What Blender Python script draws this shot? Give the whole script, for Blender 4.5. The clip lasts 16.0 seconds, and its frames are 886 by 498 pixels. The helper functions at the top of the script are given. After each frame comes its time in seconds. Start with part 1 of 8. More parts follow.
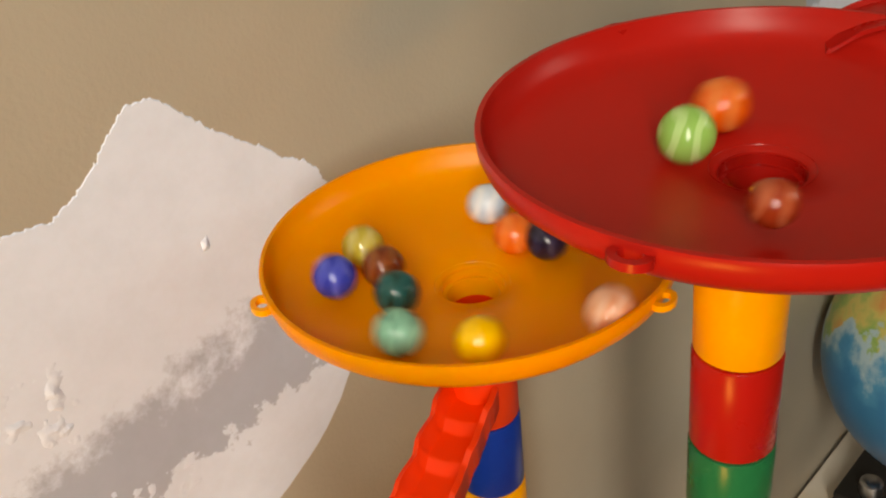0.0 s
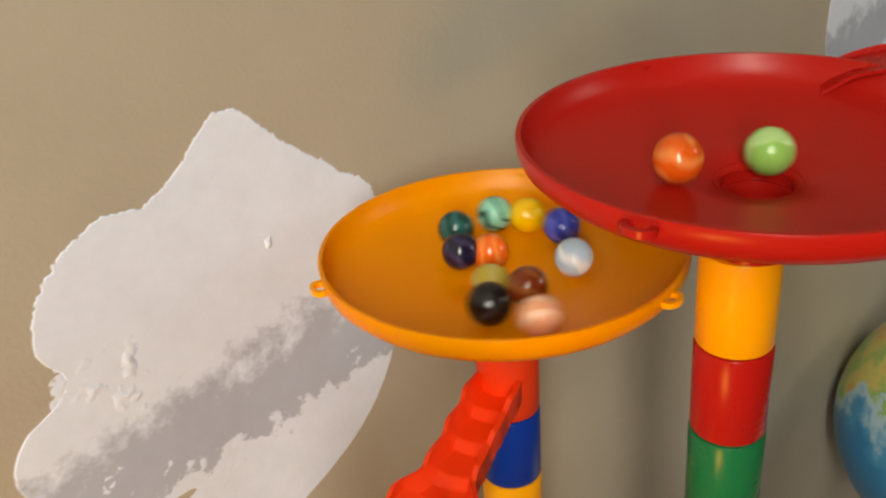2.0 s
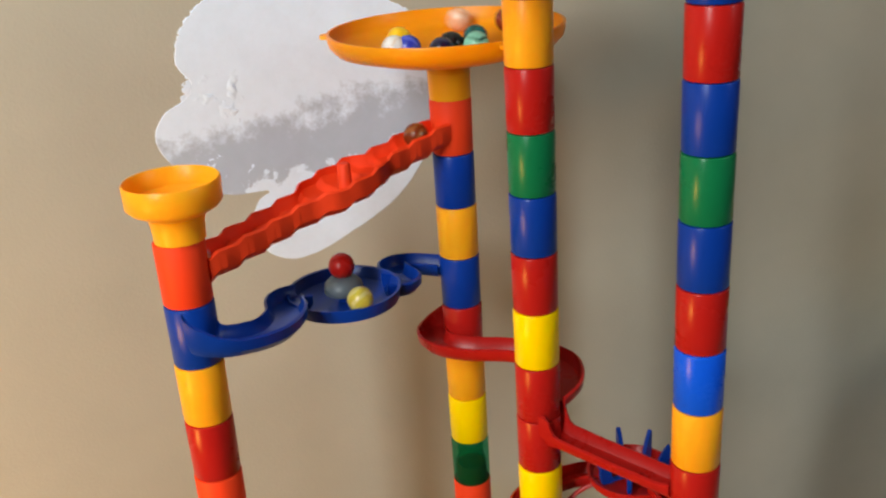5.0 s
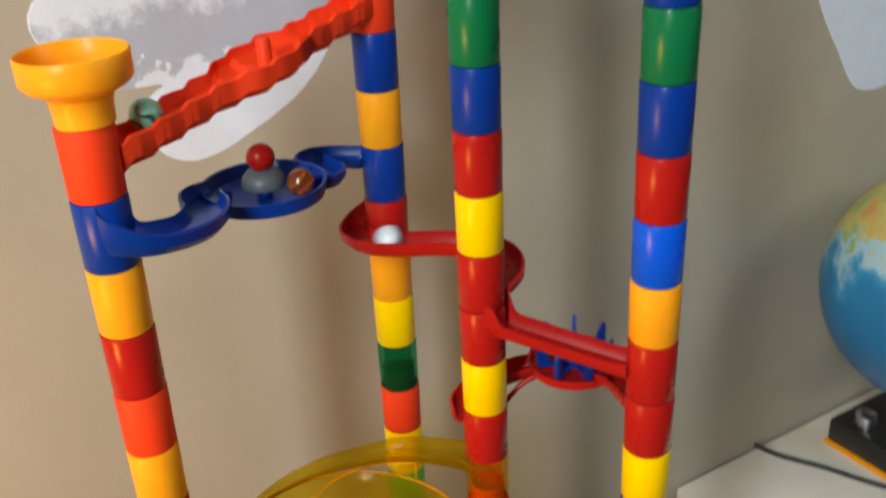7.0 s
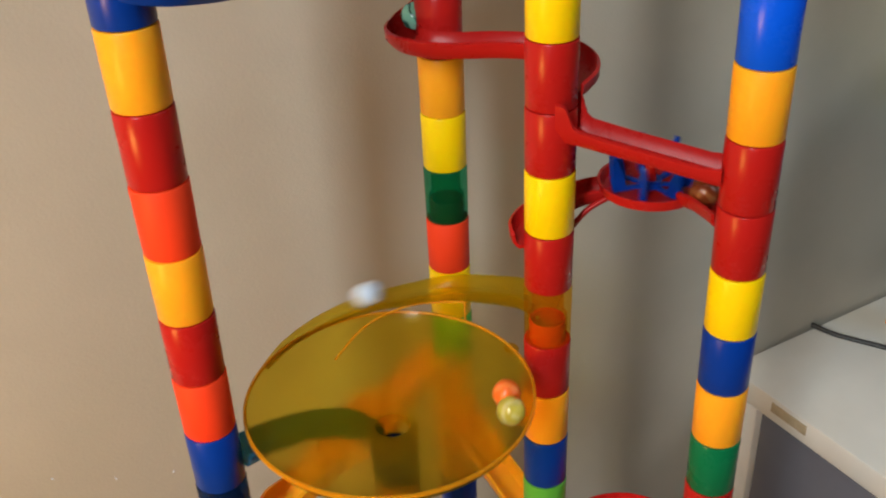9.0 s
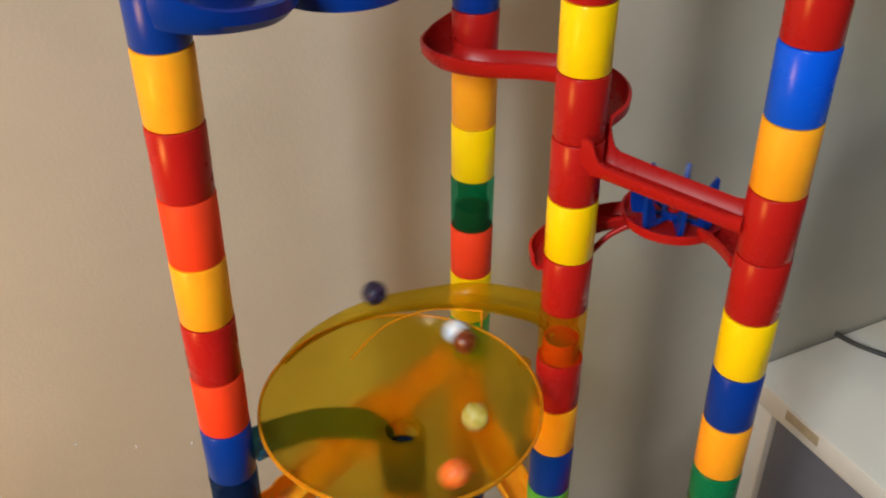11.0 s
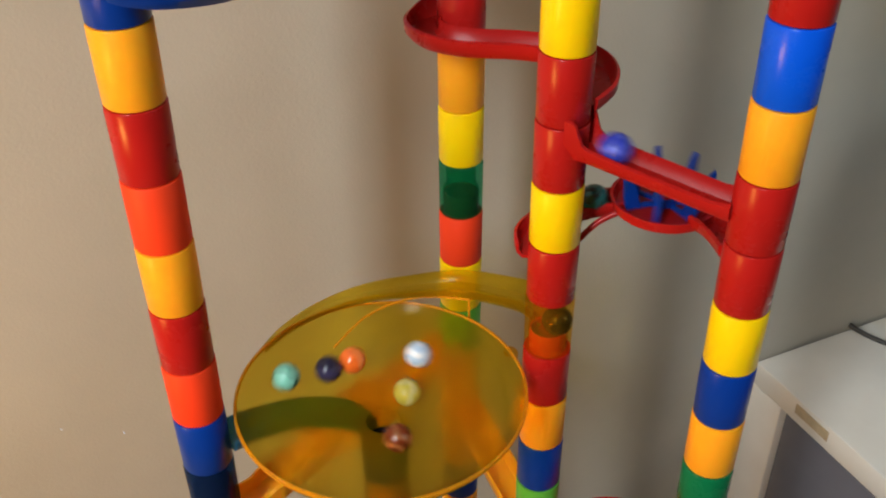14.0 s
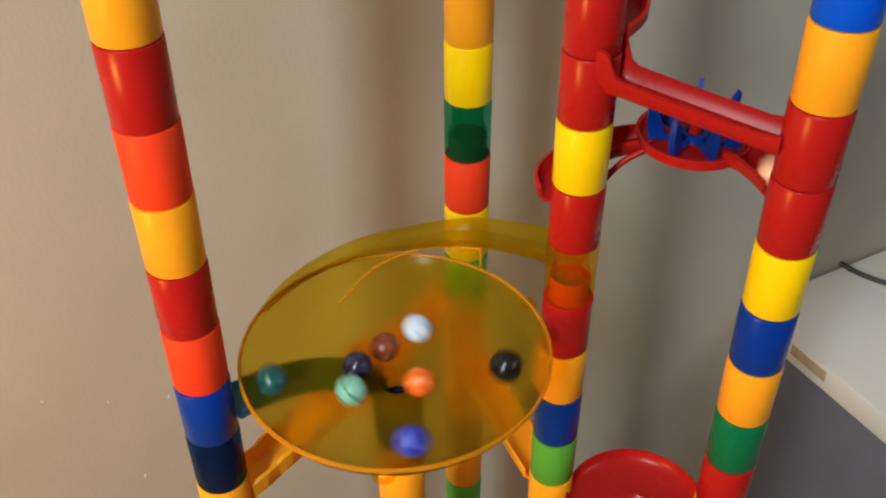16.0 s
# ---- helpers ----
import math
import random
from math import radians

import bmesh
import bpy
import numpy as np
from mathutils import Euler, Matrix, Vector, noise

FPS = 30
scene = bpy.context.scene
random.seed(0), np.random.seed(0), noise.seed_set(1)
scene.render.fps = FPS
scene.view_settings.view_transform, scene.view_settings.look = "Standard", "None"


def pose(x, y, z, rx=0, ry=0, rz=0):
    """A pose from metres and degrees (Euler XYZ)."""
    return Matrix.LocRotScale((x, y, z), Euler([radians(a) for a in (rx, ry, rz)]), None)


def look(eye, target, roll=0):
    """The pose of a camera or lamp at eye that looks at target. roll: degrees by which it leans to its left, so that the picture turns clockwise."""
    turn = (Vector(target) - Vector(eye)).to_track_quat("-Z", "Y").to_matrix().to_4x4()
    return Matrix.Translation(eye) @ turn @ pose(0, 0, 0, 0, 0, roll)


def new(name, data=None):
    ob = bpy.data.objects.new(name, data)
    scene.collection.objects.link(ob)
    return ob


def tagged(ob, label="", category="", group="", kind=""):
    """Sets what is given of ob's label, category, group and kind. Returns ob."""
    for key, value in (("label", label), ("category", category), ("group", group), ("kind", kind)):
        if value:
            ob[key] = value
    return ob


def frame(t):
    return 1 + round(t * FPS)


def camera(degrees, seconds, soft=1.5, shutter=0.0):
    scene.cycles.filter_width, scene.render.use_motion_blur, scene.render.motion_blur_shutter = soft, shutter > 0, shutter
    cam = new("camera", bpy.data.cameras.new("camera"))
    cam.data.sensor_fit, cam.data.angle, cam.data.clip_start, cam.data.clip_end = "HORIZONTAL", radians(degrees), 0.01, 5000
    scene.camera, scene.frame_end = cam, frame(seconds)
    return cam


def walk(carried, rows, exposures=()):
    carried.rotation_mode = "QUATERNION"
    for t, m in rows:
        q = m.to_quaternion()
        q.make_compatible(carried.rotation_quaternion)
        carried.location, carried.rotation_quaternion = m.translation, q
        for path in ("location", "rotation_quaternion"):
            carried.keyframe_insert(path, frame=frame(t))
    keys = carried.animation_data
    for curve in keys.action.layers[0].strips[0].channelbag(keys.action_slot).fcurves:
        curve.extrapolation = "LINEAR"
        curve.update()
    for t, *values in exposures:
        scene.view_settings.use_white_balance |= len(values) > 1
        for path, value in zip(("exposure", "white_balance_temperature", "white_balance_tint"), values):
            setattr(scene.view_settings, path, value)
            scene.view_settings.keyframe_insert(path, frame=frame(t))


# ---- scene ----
cam = camera(48.8, 16.0, soft=2.1, shutter=0.5)
PATH = [
    (0, (0.0060, 0.0056, 1.0161), (0.0189, 1.7173, -0.0185), -6.83),
    (0.5, (0.0016, 0.0009, 1.0130), (0.0354, 1.7333, 0.0139), -5.74),
    (1, (0.0032, -0.0057, 1.0139), (0.0298, 1.7336, 0.0264), -5.46),
    (1.5, (0.0008, -0.0204, 1.0168), (0.0242, 1.7319, 0.0529), -4.88),
    (2, (-0.0011, -0.0483, 1.0169), (-0.0286, 1.7359, 0.1128), -4.18),
    (2.5, (0.0039, -0.0871, 1.0059), (-0.1086, 1.7334, 0.1858), -4.19),
    (3, (0.018, -0.13, 0.995), (-0.153, 1.707, 0.225), -3.6),
    (3.5, (0.075, -0.199, 0.989), (-0.376, 1.588, 0.211), -3.2),
    (4, (0.183, -0.258, 0.975), (-0.534, 1.479, 0.29), -3.8),
    (4.2, (0.211, -0.262, 0.963), (-0.536, 1.456, 0.263), -4.1),
    (6.3, (0.258, -0.273, 0.914), (-0.366, 1.453, 0.12), -1.4),
    (6.5, (0.246, -0.268, 0.907), (-0.353, 1.458, 0.095), -1.2),
    (7, (0.186, -0.256, 0.895), (-0.227, 1.494, 0.019), -2.8),
    (7.5, (0.139, -0.247, 0.846), (-0.151, 1.47, -0.138), -2.5),
    (7.8, (0.131, -0.278, 0.812), (-0.162, 1.513, -0.03), 1.0),
    (8, (0.137, -0.285, 0.804), (-0.219, 1.469, -0.090), 0.1),
    (8.5, (0.166, -0.274, 0.794), (-0.291, 1.43, -0.148), -2.7),
    (8.8, (0.159, -0.246, 0.800), (-0.300, 1.428, -0.194), -3.0),
    (9, (0.154, -0.226, 0.806), (-0.287, 1.439, -0.212), -2.7),
    (9.2, (0.141, -0.212, 0.815), (-0.265, 1.430, -0.252), -1.9),
    (11.3, (0.171, -0.21, 0.842), (-0.348, 1.361, -0.281), -0.1),
    (11.5, (0.179, -0.207, 0.839), (-0.362, 1.345, -0.3), -0.8),
    (12, (0.18, -0.205, 0.838), (-0.377, 1.337, -0.308), -0.9),
    (12.5, (0.172, -0.196, 0.836), (-0.377, 1.351, -0.307), -0.4),
    (13, (0.174, -0.193, 0.838), (-0.369, 1.367, -0.288), -0.1),
    (13.5, (0.177, -0.193, 0.837), (-0.365, 1.365, -0.294), -0.1),
    (14, (0.178, -0.189, 0.832), (-0.367, 1.368, -0.299), -0.5),
    (14.5, (0.177, -0.192, 0.833), (-0.36, 1.366, -0.3), -0.7),
    (15, (0.169, -0.188, 0.82), (-0.353, 1.352, -0.343), -0.8),
    (15.5, (0.154, -0.183, 0.815), (-0.334, 1.352, -0.37), -0.6),
    (16, (0.138, -0.171, 0.809), (-0.299, 1.359, -0.403), -0.3),
]
walk(cam, [(t, look(eye, target, roll)) for t, eye, target, roll in PATH],
     exposures=((0, -0.22, 9300, 17), (2.0, -0.22, 8450, 13), (3.5, -0.18, 7350, 10), (6.3, 0.03, 6950, 8), (7.5, -0.04, 6900, 9), (9.0, -0.04, 6600, 10), (16.0, -0.04, 6600, 10)))

# ---- light ----
AX, AY = 0.725, 0.689            # along the painted wall, to the window-side corner
NX, NY = 0.689, -0.725           # out of the painted wall, into the room
FLOOR = -0.252
TOP = 2.45


def on_wall(u, z, out=0.0):
    """u metres along the wall from its mark at (0, 0.43), z up, out from its face."""
    return Vector((u * AX + out * NX, 0.43 + u * AY + out * NY, z))


def wall_frame(u, z, out=0.0):
    """A frame on the wall: x along it, y up, z out of it."""
    m = Matrix(((AX, 0, NX), (AY, 0, NY), (0, 1, 0))).to_4x4()
    return Matrix.Translation(on_wall(u, z, out)) @ m


world = bpy.data.worlds.new("sky")
scene.world = world
world.use_nodes = True
sky = world.node_tree.nodes.new("ShaderNodeTexSky")
sky.sky_type, sky.sun_disc = "NISHITA", False
sky.sun_elevation, sky.sun_rotation = radians(35), radians(140)
world.node_tree.links.new(sky.outputs[0], world.node_tree.nodes["Background"].inputs[0])
world.node_tree.nodes["Background"].inputs[1].default_value = 0.1


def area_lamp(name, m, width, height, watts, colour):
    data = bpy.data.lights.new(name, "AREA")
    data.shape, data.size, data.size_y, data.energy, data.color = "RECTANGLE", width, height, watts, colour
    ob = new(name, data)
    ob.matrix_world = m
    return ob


# daylight through the narrow tall window on the left and the wide one on the right, both out of view; the warm lamp low
# beside the wall is added, unseen, for the glow there
area_lamp("window_light", look(on_wall(-1.42, 1.66, 1.25), on_wall(-0.25, 0.84, 0.05)), 0.23, 1.25, 42, (0.85, 0.945, 1.0))
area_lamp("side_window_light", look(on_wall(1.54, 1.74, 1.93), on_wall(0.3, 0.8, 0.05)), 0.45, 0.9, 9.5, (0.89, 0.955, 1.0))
area_lamp("unseen_lamp_light", look(on_wall(-0.95, 0.42, 0.42), on_wall(-0.25, 0.5, 0)), 0.16, 0.16, 4.9, (1.0, 0.51, 0.10))

# ---- materials ----


def nodes_of(name):
    m = bpy.data.materials.new(name)
    m.use_nodes = True
    return m, m.node_tree, m.node_tree.nodes["Principled BSDF"]


def noise_node(nt, scale, detail=4, rough=0.55):
    n = nt.nodes.new("ShaderNodeTexNoise")
    n.inputs["Scale"].default_value, n.inputs["Detail"].default_value, n.inputs["Roughness"].default_value = scale, detail, rough
    c = nt.nodes.new("ShaderNodeTexCoord")
    nt.links.new(c.outputs["Object"], n.inputs["Vector"])
    return n


def ramp_node(nt, source, stops):
    r = nt.nodes.new("ShaderNodeValToRGB")
    while len(r.color_ramp.elements) < len(stops):
        r.color_ramp.elements.new(0.5)
    for e, (p, c) in zip(r.color_ramp.elements, stops):
        e.position, e.color = p, (*c, 1)
    nt.links.new(source, r.inputs["Fac"])
    return r


def bump_node(nt, bsdf, source, strength, distance):
    b = nt.nodes.new("ShaderNodeBump")
    b.inputs["Strength"].default_value, b.inputs["Distance"].default_value = strength, distance
    nt.links.new(source, b.inputs["Height"])
    nt.links.new(b.outputs[0], bsdf.inputs["Normal"])


def plastic(name, colour, rough=0.34, clear=0.0, vary=0.035, milky=0.0, sheet=0.0):
    """Moulded plastic: slight mottling, scuffs in the gloss; clear: how far light passes; sheet: how much light a thin wall lets through."""
    m, nt, b = nodes_of(name)
    n = noise_node(nt, 24, 3)
    lo = tuple(c * (1 - vary) for c in colour)
    hi = tuple(min(1, c * (1 + vary)) for c in colour)
    r = ramp_node(nt, n.outputs["Fac"], [(0.3, lo), (0.7, hi)])
    nt.links.new(r.outputs[0], b.inputs["Base Color"])
    g = noise_node(nt, 25, 6, 0.7)
    gr = ramp_node(nt, g.outputs["Fac"], [(0.35, (rough * 0.92,) * 3), (0.75, (min(1, rough * 1.2),) * 3)])
    nt.links.new(gr.outputs[0], b.inputs["Roughness"])
    b.inputs["IOR"].default_value = 1.46
    b.inputs["Specular IOR Level"].default_value = 0.27
    if clear:
        b.inputs["Transmission Weight"].default_value = clear
    if milky:
        b.inputs["Subsurface Weight"].default_value = milky
        b.inputs["Subsurface Radius"].default_value = (1.0, 0.45, 0.12)
        b.inputs["Subsurface Scale"].default_value = 0.006
    bump_node(nt, b, n.outputs["Fac"], 0.012, 0.0004)
    if sheet:
        t = nt.nodes.new("ShaderNodeBsdfTranslucent")
        nt.links.new(r.outputs[0], t.inputs[0])
        mix = nt.nodes.new("ShaderNodeMixShader")
        mix.inputs[0].default_value = sheet
        nt.links.new(b.outputs[0], mix.inputs[1])
        nt.links.new(t.outputs[0], mix.inputs[2])
        nt.links.new(mix.outputs[0], nt.nodes["Material Output"].inputs[0])
    return m


def film(name, colour, rough, amount, thin=0.5, haze=0.0):
    """Thin tinted clear plastic, in which what lies behind shows through, blurred by haze."""
    m, nt, b = nodes_of(name)
    b.inputs["Base Color"].default_value = (*colour, 1)
    b.inputs["Roughness"].default_value = rough
    t = nt.nodes.new("ShaderNodeBsdfTransparent")
    t.inputs[0].default_value = (*(c ** thin for c in colour), 1)
    mix = nt.nodes.new("ShaderNodeMixShader")
    n = noise_node(nt, 40, 4)
    r = ramp_node(nt, n.outputs["Fac"], [(0.3, (amount * 0.98,) * 3), (0.7, (min(1, amount * 1.02),) * 3)])
    nt.links.new(r.outputs[0], mix.inputs[0])
    nt.links.new(b.outputs[0], mix.inputs[1])
    nt.links.new(t.outputs[0], mix.inputs[2])
    if haze:
        f = nt.nodes.new("ShaderNodeBsdfRefraction")
        f.inputs["Color"].default_value = t.inputs[0].default_value
        f.inputs["Roughness"].default_value, f.inputs["IOR"].default_value = 0.42, 1.12
        blur = nt.nodes.new("ShaderNodeMixShader")
        blur.inputs[0].default_value = haze
        nt.links.new(t.outputs[0], blur.inputs[1])
        nt.links.new(f.outputs[0], blur.inputs[2])
        nt.links.new(blur.outputs[0], mix.inputs[2])
    nt.links.new(mix.outputs[0], nt.nodes["Material Output"].inputs[0])
    return m


COL = {
    "o": plastic("orange_plastic", (1.0, 0.365, 0.014), milky=0.35),
    "r": plastic("red_plastic", (0.40, 0.010, 0.008), 0.27),
    "R": plastic("vermilion_plastic", (0.84, 0.048, 0.010), 0.56),
    "b": plastic("blue_plastic", (0.001, 0.033, 0.265), 0.30),
    "B": plastic("bright_blue_plastic", (0.001, 0.085, 0.68), 0.26),
    "g": plastic("green_plastic", (0.002, 0.14, 0.05), 0.27),
    "l": plastic("light_green_plastic", (0.09, 0.36, 0.04), 0.3),
    "y": plastic("yellow_plastic", (0.95, 0.60, 0.003), 0.30, milky=0.25),
    "G": film("clear_green_plastic", (0.003, 0.20, 0.065), 0.12, 0.85, 0.20),
    "O": film("clear_orange_plastic", (0.97, 0.46, 0.03), 0.12, 0.95, 0.30),
    "D": film("clear_navy_plastic", (0.010, 0.035, 0.13), 0.15, 0.72, 0.40),
    "Y": film("clear_yellow_plastic", (0.74, 0.50, 0.02), 0.14, 0.93, 0.33, haze=0.40),
    "A": film("amber_plastic", (0.92, 0.40, 0.015), 0.2, 0.58, 0.3),
    "T": film("clear_teal_plastic", (0.03, 0.17, 0.30), 0.15, 0.52, 0.42),
}
# the dishes are thin sheets that light shines through; light gathered inside them is put
# into the colour too: red raised, orange deepened against the tubes
SHEET = {"o": plastic("thin_orange_plastic", (1.0, 0.325, 0.008), milky=0.3, sheet=0.14), "r": plastic("thin_red_plastic", (0.50, 0.014, 0.010), 0.32, sheet=0.14)}
GREY_DOME = film("clear_grey_plastic", (0.14, 0.165, 0.18), 0.4, 0.35, 0.4)


def wall_material():
    m, nt, b = nodes_of("beige_wall_paint")
    big = noise_node(nt, 1.6, 3)
    fine = noise_node(nt, 420, 3)
    mid = noise_node(nt, 14, 5)
    r = ramp_node(nt, big.outputs["Fac"], [(0.3, (0.414, 0.380, 0.308)), (0.7, (0.454, 0.418, 0.344))])
    d = ramp_node(nt, mid.outputs["Fac"], [(0.25, (0.93, 0.93, 0.93)), (0.6, (1, 1, 1))])
    mul = nt.nodes.new("ShaderNodeMixRGB")
    mul.blend_type, mul.inputs[0].default_value = "MULTIPLY", 1
    nt.links.new(r.outputs[0], mul.inputs[1])
    nt.links.new(d.outputs[0], mul.inputs[2])
    nt.links.new(mul.outputs[0], b.inputs["Base Color"])
    b.inputs["Roughness"].default_value = 0.62
    bump_node(nt, b, fine.outputs["Fac"], 0.35, 0.0006)
    return m


def plaster_material():
    """Bare plaster: white skim, with a ragged grey band where the skim came off too."""
    m, nt, b = nodes_of("bare_plaster")
    c = nt.nodes.new("ShaderNodeTexCoord")
    sep = nt.nodes.new("ShaderNodeSeparateXYZ")
    nt.links.new(c.outputs["Object"], sep.inputs[0])
    n = noise_node(nt, 48, 8, 0.68)
    n2 = noise_node(nt, 14, 3)
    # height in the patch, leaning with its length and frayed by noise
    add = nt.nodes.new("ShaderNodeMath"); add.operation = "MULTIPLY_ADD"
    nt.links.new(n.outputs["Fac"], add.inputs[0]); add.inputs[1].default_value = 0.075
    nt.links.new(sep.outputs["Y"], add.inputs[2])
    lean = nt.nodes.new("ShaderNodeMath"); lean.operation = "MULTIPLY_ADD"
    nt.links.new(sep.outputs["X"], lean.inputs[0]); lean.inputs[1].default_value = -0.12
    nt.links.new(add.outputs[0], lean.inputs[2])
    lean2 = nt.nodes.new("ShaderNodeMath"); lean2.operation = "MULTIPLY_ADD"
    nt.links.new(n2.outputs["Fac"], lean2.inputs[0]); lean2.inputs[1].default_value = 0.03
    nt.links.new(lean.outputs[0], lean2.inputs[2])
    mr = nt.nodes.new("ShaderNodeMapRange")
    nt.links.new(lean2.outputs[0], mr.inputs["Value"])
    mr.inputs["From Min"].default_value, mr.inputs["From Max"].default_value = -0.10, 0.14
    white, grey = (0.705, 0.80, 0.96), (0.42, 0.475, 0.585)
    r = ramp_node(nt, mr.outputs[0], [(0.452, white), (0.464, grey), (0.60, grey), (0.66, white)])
    d = ramp_node(nt, n.outputs["Fac"], [(0.3, (0.93, 0.93, 0.93)), (0.6, (1, 1, 1))])
    mul = nt.nodes.new("ShaderNodeMixRGB")
    mul.blend_type, mul.inputs[0].default_value = "MULTIPLY", 1
    nt.links.new(r.outputs[0], mul.inputs[1])
    nt.links.new(d.outputs[0], mul.inputs[2])
    nt.links.new(mul.outputs[0], b.inputs["Base Color"])
    b.inputs["Roughness"].default_value = 0.8
    bump_node(nt, b, r.outputs[0], 0.4, 0.0012)
    return m


WALL = wall_material()
PLASTER = plaster_material()


def plain_paint(name, colour, rough=0.5, scale=12, vary=0.06, bump=0.0004):
    m, nt, b = nodes_of(name)
    n = noise_node(nt, scale, 5)
    r = ramp_node(nt, n.outputs["Fac"], [(0.3, tuple(c * (1 - vary) for c in colour)), (0.7, tuple(min(1, c * (1 + vary)) for c in colour))])
    nt.links.new(r.outputs[0], b.inputs["Base Color"])
    b.inputs["Roughness"].default_value = rough
    bump_node(nt, b, n.outputs["Fac"], 0.1, bump)
    return m


# unseen room surfaces, toned down so they bounce less fill light
CEILING = plain_paint("white_ceiling_paint", (0.66, 0.65, 0.63), 0.8)
DIM_UNSEEN_WALL = plain_paint("unseen_wall_dim_brown", (0.085, 0.065, 0.05), 0.7, 4, 0.12)
FLOORING = plain_paint("brown_floor", (0.12, 0.08, 0.05), 0.5, 6, 0.25)


def laminate():
    m, nt, b = nodes_of("worn_white_laminate")
    n = noise_node(nt, 9, 4)
    w = noise_node(nt, 3.2, 3)
    r = ramp_node(nt, n.outputs["Fac"], [(0.3, (0.74, 0.69, 0.61)), (0.7, (0.84, 0.79, 0.71))])
    s = ramp_node(nt, w.outputs["Fac"], [(0.57, (1, 1, 1)), (0.66, (0.90, 0.82, 0.68))])
    mul = nt.nodes.new("ShaderNodeMixRGB")
    mul.blend_type, mul.inputs[0].default_value = "MULTIPLY", 1
    nt.links.new(r.outputs[0], mul.inputs[1])
    nt.links.new(s.outputs[0], mul.inputs[2])
    nt.links.new(mul.outputs[0], b.inputs["Base Color"])
    b.inputs["Roughness"].default_value = 0.35
    return m


LAMINATE = laminate()
GREY_PANEL = plain_paint("glossy_grey_panel", (0.16, 0.16, 0.19), 0.12, 5, 0.15, 0.0001)
BLACK = plain_paint("black_plastic", (0.018, 0.017, 0.016), 0.35)
CHROME, _nt, _b = nodes_of("brushed_metal")
_b.inputs["Metallic"].default_value, _b.inputs["Base Color"].default_value, _b.inputs["Roughness"].default_value = 1, (0.6, 0.6, 0.62, 1), 0.28
RUBBER = plain_paint("dark_cable", (0.03, 0.028, 0.025), 0.5)
CHIP = plain_paint("raw_chipboard", (0.47, 0.36, 0.22), 0.8, 60, 0.2)

# ---- building ----


def link_mesh(name, bm, material, smooth=40):
    me = bpy.data.meshes.new(name)
    bmesh.ops.recalc_face_normals(bm, faces=bm.faces)
    for f in bm.faces:
        f.smooth = True
    bm.to_mesh(me)
    bm.free()
    me.set_sharp_from_angle(angle=radians(smooth))
    me.materials.append(material)
    return me


def part(name, bm, material, parent=None, label="", m=None, smooth=40):
    ob = new(name, bm if isinstance(bm, bpy.types.Mesh) else link_mesh(name, bm, material, smooth))
    if m is not None:
        ob.matrix_basis = m
    if parent is not None:
        ob.parent = parent
    if label:
        ob["label"] = label
    return ob


def thing(name, label, category, m=None, group="", kind=""):
    ob = new(name)
    ob.empty_display_size = 0.02
    if m is not None:
        ob.matrix_basis = m
    return tagged(ob, label, category, group, kind)


def lathe(profile, seg=40, closed=True, bm=None, m=None, arc=(0, 360)):
    """A ring of the (radius, height) profile about z."""
    bm = bm or bmesh.new()
    full = arc[1] - arc[0] >= 360
    count = seg if full else seg + 1
    rings = []
    for i in range(count):
        a = radians(arc[0] + (arc[1] - arc[0]) * i / seg)
        ring = []
        for r, z in profile:
            v = Vector((r * math.cos(a), r * math.sin(a), z))
            ring.append(bm.verts.new(m @ v if m else v))
        rings.append(ring)
    n = len(profile)
    for i in range(count if full else count - 1):
        p, q = rings[i], rings[(i + 1) % count]
        for j in range(n if closed else n - 1):
            k = (j + 1) % n
            try:
                bm.faces.new((p[j], q[j], q[k], p[k]))
            except ValueError:
                pass
    if not full and closed:
        bm.faces.new(rings[0])
        bm.faces.new(rings[-1])
    return bm


def merged(bm, dist=1e-5):
    bmesh.ops.remove_doubles(bm, verts=bm.verts, dist=dist)
    return bm


def box_bm(sx, sy, sz, bevel=0.0, at=(0, 0, 0), bm=None, m=None):
    bm = bm or bmesh.new()
    r = bmesh.ops.create_cube(bm, size=1, matrix=(m or Matrix()) @ Matrix.Translation(at) @ Matrix.Diagonal((sx, sy, sz, 1)))
    if bevel:
        vs = set(r["verts"])
        bmesh.ops.bevel(bm, geom=[e for e in bm.edges if e.verts[0] in vs], offset=bevel, segments=2, affect="EDGES", profile=0.5)
    return bm


def spline(points, per=8):
    """A smooth line through the points."""
    pts = [Vector(p) for p in points]
    out = []
    for i in range(len(pts) - 1):
        a, b, c, d = pts[max(i - 1, 0)], pts[i], pts[i + 1], pts[min(i + 2, len(pts) - 1)]
        for k in range(per):
            t = k / per
            out.append(0.5 * ((2 * b) + (c - a) * t + (2 * a - 5 * b + 4 * c - d) * t * t + (3 * b - a - 3 * c + d) * t ** 3))
    out.append(pts[-1])
    return out


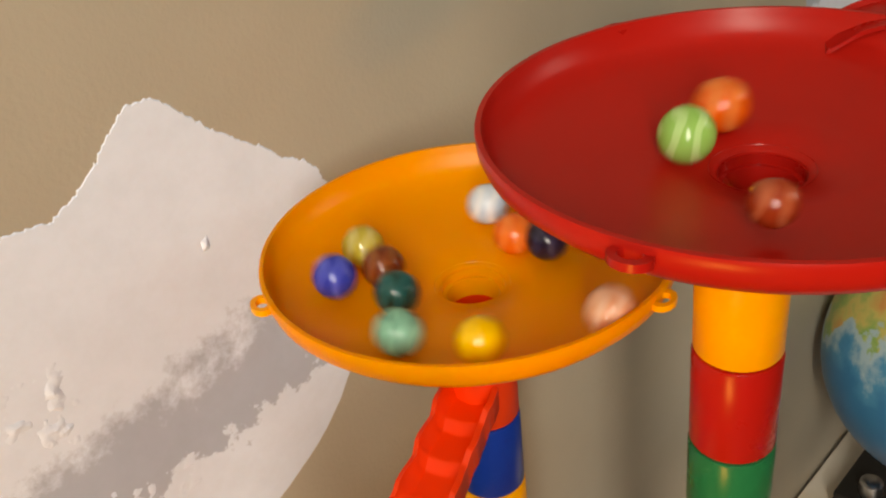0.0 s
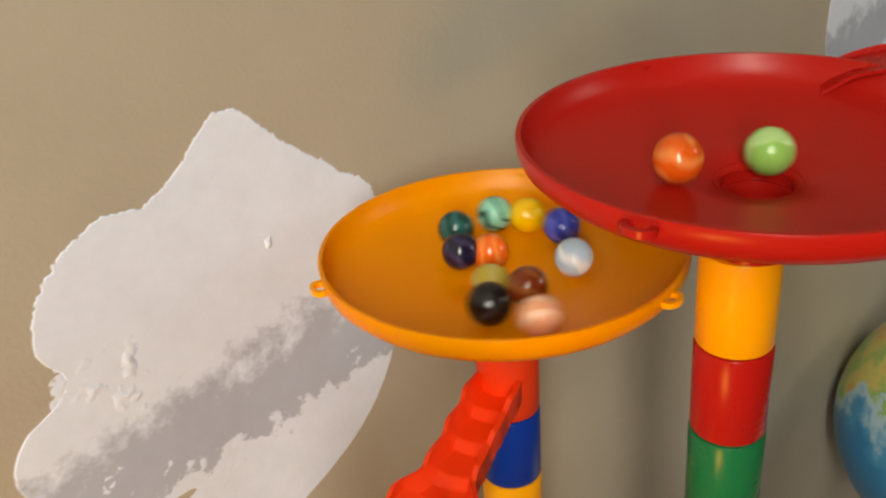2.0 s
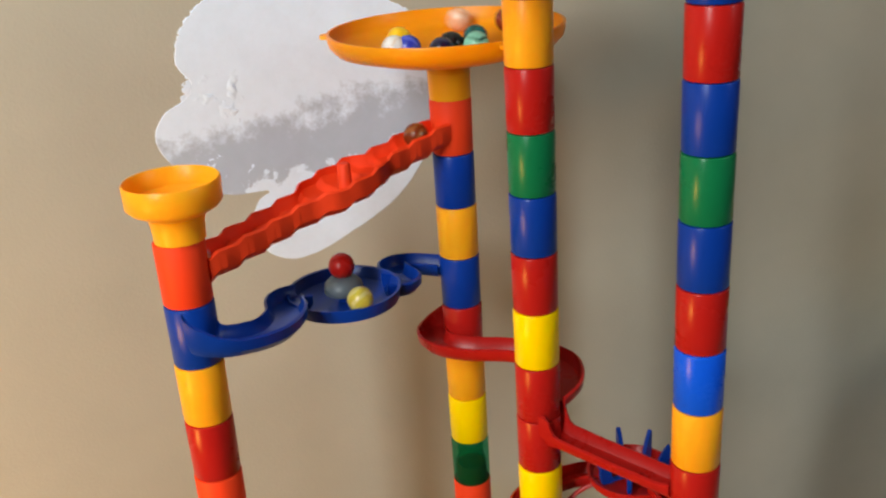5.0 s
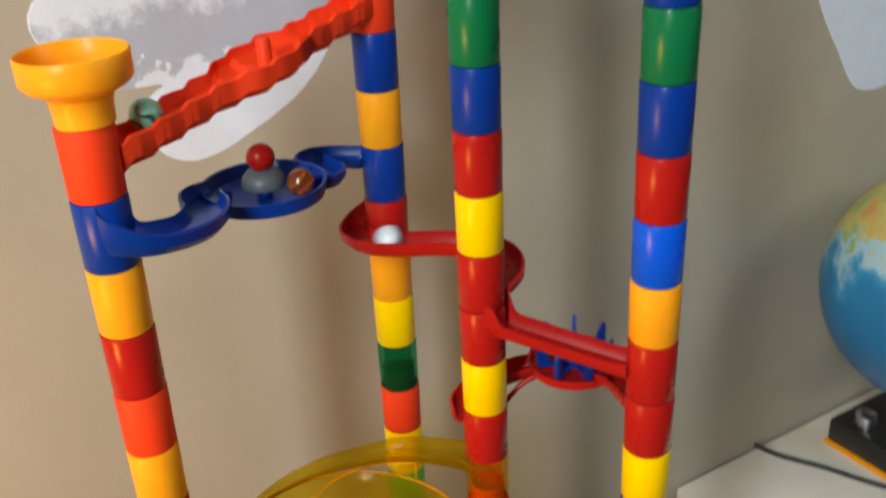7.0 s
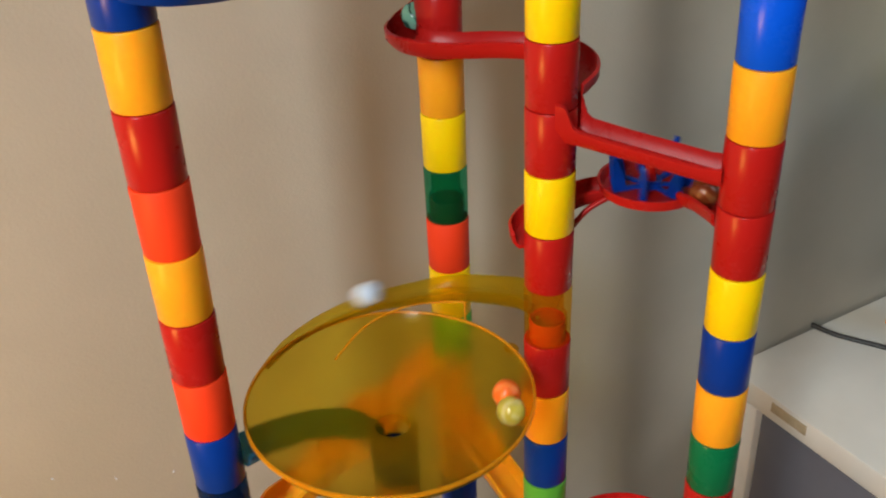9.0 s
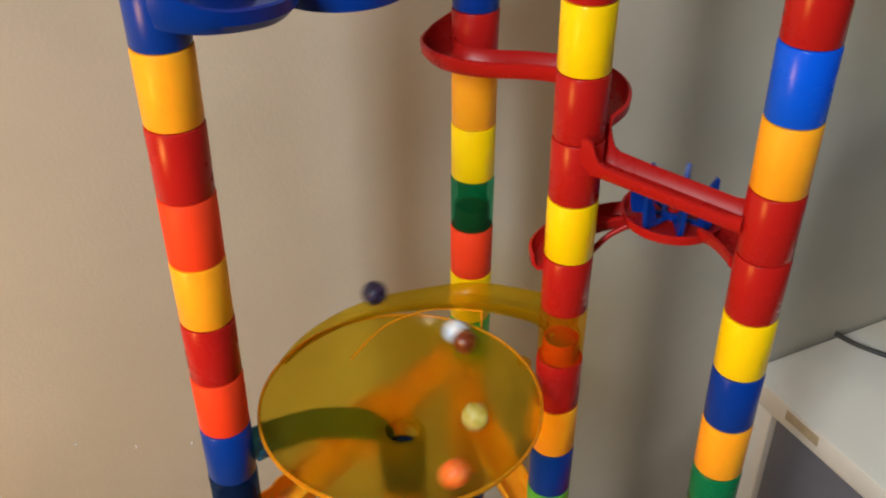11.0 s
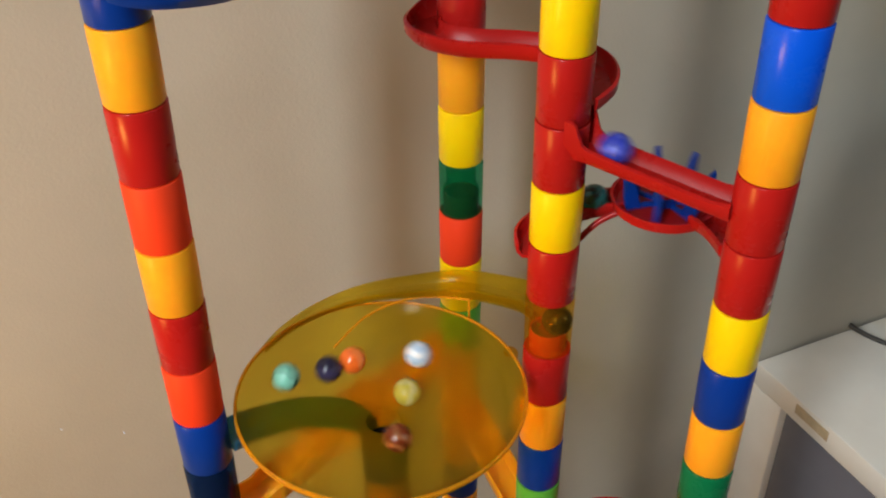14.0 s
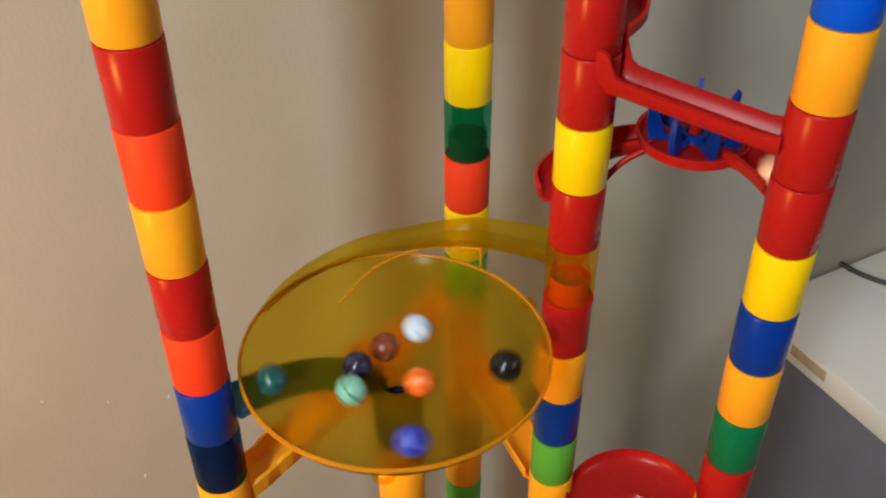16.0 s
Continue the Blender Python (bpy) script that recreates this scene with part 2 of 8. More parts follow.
def channel(line, width, wall, thick=0.0016, bm=None, rim=0.0008, skirt=0.0):
    """An open gutter along a line: width and wall height may be functions of the way 0..1."""
    bm = bm or bmesh.new()
    n = len(line)
    rings = []
    for i, p in enumerate(line):
        t = i / (n - 1)
        w = (width(t) if callable(width) else width) / 2
        h = wall(t) if callable(wall) else wall
        d = line[min(i + 1, n - 1)] - line[max(i - 1, 0)]
        d.z = 0
        d.normalize()
        side = Vector((d.y, -d.x, 0))
        prof = [(-w - thick, h), (-w, h + rim), (-w + thick * 0.3, h * 0.5), (-w * 0.72, h * 0.12), (0, 0), (w * 0.72, h * 0.12), (w - thick * 0.3, h * 0.5), (w, h + rim),
                (w + thick, h), (w + thick * 0.8, h * 0.4 - skirt), (w * 0.75, -thick * 0.6 - skirt), (0, -thick - skirt * 0.6), (-w * 0.75, -thick * 0.6 - skirt), (-w - thick * 0.8, h * 0.4 - skirt)]
        rings.append([bm.verts.new(p + side * x + Vector((0, 0, z))) for x, z in prof])
    m = len(rings[0])
    for p, q in zip(rings, rings[1:]):
        for j in range(m):
            bm.faces.new((p[j], p[(j + 1) % m], q[(j + 1) % m], q[j]))
    bm.faces.new(rings[0])
    bm.faces.new(rings[-1])
    return bm


PITCH, RAD = 0.036, 0.01365
POST = {"A": (-0.0692, 0.1243), "B": (0.0175, 0.304), "C": (0.092, 0.235), "D": (0.1905, 0.210), "E": (0.012, 0.180)}
OFF = {"A": 3, "B": 4, "C": 6, "D": 7, "E": -0.667}


def level(post, k):
    """The height of a post's joint k; the piece k hangs below it."""
    return PITCH * (18 - (k - OFF[post])) + 0.003


def at_post(post, z=0.0):
    return Vector((*POST[post], z))


def sleeve_bm(height=PITCH, r=RAD, bm=None, m=None, spigot=0.0135):
    """A hollow tube piece whose spigot stands up into the piece above; its shoulder lies at 0."""
    g = 0.00025
    prof = [(r - 0.0010, -g), (r - 0.0003, -g - 0.0002), (r, -g - 0.0009), (r - 0.0003, -height + 0.0008 + g), (r - 0.0008, -height + g),
            (r - 0.0022, -height + g), (r - 0.0024, -height + 0.016), (r - 0.0045, -height + 0.017), (r - 0.0045, spigot - 0.0005), (r - 0.0034, spigot), (r - 0.0031, spigot - 0.0012), (r - 0.0031, -g)]
    return lathe(prof, 40, True, bm, m)


SLEEVES = {c: link_mesh("tube_block", sleeve_bm(), COL[c]) for c in COL}
WORDS = {"o": "orange", "r": "red", "R": "vermilion", "b": "dark blue", "B": "bright blue", "g": "green", "l": "light green", "y": "yellow",
         "G": "clear green", "O": "clear orange", "D": "clear navy", "Y": "clear yellow", "T": "clear teal", "A": "amber"}


def tube_block(post, k, c):
    ob = new("tube_block", SLEEVES[c])
    ob.matrix_basis = pose(*at_post(post, level(post, k)), 0, 0, (k * 47) % 360)
    tagged(ob, WORDS[c] + " plastic tube block stacked in a marble run post", "tube block", "tube blocks of the marble run")
    return ob


def build_posts():
    pieces = {
        "A": {2: "o", 3: "r", 4: "R", 5: "o", 6: "r", 7: "R", 9: "D", 11: "y", 12: "b", 13: "r", 14: "o", 15: "g", 16: "b", 17: "y", 18: "r", 19: "o", 20: "b", 21: "r", 22: "y", 23: "o", 24: "b", 25: "r", 26: "g", 27: "o"},
        "B": {1: "b", 2: "o", 5: "o", 6: "y", 7: "G", 8: "R", 9: "y", 10: "l", 13: "o", 14: "b", 15: "o", 16: "l"},
        "C": {0: "o", 1: "r", 2: "g", 3: "b", 4: "r", 5: "y", 8: "y", 11: "r", 12: "o", 13: "b", 14: "l"},
        "D": {0: "b", 1: "r", 2: "b", 3: "g", 4: "b", 5: "r", 6: "B", 7: "o", 10: "y", 11: "b", 12: "o", 13: "g", 14: "r", 15: "o"},
        "E": {7: "o"},
    }
    last = {"A": 27, "B": 28, "C": 30, "D": 31, "E": 24}
    skip = {"A": {8, 10}, "B": {3, 4, 11, 12}, "C": {6, 7, 9, 10, 15}, "D": {8, 9}, "E": {6}}
    spare = "robygRyb"
    for post, row in pieces.items():
        for k in range(min(row), last[post] + 1):
            if k in skip[post]:
                continue
            c = row.get(k) or spare[(k * 3 + ord(post)) % 8]
            tube_block(post, k, c)


def collar(post, k, c, parent, name="tube", spigot=0.0135):
    return part(name, sleeve_bm(spigot=spigot), COL[c], parent, "", Matrix.Translation(at_post(post, level(post, k))))


def ledge(line, width, wall, thick=0.0014):
    """A ramp with a wall on its outer side alone."""
    bm = bmesh.new()
    rings = []
    n = len(line)
    for i, p in enumerate(line):
        d = line[min(i + 1, n - 1)] - line[max(i - 1, 0)]
        d.z = 0
        d.normalize()
        side = Vector((d.y, -d.x, 0))
        w, h = width / 2, wall(i / (n - 1))
        prof = [(-w, -0.001), (0, 0), (w * 0.7, 0.0008), (w * 0.92, h * 0.4), (w, h), (w + thick, h - 0.0004), (w + thick, -thick), (-w, -0.001 - thick)]
        rings.append([bm.verts.new(p + side * x + Vector((0, 0, z))) for x, z in prof])
    for p, q in zip(rings, rings[1:]):
        for j in range(8):
            bm.faces.new((p[j], p[(j + 1) % 8], q[(j + 1) % 8], q[j]))
    bm.faces.new(rings[0])
    bm.faces.new(rings[-1])
    return bm


# ---- the room ----


def slab(name, u0, u1, v0, v1, z0, z1, material, holes=()):
    """A wall or slab in the wall's own directions: u along, v out into the room."""
    bm = bmesh.new()
    m = Matrix(((AX, NX, 0), (AY, NY, 0), (0, 0, 1))).to_4x4()
    m.translation = Vector((0, 0.43, 0))
    for a, b, c, d, e, f in [(u0, u1, v0, v1, z0, z1)] if not holes else holes:
        box_bm(b - a, d - c, f - e, 0, ((a + b) / 2, (c + d) / 2, (e + f) / 2), bm, m)
    ob = part(name, bm, material)
    return tagged(ob, kind="structure")


def build_room():
    slab("wall_north", -1.5, 1.6, -0.12, 0.0, FLOOR, TOP, WALL)
    # the other walls are unseen; both side ones have a window's opening through them
    slab("wall_south", -1.5, 1.6, 3.2, 3.32, FLOOR, TOP, DIM_UNSEEN_WALL)
    a, b, c, d = 1.55, 2.31, 1.20, 2.30
    slab("wall_east", 0, 0, 0, 0, 0, 0, DIM_UNSEEN_WALL, [(1.6, 1.72, -0.12, a, FLOOR, TOP), (1.6, 1.72, b, 3.32, FLOOR, TOP), (1.6, 1.72, a, b, FLOOR, c), (1.6, 1.72, a, b, d, TOP)])
    a, b, c, d = 1.00, 1.50, 1.00, 2.34
    slab("wall_west", 0, 0, 0, 0, 0, 0, WALL, [(-1.62, -1.5, -0.12, a, FLOOR, TOP), (-1.62, -1.5, b, 3.32, FLOOR, TOP), (-1.62, -1.5, a, b, FLOOR, c), (-1.62, -1.5, a, b, d, TOP)])
    slab("floor", -1.5, 1.6, 0, 3.2, FLOOR - 0.1, FLOOR, FLOORING)
    slab("ceiling", -1.62, 1.72, -0.12, 3.32, TOP, TOP + 0.1, CEILING)


def bare_patch(name, u, z, outline, label):
    """A place where the paint has come off: a shallow sheet with a torn outline in the wall's plane."""
    pts = [Vector((x, y, 0)) for x, y in outline]
    line = spline(pts + [pts[0]], 18)[:-1]
    bm = bmesh.new()
    ring = []
    for p in line:
        fray = 0.25 + 0.75 * min(1.0, max(0.0, (p.y - 0.01) / 0.06))      # torn above, scraped clean below
        j = fray * (noise.noise(p * 150) * 0.0012 + noise.noise(p * 480) * 0.0014 + noise.noise(p * 1300) * 0.0007)
        d = p.normalized() * j
        ring.append(bm.verts.new(p + d))
    top = [bm.verts.new(v.co + Vector((0, 0, 0.0004)) - v.co.normalized() * 0.0006) for v in ring]
    n = len(ring)
    for i in range(n):
        bm.faces.new((ring[i], ring[(i + 1) % n], top[(i + 1) % n], top[i]))
    f = bm.faces.new(top)
    bmesh.ops.triangulate(bm, faces=[f])
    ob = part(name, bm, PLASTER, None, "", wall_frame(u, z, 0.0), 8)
    return tagged(ob, label, "bare plaster", kind="structure")


def wall_flakes():
    """Chips and curls of loose plaster and paint on the wall."""
    rnd = random.Random(4)
    bm = bmesh.new()
    spots = [(-0.34, 0.334), (-0.30, 0.314), (-0.29, 0.23), (-0.335, 0.225), (-0.34, 0.20), (-0.23, 0.27), (-0.26, 0.3)]
    for u, z in spots:
        m = wall_frame(u, z, 0.0004) @ pose(0, 0, 0, 0, 0, rnd.uniform(0, 180)) @ Matrix.Diagonal((rnd.uniform(0.0005, 0.0011), rnd.uniform(0.0010, 0.0024), 0.0004, 1))
        r = bmesh.ops.create_icosphere(bm, subdivisions=2, radius=1, matrix=m)
        for v in r["verts"]:
            v.co += Vector((1, 1, 1)) * noise.noise(v.co * 900) * 0.0006
    return tagged(part("paint_chips", bm, PLASTER), "small pale chips where paint has flaked off the wall", "paint chips", kind="stuff")


def rough_spot(bm, u, z, ru, rz, amp, n=46):
    """A ragged rise in the plaster, flat at its edge."""
    m = wall_frame(u, z, 0.0)
    grid = []
    for i in range(n + 1):
        row = []
        for j in range(n + 1):
            x, y = (i / n * 2 - 1), (j / n * 2 - 1)
            fall = max(0.0, 1 - (x * x + y * y) ** 1.2)
            q = Vector((x * ru + u, y * rz + z, 0.0))
            h = noise.noise(q * 95) * 0.60 + noise.noise(q * 260) * 0.38 + noise.noise(q * 700) * 0.16
            row.append(bm.verts.new(m @ Vector((x * ru, y * rz, -0.0004 + 0.0006 * fall ** 0.3 + amp * h * fall))))
        grid.append(row)
    for i in range(n):
        for j in range(n):
            bm.faces.new((grid[i][j], grid[i + 1][j], grid[i + 1][j + 1], grid[i][j + 1]))


def build_patches():
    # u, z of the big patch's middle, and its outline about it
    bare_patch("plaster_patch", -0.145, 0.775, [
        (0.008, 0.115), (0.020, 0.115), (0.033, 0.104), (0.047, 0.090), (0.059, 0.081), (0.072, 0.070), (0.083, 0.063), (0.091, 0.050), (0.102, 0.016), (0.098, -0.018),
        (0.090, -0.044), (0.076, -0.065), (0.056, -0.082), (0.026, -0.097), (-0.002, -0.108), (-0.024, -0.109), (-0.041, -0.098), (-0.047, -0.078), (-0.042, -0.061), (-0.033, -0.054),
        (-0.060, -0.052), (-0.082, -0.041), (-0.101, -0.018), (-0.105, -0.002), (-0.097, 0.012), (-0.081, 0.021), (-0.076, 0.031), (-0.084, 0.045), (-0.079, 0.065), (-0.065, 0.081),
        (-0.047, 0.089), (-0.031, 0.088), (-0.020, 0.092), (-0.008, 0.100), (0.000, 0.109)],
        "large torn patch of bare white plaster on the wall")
    bare_patch("plaster_patch", 0.578, 0.812, [
        (-0.158, -0.02), (-0.142, -0.075), (-0.122, -0.125), (-0.085, -0.18), (-0.035, -0.235), (0.05, -0.22), (0.12, -0.12), (0.14, 0.03), (0.10, 0.13), (0.02, 0.17), (-0.08, 0.12), (-0.146, 0.05)],
        "torn patch of bare white plaster on the wall above the shelf unit")
    # ragged skim left standing at the rough spot of the big patch and along its grey band
    bm = bmesh.new()
    for u, z, ru, rz, amp in ((-0.203, 0.797, 0.028, 0.026, 0.0028), (-0.198, 0.780, 0.010, 0.018, 0.0022), (-0.178, 0.734, 0.042, 0.013, 0.0013), (-0.213, 0.752, 0.018, 0.012, 0.0014), (-0.150, 0.722, 0.030, 0.012, 0.0012), (-0.1185, 0.826, 0.0022, 0.0080, 0.0030)):
        rough_spot(bm, u, z, ru, rz, amp)
    tagged(part("plaster_curls", bm, PLASTER, smooth=25), "raised curls and crumbs of loose white plaster", "plaster crumbs", kind="stuff")
    bm = bmesh.new()
    rough_spot(bm, -0.2535, 0.8745, 0.008, 0.006, 0.0022, 24)
    tagged(part("wall_bump", bm, WALL, smooth=60), kind="structure")


# ---- the shelf unit and what stands on it ----
SHELF_Z = 0.160
SHELF_U = 0.314


def unit_frame(u, v, z):
    m = Matrix(((AX, NX, 0), (AY, NY, 0), (0, 0, 1))).to_4x4()
    m.translation = on_wall(u, z, v)
    return m


def build_shelf():
    unit = thing("shelf_unit", "white laminate shelf unit with a glossy grey side, against the wall", "shelf unit", unit_frame(SHELF_U, 0.004, FLOOR))
    h = SHELF_Z - FLOOR
    w, d, t = 0.75, 0.38, 0.028
    top = part("top_board", box_bm(w, d, t, 0.002, (w / 2, d / 2, h - t / 2)), LAMINATE, unit)
    part("corner_post", box_bm(0.03, 0.045, h - t, 0.002, (0.015, 0.0225, (h - t) / 2)), LAMINATE, unit)
    part("corner_post", box_bm(0.03, 0.03, h - t, 0.002, (0.015, d - 0.015, (h - t) / 2)), LAMINATE, unit)
    part("side_panel", box_bm(0.012, d - 0.077, h - t - 0.002, 0.001, (0.014, 0.046 + (d - 0.077) / 2, (h - t - 0.002) / 2)), GREY_PANEL, unit, "glossy dark grey side panel")
    part("side_panel", box_bm(0.02, d, h - t - 0.002, 0.001, (w - 0.012, d / 2, (h - t - 0.002) / 2)), LAMINATE, unit, "white side panel")
    part("back_panel", box_bm(w - 0.06, 0.006, h - t - 0.002, 0, (w / 2, 0.004, (h - t - 0.002) / 2)), LAMINATE, unit, "white back panel")
    part("worn_edge", box_bm(0.0012, 0.045, 0.012, 0.0005, (-0.0002, 0.085, h - 0.011)), CHIP, top, "bare chipboard where the edging is worn off")


def globe_material():
    m, nt, b = nodes_of("printed_globe")
    n = noise_node(nt, 13, 7, 0.55)
    k = noise_node(nt, 20, 4)
    land = ramp_node(nt, k.outputs["Fac"], [(0.35, (0.62, 0.30, 0.10)), (0.47, (0.55, 0.50, 0.16)), (0.56, (0.22, 0.42, 0.12)), (0.7, (0.42, 0.55, 0.20))])
    c = nt.nodes.new("ShaderNodeTexCoord")
    sep = nt.nodes.new("ShaderNodeSeparateXYZ")
    nt.links.new(c.outputs["Object"], sep.inputs[0])
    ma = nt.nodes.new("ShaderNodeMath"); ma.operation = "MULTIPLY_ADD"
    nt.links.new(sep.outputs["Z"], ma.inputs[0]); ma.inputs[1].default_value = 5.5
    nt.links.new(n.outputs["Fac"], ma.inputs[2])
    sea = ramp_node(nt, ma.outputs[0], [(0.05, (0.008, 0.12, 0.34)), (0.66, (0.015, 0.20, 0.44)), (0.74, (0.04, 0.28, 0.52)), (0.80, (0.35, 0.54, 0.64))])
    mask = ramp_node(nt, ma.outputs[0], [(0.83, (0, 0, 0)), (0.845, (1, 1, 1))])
    mix = nt.nodes.new("ShaderNodeMixRGB")
    nt.links.new(mask.outputs[0], mix.inputs[0])
    nt.links.new(sea.outputs[0], mix.inputs[1])
    nt.links.new(land.outputs[0], mix.inputs[2])
    nt.links.new(mix.outputs[0], b.inputs["Base Color"])
    b.inputs["Roughness"].default_value = 0.3
    return m


GLOBE_AT = (0.552, 0.133)


def build_globe():
    g = thing("globe", "blue printed desk globe on a black stand with orange trim", "globe", unit_frame(*GLOBE_AT, SHELF_Z))
    r = 0.128
    zc = 0.238
    bm = bmesh.new()
    bmesh.ops.create_uvsphere(bm, u_segments=64, v_segments=40, radius=r)
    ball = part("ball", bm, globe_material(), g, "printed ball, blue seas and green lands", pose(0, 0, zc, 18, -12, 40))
    # the name of a sea, too small to read
    for i, (a, e, wdt) in enumerate([(98, -6, 0.030), (114, -10, 0.034)]):
        bar = lathe([(r + 0.0002, -0.0009), (r + 0.0006, -0.0009), (r + 0.0006, 0.0009), (r + 0.0002, 0.0009)], 10, True, None, pose(0, 0, 0, 0, 0, 0), (a, a + wdt / r * 57.3))
        part("lettering", bar, RUBBER, ball, "dark line of small lettering", pose(0, 0, 0, e, 6, 0))
    base = part("base", box_bm(0.157, 0.165, 0.030, 0.004, (0.0415, -0.008, 0.021)), BLACK, g, "black block base")
    part("trim", box_bm(0.161, 0.169, 0.006, 0.001, (0.0415, -0.008, 0.003)), COL["o"], g, "orange edge under the base")
    part("knob", lathe([(0, 0), (0.012, 0), (0.013, 0.004), (0.012, 0.016), (0.008, 0.019), (0, 0.019)], 28, False), CHROME, base, "round metal knob", pose(-0.016, -0.058, 0.036))
    part("pin", lathe([(0, 0), (0.006, 0), (0.005, 0.084), (0, 0.084)], 20, False), CHROME, g, "metal pin under the ball", pose(0, 0, 0.036))


def build_cable():
    line = spline([unit_vec(0.44, 0.002, 0.004), unit_vec(0.45, 0.03, 0.002), unit_vec(0.475, 0.075, 0.002), unit_vec(0.50, 0.13, 0.002), unit_vec(0.55, 0.2, 0.002), unit_vec(0.66, 0.26, 0.002)], 8)
    ob = part("cable", round_bar(line, 0.0028), RUBBER)
    tagged(ob, "thin dark cable lying across the white shelf top", "cable")


def unit_vec(u, v, dz):
    return on_wall(u, SHELF_Z + dz, v)


def round_bar(line, r, seg=10, bm=None):
    bm = bm or bmesh.new()
    rings = []
    for i, p in enumerate(line):
        d = (line[min(i + 1, len(line) - 1)] - line[max(i - 1, 0)]).normalized()
        x = d.cross(Vector((0, 0.1, 1))).normalized()
        y = d.cross(x)
        rings.append([bm.verts.new(p + x * r * math.cos(2 * math.pi * k / seg) + y * r * math.sin(2 * math.pi * k / seg)) for k in range(seg)])
    for p, q in zip(rings, rings[1:]):
        for k in range(seg):
            bm.faces.new((p[k], p[(k + 1) % seg], q[(k + 1) % seg], q[k]))
    bm.faces.new(rings[0])
    bm.faces.new(rings[-1])
    return bm


# ---- dishes and slides of the marble run ----
DISH_R = 0.0755


def dish_profile(r, depth, hole, t=0.0016):
    """From the hole's lip out to the rolled rim and back under; the rim's top lies at 0."""
    up = [(hole, -depth - 0.008), (hole + 0.0002, -depth - 0.0004), (hole + 0.0012, -depth + 0.0006), (r * 0.35, -depth + 0.0028), (r * 0.6, -depth * 0.80), (r * 0.82, -depth * 0.60),
          (r * 0.91, -depth * 0.50), (r * 0.955, -depth * 0.36), (r * 0.972, -0.002), (r * 0.98, 0.0), (r, 0.0), (r * 1.004, -0.001)]
    down = [(r * 1.0, -0.004), (r * 0.985, -depth * 0.36), (r * 0.93, -depth * 0.56), (r * 0.82, -depth * 0.67), (r * 0.6, -depth * 0.87), (r * 0.36, -depth * 0.97), (hole + 0.003, -depth * 1.10), (hole + 0.0016, -depth - 0.008)]
    return up + down


def ear(r, a, z, bm):
    """A small moulded loop on the rim."""
    m = pose(0, 0, z) @ pose(0, 0, 0, 0, 0, a) @ pose(r + 0.0015, 0, 0)
    ring = []
    for i in range(12):
        f = 2 * math.pi * i / 12
        for rr, zz in ((0.0040, 0.0011), (0.0040, -0.0011), (0.0022, -0.0011), (0.0022, 0.0011)):
            ring.append(bm.verts.new(m @ Vector((rr * math.cos(f), 1.35 * rr * math.sin(f), zz))))
    for i in range(12):
        for j in range(4):
            bm.faces.new((ring[i * 4 + j], ring[(i * 4 + 4 + j) % 48], ring[(i * 4 + 4 + (j + 1) % 4) % 48], ring[i * 4 + (j + 1) % 4]))


def dish(name, post, rim, c, ears, label, depth=0.0215, r=DISH_R, tilt=0.0, shift=(0, 0, 0)):
    d = thing(name, label, "dish", Matrix.Translation(at_post(post, rim) + Vector(shift)) @ pose(0, 0, 0, tilt, 0, 0))
    part("bowl", merged(lathe(dish_profile(r, depth, 0.0118), 96)), SHEET[c], d)
    part("throat", lathe([(0.0116, 0.0), (0.0104, -0.004), (0.0100, -0.022), (0.0090, -0.022), (0.0092, -0.004), (0.0100, 0.0)], 40), COL[c], d, "", pose(0, 0, -depth - 0.004))
    foot = rim - depth - 0.001
    base = level(post, 0)
    h = foot - base + 0.004
    part("socket", lathe([(RAD - 0.0008, -0.004), (RAD + 0.0004, -0.002), (RAD, -0.003 - h * 0.2), (RAD - 0.0002, -h), (RAD - 0.002, -h), (RAD - 0.002, -0.004)], 40), COL[c], d, "", pose(0, 0, base - rim + h))
    for a in ears:
        bm = bmesh.new()
        ear(r, a, -0.003, bm)
        part("ear", bm, COL[c], d)
    return d


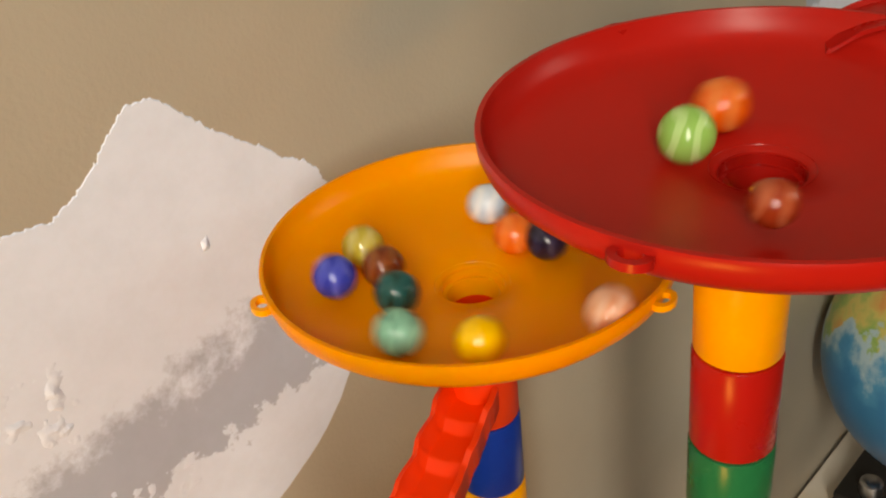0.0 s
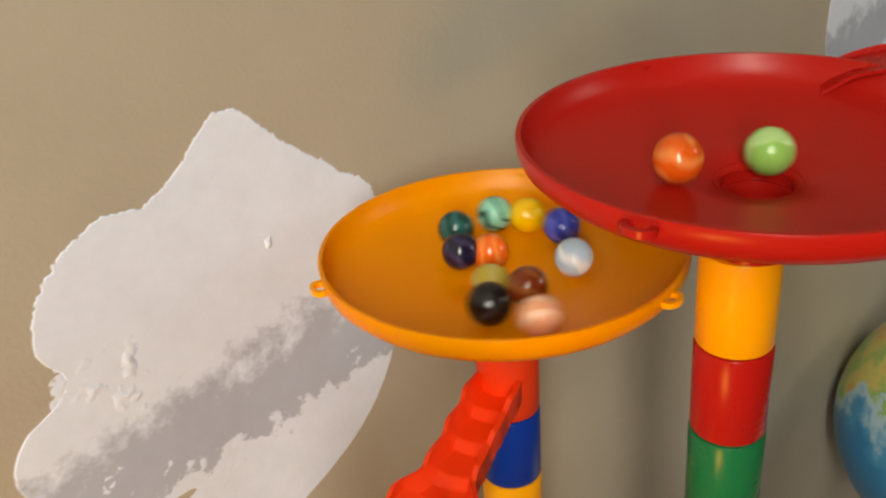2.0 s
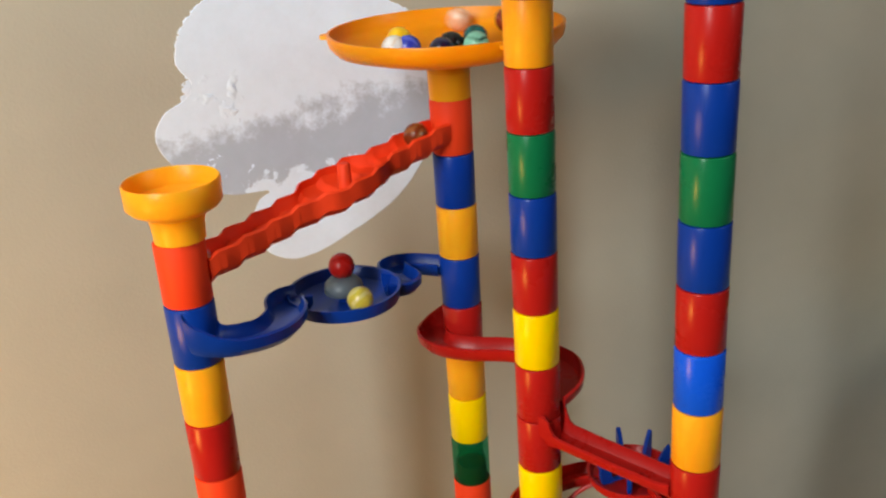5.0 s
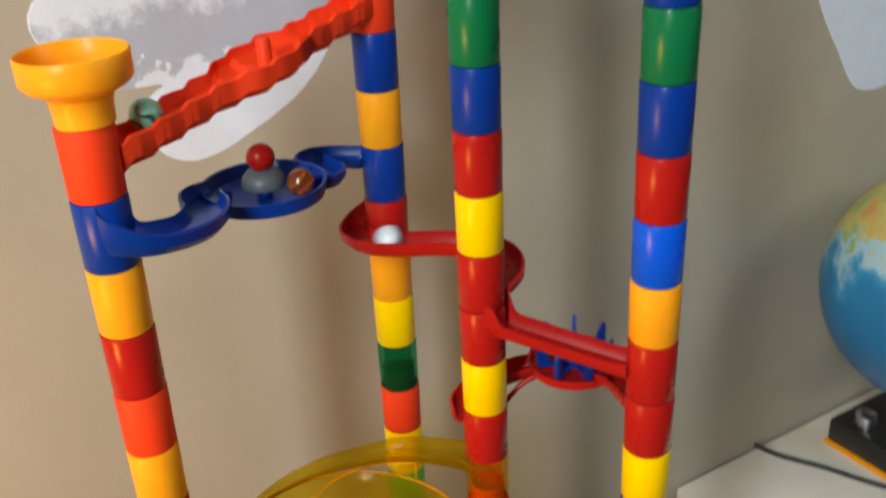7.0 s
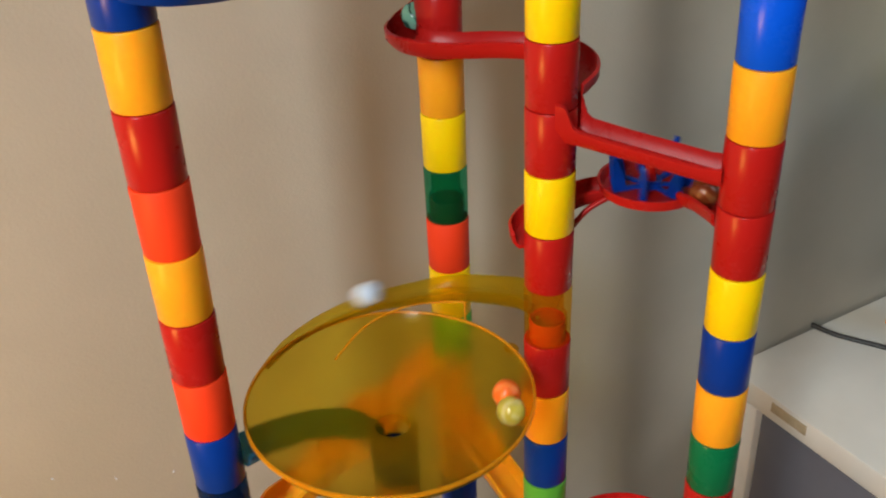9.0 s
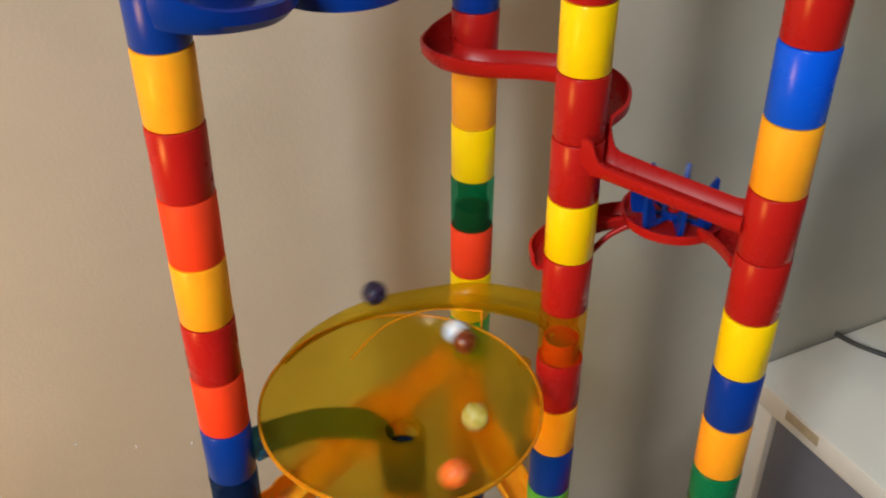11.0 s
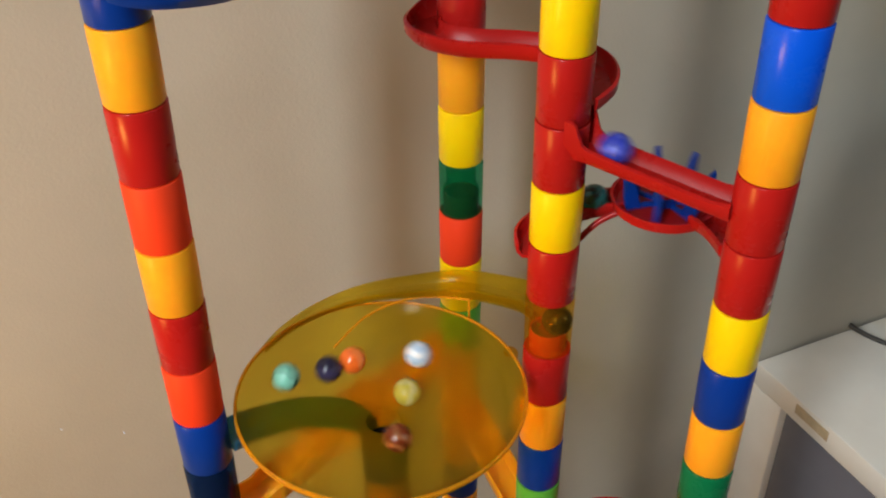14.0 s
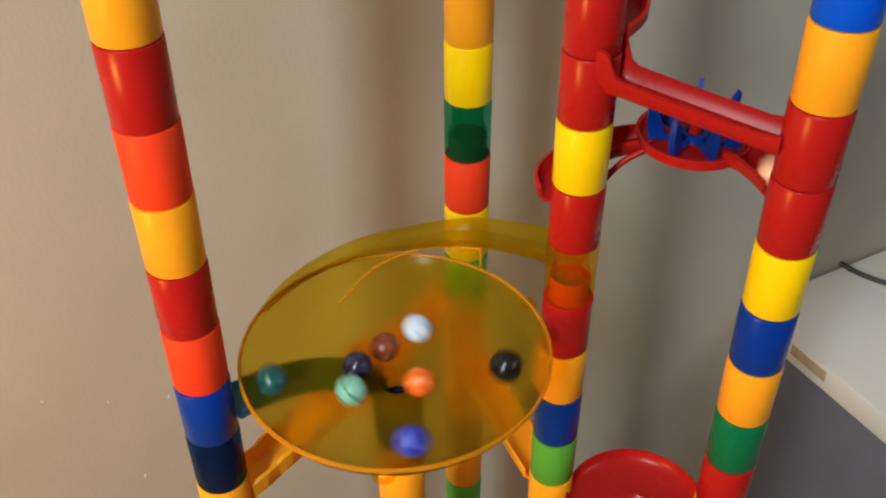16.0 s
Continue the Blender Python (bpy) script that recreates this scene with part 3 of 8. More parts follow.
def build_dishes():
    dish("catch_dish", "B", 0.8405, "o", (199, 319, 79), "round orange plastic dish with marbles circling in it", r=0.0742, tilt=0.5)
    red = dish("catch_dish", "C", 0.9095, "r", (230, 107), "round red plastic dish at the top of the marble run", depth=0.0195, tilt=0.6, shift=(0.003, -0.001, 0))
    # the feed from the tall post into the red dish
    feed = thing("feed_slide", "red plastic slide from the tall post into the red dish", "slide")
    collar("D", -1, "r", feed)
    # it swings round behind the dish and runs in over the rim
    pts = [(0.1830, 0.2200, 0.9215), (0.1790, 0.2360, 0.9195), (0.1720, 0.2570, 0.9170)]
    cx, cy = POST["C"]
    for a, rr, z in ((28, 0.0825, 0.9145), (38, 0.0795, 0.9115), (48, 0.0760, 0.9075), (56, 0.0725, 0.9015)):
        pts.append((cx + 0.003 + rr * math.cos(radians(a)), cy + rr * math.sin(radians(a)), z))
    part("ramp", ledge(spline(pts, 8), 0.0190, lambda t: 0.0085 - 0.0065 * t), COL["r"], feed)
    # the funnel cup
    f = thing("funnel", "orange plastic funnel cup on top of a post", "funnel", Matrix.Translation(at_post("A", level("A", 0)) + Vector((0.0016, 0, 0))))
    part("cup", merged(lathe([(0.0132, 0.0150), (0.0215, 0.0210), (0.0235, 0.0230), (0.0240, 0.0322), (0.0247, 0.0332), (0.0254, 0.0322), (0.0252, 0.0208), (0.0230, 0.0182), (0.0160, 0.0145), (0.0150, 0.0140)], 56)), COL["o"], f)
    part("socket", merged(lathe([(0.0118, 0.0), (0.0120, 0.011), (0.0134, 0.0152), (0.0152, 0.0140), (0.0142, 0.010), (RAD, 0.004), (RAD, 0.0003)], 48)), COL["o"], f)


def build_wavy(name, top, ktop, low, klow, c, label, z0, z1):
    """A long stepped slide that swells in the middle round a small peg."""
    s = thing(name, label, "slide")
    collar(top, ktop, c, s, "outlet_tube")
    collar(low, klow, c, s, "inlet_tube")
    p, q = at_post(top, z0), at_post(low, z1)
    d = q - p
    flat = Vector((d.x, d.y, 0)).normalized()
    a, b = p + flat * 0.0105, q - flat * 0.0105
    side = Vector((flat.y, -flat.x, 0))
    n = 240
    line = []
    for i in range(n + 1):
        t = i / n
        k, f = divmod(t * 10, 1)
        stair = (k + min(1, max(0, (f - 0.70) / 0.26))) / 10
        p = a.lerp(b, t)
        line.append(Vector((p.x, p.y, a.lerp(b, t * 0.12 + stair * 0.88).z)))

    def width(t):
        swell = math.exp(-((t - 0.45) / 0.13) ** 4)
        return 0.0180 + 0.016 * swell - 0.0007 * math.cos(t * 20 * math.pi)
    part("channel", channel(line, width, 0.0078, 0.0020, skirt=0.0058), COL[c], s)
    mid = a.lerp(b, 0.47) - side * 0.0085
    part("peg", lathe([(0.0, 0.0195), (0.0030, 0.0192), (0.0038, 0.0180), (0.0042, 0.0), (0.0, 0.0)], 24, False), COL[c], s, "small upright peg", Matrix.Translation(mid))
    return s


def bent_slide(name, label, c, points, width, wall, tubes, category="slide", per=8):
    s = thing(name, label, category)
    for post, k, word in tubes:
        collar(post, k, c, s, word)
    part("channel", channel(spline(points, per), width, wall), COL[c], s)
    return s


def pan_bm(r, depth, t=0.0016):
    return merged(lathe([(0, -depth), (r * 0.7, -depth), (r * 0.92, -depth * 0.75), (r, 0), (r + t, 0.0002), (r + t, -0.001), (r * 0.95 + t, -depth * 0.9), (r * 0.7, -depth - t), (0, -depth - t)], 56, False), 1e-6)


PAN = Vector((-0.0320, 0.2290, 0.687))
WHEEL = Vector((0.143, 0.271, 0.5595))


def build_blue_run():
    s = thing("pan_slide", "dark blue plastic slide with a round pan and curved gutters", "slide")
    collar("A", 1, "b", s, "outlet_tube")
    collar("B", 3, "b", s, "inlet_tube")
    part("channel", channel(spline([(-0.0600, 0.1140, 0.7040), (-0.0530, 0.1160, 0.7015), (-0.045, 0.1225, 0.6990), (-0.0385, 0.136, 0.6960), (-0.036, 0.150, 0.6935), (-0.038, 0.165, 0.6915), (-0.043, 0.178, 0.690), (-0.052, 0.190, 0.688), (-0.056, 0.201, 0.6865), (-0.051, 0.211, 0.685)], 8), lambda t: 0.0240 - 0.004 * t, lambda t: 0.0080 + 0.014 * max(0, 1 - t * 3.8) ** 1.5, skirt=0.001), COL["b"], s)
    part("pan", pan_bm(0.0345, 0.0095), COL["b"], s, "shallow round pan", Matrix.Translation(PAN + Vector((0, 0, 0.002))))
    part("channel", channel(spline([(-0.012, 0.246, 0.681), (-0.004, 0.253, 0.679), (-0.004, 0.263, 0.678), (-0.013, 0.271, 0.6775), (-0.022, 0.280, 0.677), (-0.023, 0.290, 0.676), (-0.014, 0.297, 0.675), (0.005, 0.300, 0.674)], 8), 0.017, 0.008), COL["b"], s)
    part("stud", lathe([(0, -0.0065), (0.0026, -0.0065), (0.0032, 0.0), (0, 0)], 20, False), COL["b"], s, "", Matrix.Translation(PAN + Vector((0, -0.006, -0.0085))))
    part("pin", lathe([(0, 0.010), (0.0035, 0.010), (0.0045, -0.0085), (0, -0.0085)], 20, False), COL["b"], s, "", Matrix.Translation(PAN + Vector((0, 0, 0.002))))
    d = thing("spinner", "grey plastic dome carrying a red ball, in the blue pan", "spinner", Matrix.Translation(PAN + Vector((0, 0, -0.0045))))
    part("dome", merged(lathe([(0.0122, 0.0042), (0.0126, 0.0055), (0.0118, 0.0100), (0.0086, 0.0134), (0.005, 0.0148), (0, 0.0152)], 40, False)), GREY_DOME, d, "clear grey dome")
    bm = bmesh.new()
    bmesh.ops.create_uvsphere(bm, u_segments=32, v_segments=20, radius=0.0082)
    part("ball", bm, COL["r"], d, "glossy red ball", pose(0, 0, 0.0215))
    return d


def build_red_runs():
    bent_slide("hook_slide", "red plastic slide that hooks round both posts", "r",
               [(0.008, 0.306, 0.628), (0, 0.300, 0.627), (0.001, 0.287, 0.626), (0.012, 0.279, 0.625), (0.03, 0.279, 0.624), (0.055, 0.285, 0.6235), (0.076, 0.287, 0.6225), (0.092, 0.283, 0.6215), (0.101, 0.271, 0.620), (0.103, 0.257, 0.618), (0.098, 0.244, 0.616)],
               0.018, lambda t: 0.0085 + 0.011 * max(0, 1 - t * 9), [("B", 4, "outlet_tube"), ("C", 6, "inlet_tube")])
    s = thing("straight_slide", "straight red plastic slide between two posts", "slide")
    collar("C", 7, "r", s, "outlet_tube")
    collar("D", 8, "r", s, "inlet_tube")
    p, q = at_post("C", 0.601), at_post("D", 0.589)
    d = (q - p).normalized()
    mouth = (0.0200, 0.0200, 0.0185, 0.0140, 0.0095, 0.0078, 0.0072, 0.0072, 0.0072, 0.0090)
    part("channel", channel([p + (q - p) * t for t in (0.07, 0.105, 0.125, 0.14, 0.16, 0.19, 0.4, 0.6, 0.8, 0.89)], lambda t: 0.0182 + 0.0035 * max(0, 1 - t * 1.8), lambda t: mouth[round(t * 9)]), COL["r"], s)
    w = thing("wheel_slide", "red plastic slide with a round pan for a blue paddle wheel", "slide")
    collar("D", 9, "r", w, "outlet_tube")
    collar("C", 9, "r", w, "inlet_tube")
    part("channel", channel(spline([(0.184, 0.222, 0.560), (0.178, 0.236, 0.558), (0.171, 0.248, 0.5565), (0.1645, 0.2555, 0.555)], 8), 0.016, 0.0075), COL["r"], w)
    part("pan", pan_bm(0.0275, 0.0066), COL["r"], w, "round wheel pan", Matrix.Translation(WHEEL))
    part("channel", channel(spline([(0.122, 0.272, 0.5475), (0.11, 0.270, 0.5455), (0.096, 0.264, 0.542), (0.0835, 0.254, 0.538), (0.0785, 0.242, 0.535), (0.082, 0.232, 0.533)], 8), 0.0165, 0.0075), COL["r"], w)
    part("strut", round_bar(spline([(0.121, 0.262, 0.5505), (0.110, 0.257, 0.544), (0.1, 0.249, 0.533)], 6), 0.0017), COL["r"], w)
    part("hub_pin", lathe([(0, 0.010), (0.003, 0.010), (0.0035, -0.008), (0, -0.008)], 20, False), COL["r"], w, "", Matrix.Translation(WHEEL))
    wheel = thing("paddle_wheel", "dark blue plastic paddle wheel turning in a red pan", "paddle wheel", Matrix.Translation(WHEEL + Vector((0, 0, 0.001))))
    part("hub", lathe([(0.004, -0.005), (0.0065, -0.005), (0.0065, -0.001), (0.004, -0.001)], 28), COL["b"], wheel)
    for i in range(7):
        bm = bmesh.new()
        # a thin upright fin that stands out from the hub and ends in a point
        prof = [(0.0058, -0.005), (0.0225, -0.005), (0.0242, 0.002), (0.0246, 0.0152), (0.0238, 0.0166), (0.0208, 0.0128), (0.0172, 0.0050), (0.0150, -0.0032), (0.0058, -0.0036)]
        lo = [bm.verts.new((x, -0.0014, z)) for x, z in prof]
        hi = [bm.verts.new((x, 0.0014, z)) for x, z in prof]
        bm.faces.new(lo), bm.faces.new(hi)
        for j in range(9):
            bm.faces.new((lo[j], lo[(j + 1) % 9], hi[(j + 1) % 9], hi[j]))
        part("paddle", bm, COL["b"], wheel, "", pose(0, 0, 0, 0, 0, i * 360 / 7))
    return wheel


BOWL_R, BOWL_RIM = 0.080, 0.461


def build_bowl():
    b = thing("spiral_bowl", "large clear yellow plastic bowl with a ramp spiralling in", "bowl")
    e = at_post("E", BOWL_RIM)
    r, dp = BOWL_R, 0.024
    prof = [(0.0095, -dp - 0.004), (0.0098, -dp + 0.0006), (0.013, -dp + 0.002), (0.03, -dp + 0.0055), (0.05, -dp * 0.62), (0.068, -dp * 0.40), (0.0765, -dp * 0.2), (0.079, -0.001), (r, 0.0),
            (r + 0.001, -0.001), (0.0785, -dp * 0.26), (0.0695, -dp * 0.48), (0.05, -dp * 0.70), (0.03, -dp + 0.0036), (0.013, -dp + 0.0002), (0.0112, -dp - 0.004)]
    part("bowl", merged(lathe(prof, 96)), COL["Y"], b, "", Matrix.Translation(e))
    part("rim", merged(lathe([(r - 0.0006, -0.0006), (r, 0.0006), (r + 0.0012, 0.0002), (r + 0.0014, -0.0014), (r, -0.0018)], 96)), COL["A"], b, "amber rolled rim", Matrix.Translation(e))
    collar("C", 10, "O", b, "inlet_tube")
    # the ramp runs behind the bowl from the inlet and joins the rim
    pts = [(0.09, 0.246, 0.479), (0.075, 0.259, 0.477), (0.053, 0.266, 0.474), (0.027, 0.269, 0.471)]
    cx, cy = POST["E"]
    for a, rr, z in ((98, 0.0840, 0.4675), (117, 0.0828, 0.4642), (136, 0.0817, 0.4616), (155, 0.0809, 0.4596), (172, 0.0803, 0.4584)):
        pts.append((cx + rr * math.cos(radians(a)), cy + rr * math.sin(radians(a)), z))
    part("ramp", channel(spline(pts, 8), lambda t: 0.020 - 0.0175 * max(0.0, (t - 0.38) / 0.62), lambda t: 0.0105 * (1 - t) + 0.0008, 0.0012), COL["Y"], b)
    lip = [(cx + rr * math.cos(radians(a)), cy + rr * math.sin(radians(a)), z) for a, rr, z in ((72, 0.083, 0.473), (95, 0.078, 0.468), (118, 0.069, 0.461), (143, 0.056, 0.453))]
    part("ramp_lip", round_bar(spline(lip, 8), 0.0008), COL["A"], b, "amber lip of the ramp")
    part("lip_post", round_bar([Vector(lip[0]), Vector(lip[0]) - Vector((0, 0, 0.014))], 0.0008), COL["A"], b)
    part("socket", lathe([(0.0105, 0.0), (0.0145, -0.001), (RAD + 0.0006, -0.006), (RAD, -0.0165), (RAD - 0.0015, -0.0165), (0.0108, -0.004)], 40), COL["Y"], b, "", Matrix.Translation(e + Vector((0, 0, -dp - 0.001))))
    for a in (284, 44):
        bm = bmesh.new()
        ear(r, a, -0.003, bm)
        part("ear", bm, COL["O"], b, "", Matrix.Translation(e))
    # outlets below
    t = thing("outlet_slide", "clear teal plastic slide under the bowl", "slide")
    collar("A", 8, "b", t, "post_tube")
    part("outlet_tube", sleeve_bm(0.0455, spigot=0.0005), COL["D"], t, "", Matrix.Translation(at_post("E", 0.421)))
    p, q = at_post("A", 0.441), at_post("E", 0.415)
    part("channel", channel(spline([p + Vector((0.008, 0.009, 0)), p + Vector((0.018, 0.026, -0.003)), p + Vector((0.036, 0.046, -0.008)), p + Vector((0.060, 0.058, -0.014)), q + Vector((-0.008, 0.008, -0.004))], 8), 0.019, 0.008), COL["T"], t)
    s = thing("short_slide", "short orange plastic slide below the clear bowl", "slide")
    collar("C", 15, "o", s, "inlet_tube")
    collar("B", 12, "o", s, "outlet_tube")
    p, q = at_post("B", 0.340), at_post("C", 0.308)
    part("channel", channel([p + (q - p) * t for t in (0.10, 0.3, 0.5, 0.7, 0.88)], 0.021, 0.0095), COL["o"], s)


def build_low_dish():
    d = thing("catch_dish", "round red plastic dish low in the marble run", "dish", pose(0.146, 0.232, 0.318))
    part("bowl", merged(lathe(dish_profile(0.043, 0.014, 0.0118), 72)), COL["r"], d)
    h = 0.318 - 0.022 - FLOOR
    part("stem", lathe([(RAD, 0.0), (RAD - 0.0004, -h), (RAD - 0.003, -h), (RAD - 0.003, 0)], 32), COL["r"], d, "tube stem", pose(0, 0, -0.022))



# ---- marbles ----
MARBLE_R = 0.008


def marble_material(name, base, swirl, amount, clear, rough=0.16):
    """Glass with a band of another colour twisted through it."""
    m, nt, b = nodes_of(name + "_glass")
    n = noise_node(nt, 95, 3)
    w = nt.nodes.new("ShaderNodeTexWave")
    w.inputs["Scale"].default_value, w.inputs["Distortion"].default_value, w.inputs["Detail"].default_value = 45, 9, 2
    c = nt.nodes.new("ShaderNodeTexCoord")
    nt.links.new(c.outputs["Object"], w.inputs["Vector"])
    r = ramp_node(nt, w.outputs["Fac"], [(max(0.02, 1 - amount - 0.1), base), (min(0.98, 1 - amount + 0.1), swirl)])
    d = ramp_node(nt, n.outputs["Fac"], [(0.3, (0.85, 0.85, 0.85)), (0.65, (1, 1, 1))])
    mul = nt.nodes.new("ShaderNodeMixRGB")
    mul.blend_type, mul.inputs[0].default_value = "MULTIPLY", 1
    nt.links.new(r.outputs[0], mul.inputs[1])
    nt.links.new(d.outputs[0], mul.inputs[2])
    nt.links.new(mul.outputs[0], b.inputs["Base Color"])
    b.inputs["Roughness"].default_value = rough
    b.inputs["IOR"].default_value = 1.5
    b.inputs["Transmission Weight"].default_value = clear
    return m


MARBLES = {}
for word, base, swirl, amount, clear, label in (
        ("neon_orange", (0.95, 0.16, 0.02), (1.0, 0.26, 0.06), 0.3, 0.0, "small bright orange glass marble"),
        ("pale_yellow", (0.70, 0.58, 0.08), (0.80, 0.70, 0.25), 0.4, 0.35, "clear pale yellow glass marble"),
        ("silver", (0.50, 0.66, 0.82), (0.82, 0.86, 0.90), 0.5, 0.0, "white glass marble with pale blue swirls"),
        ("amber_brown", (0.28, 0.05, 0.012), (0.45, 0.16, 0.05), 0.3, 0.45, "amber brown glass marble"),
        ("mint", (0.25, 0.62, 0.45), (0.02, 0.09, 0.06), 0.12, 0.0, "mint green glass marble with dark streaks"),
        ("dark_violet", (0.016, 0.014, 0.045), (0.06, 0.05, 0.12), 0.3, 0.3, "dark violet glass marble"),
        ("black", (0.006, 0.006, 0.006), (0.02, 0.02, 0.02), 0.2, 0.0, "large glossy black marble"),
        ("teal", (0.008, 0.10, 0.085), (0.02, 0.20, 0.20), 0.35, 0.4, "dark teal clear glass marble"),
        ("blue", (0.03, 0.05, 0.42), (0.09, 0.12, 0.60), 0.3, 0.0, "deep blue glass marble"),
        ("peach", (0.85, 0.40, 0.23), (0.90, 0.55, 0.38), 0.4, 0.0, "pale peach glass marble"),
        ("amber_yellow", (0.95, 0.52, 0.01), (1.0, 0.62, 0.03), 0.3, 0.0, "opaque amber yellow marble"),
        ("white", (0.80, 0.78, 0.74), (0.70, 0.55, 0.42), 0.15, 0.0, "milky white glass marble"),
        ("red_brown", (0.36, 0.03, 0.015), (0.50, 0.09, 0.04), 0.3, 0.3, "red brown glass marble"),
        ("light_green", (0.26, 0.52, 0.12), (0.42, 0.66, 0.26), 0.35, 0.0, "light green glass marble with pale streaks"),
        ("clear_orange", (0.95, 0.14, 0.015), (1.0, 0.30, 0.08), 0.4, 0.25, "clear bright orange glass marble"),
        ("rust", (0.42, 0.05, 0.015), (0.60, 0.14, 0.06), 0.3, 0.2, "rust red glass marble")):
    bm = bmesh.new()
    bmesh.ops.create_uvsphere(bm, u_segments=28, v_segments=18, radius=MARBLE_R * {"black": 1.08, "rust": 0.75}.get(word, 1.0))
    MARBLES[word] = tagged(part("marble", bm, marble_material(word, base, swirl, amount, clear)), label, "marble", "marbles in the run")


def rolling(rows):
    """Poses of a ball that rolls through the places of the rows (seconds, x, y, z)."""
    out, turn, last = [], Matrix(), None
    for t, x, y, z in rows:
        if 0.53 < z < 0.566 and y > 0.225 and x < 0.188:       # on the wheel's pan and gutters
            z += 0.0042
        elif z > 0.8935:                                       # on the red dish
            z += 0.0015
        p = Vector((x, y, z))
        if last is not None:
            d = p - last
            axis = Vector((-d.y, d.x, 0))
            if axis.length > 1e-6:
                turn = Matrix.Rotation(min(d.length / MARBLE_R, 1.2), 4, axis) @ turn
        out.append((t, Matrix.Translation(p) @ turn))
        last = p
    return out


build_room()
build_patches()
wall_flakes()
build_shelf()
build_globe()
build_cable()
build_posts()
build_dishes()
build_wavy("stepped_slide", "B", 0, "A", 0, "R", "long stepped vermilion plastic slide with a peg", 0.773, 0.738)
build_wavy("stepped_slide", "B", 11, "A", 10, "o", "long stepped orange plastic slide under the clear bowl", 0.402, 0.380)
spinner = build_blue_run()
wheel = build_red_runs()
build_bowl()
build_low_dish()


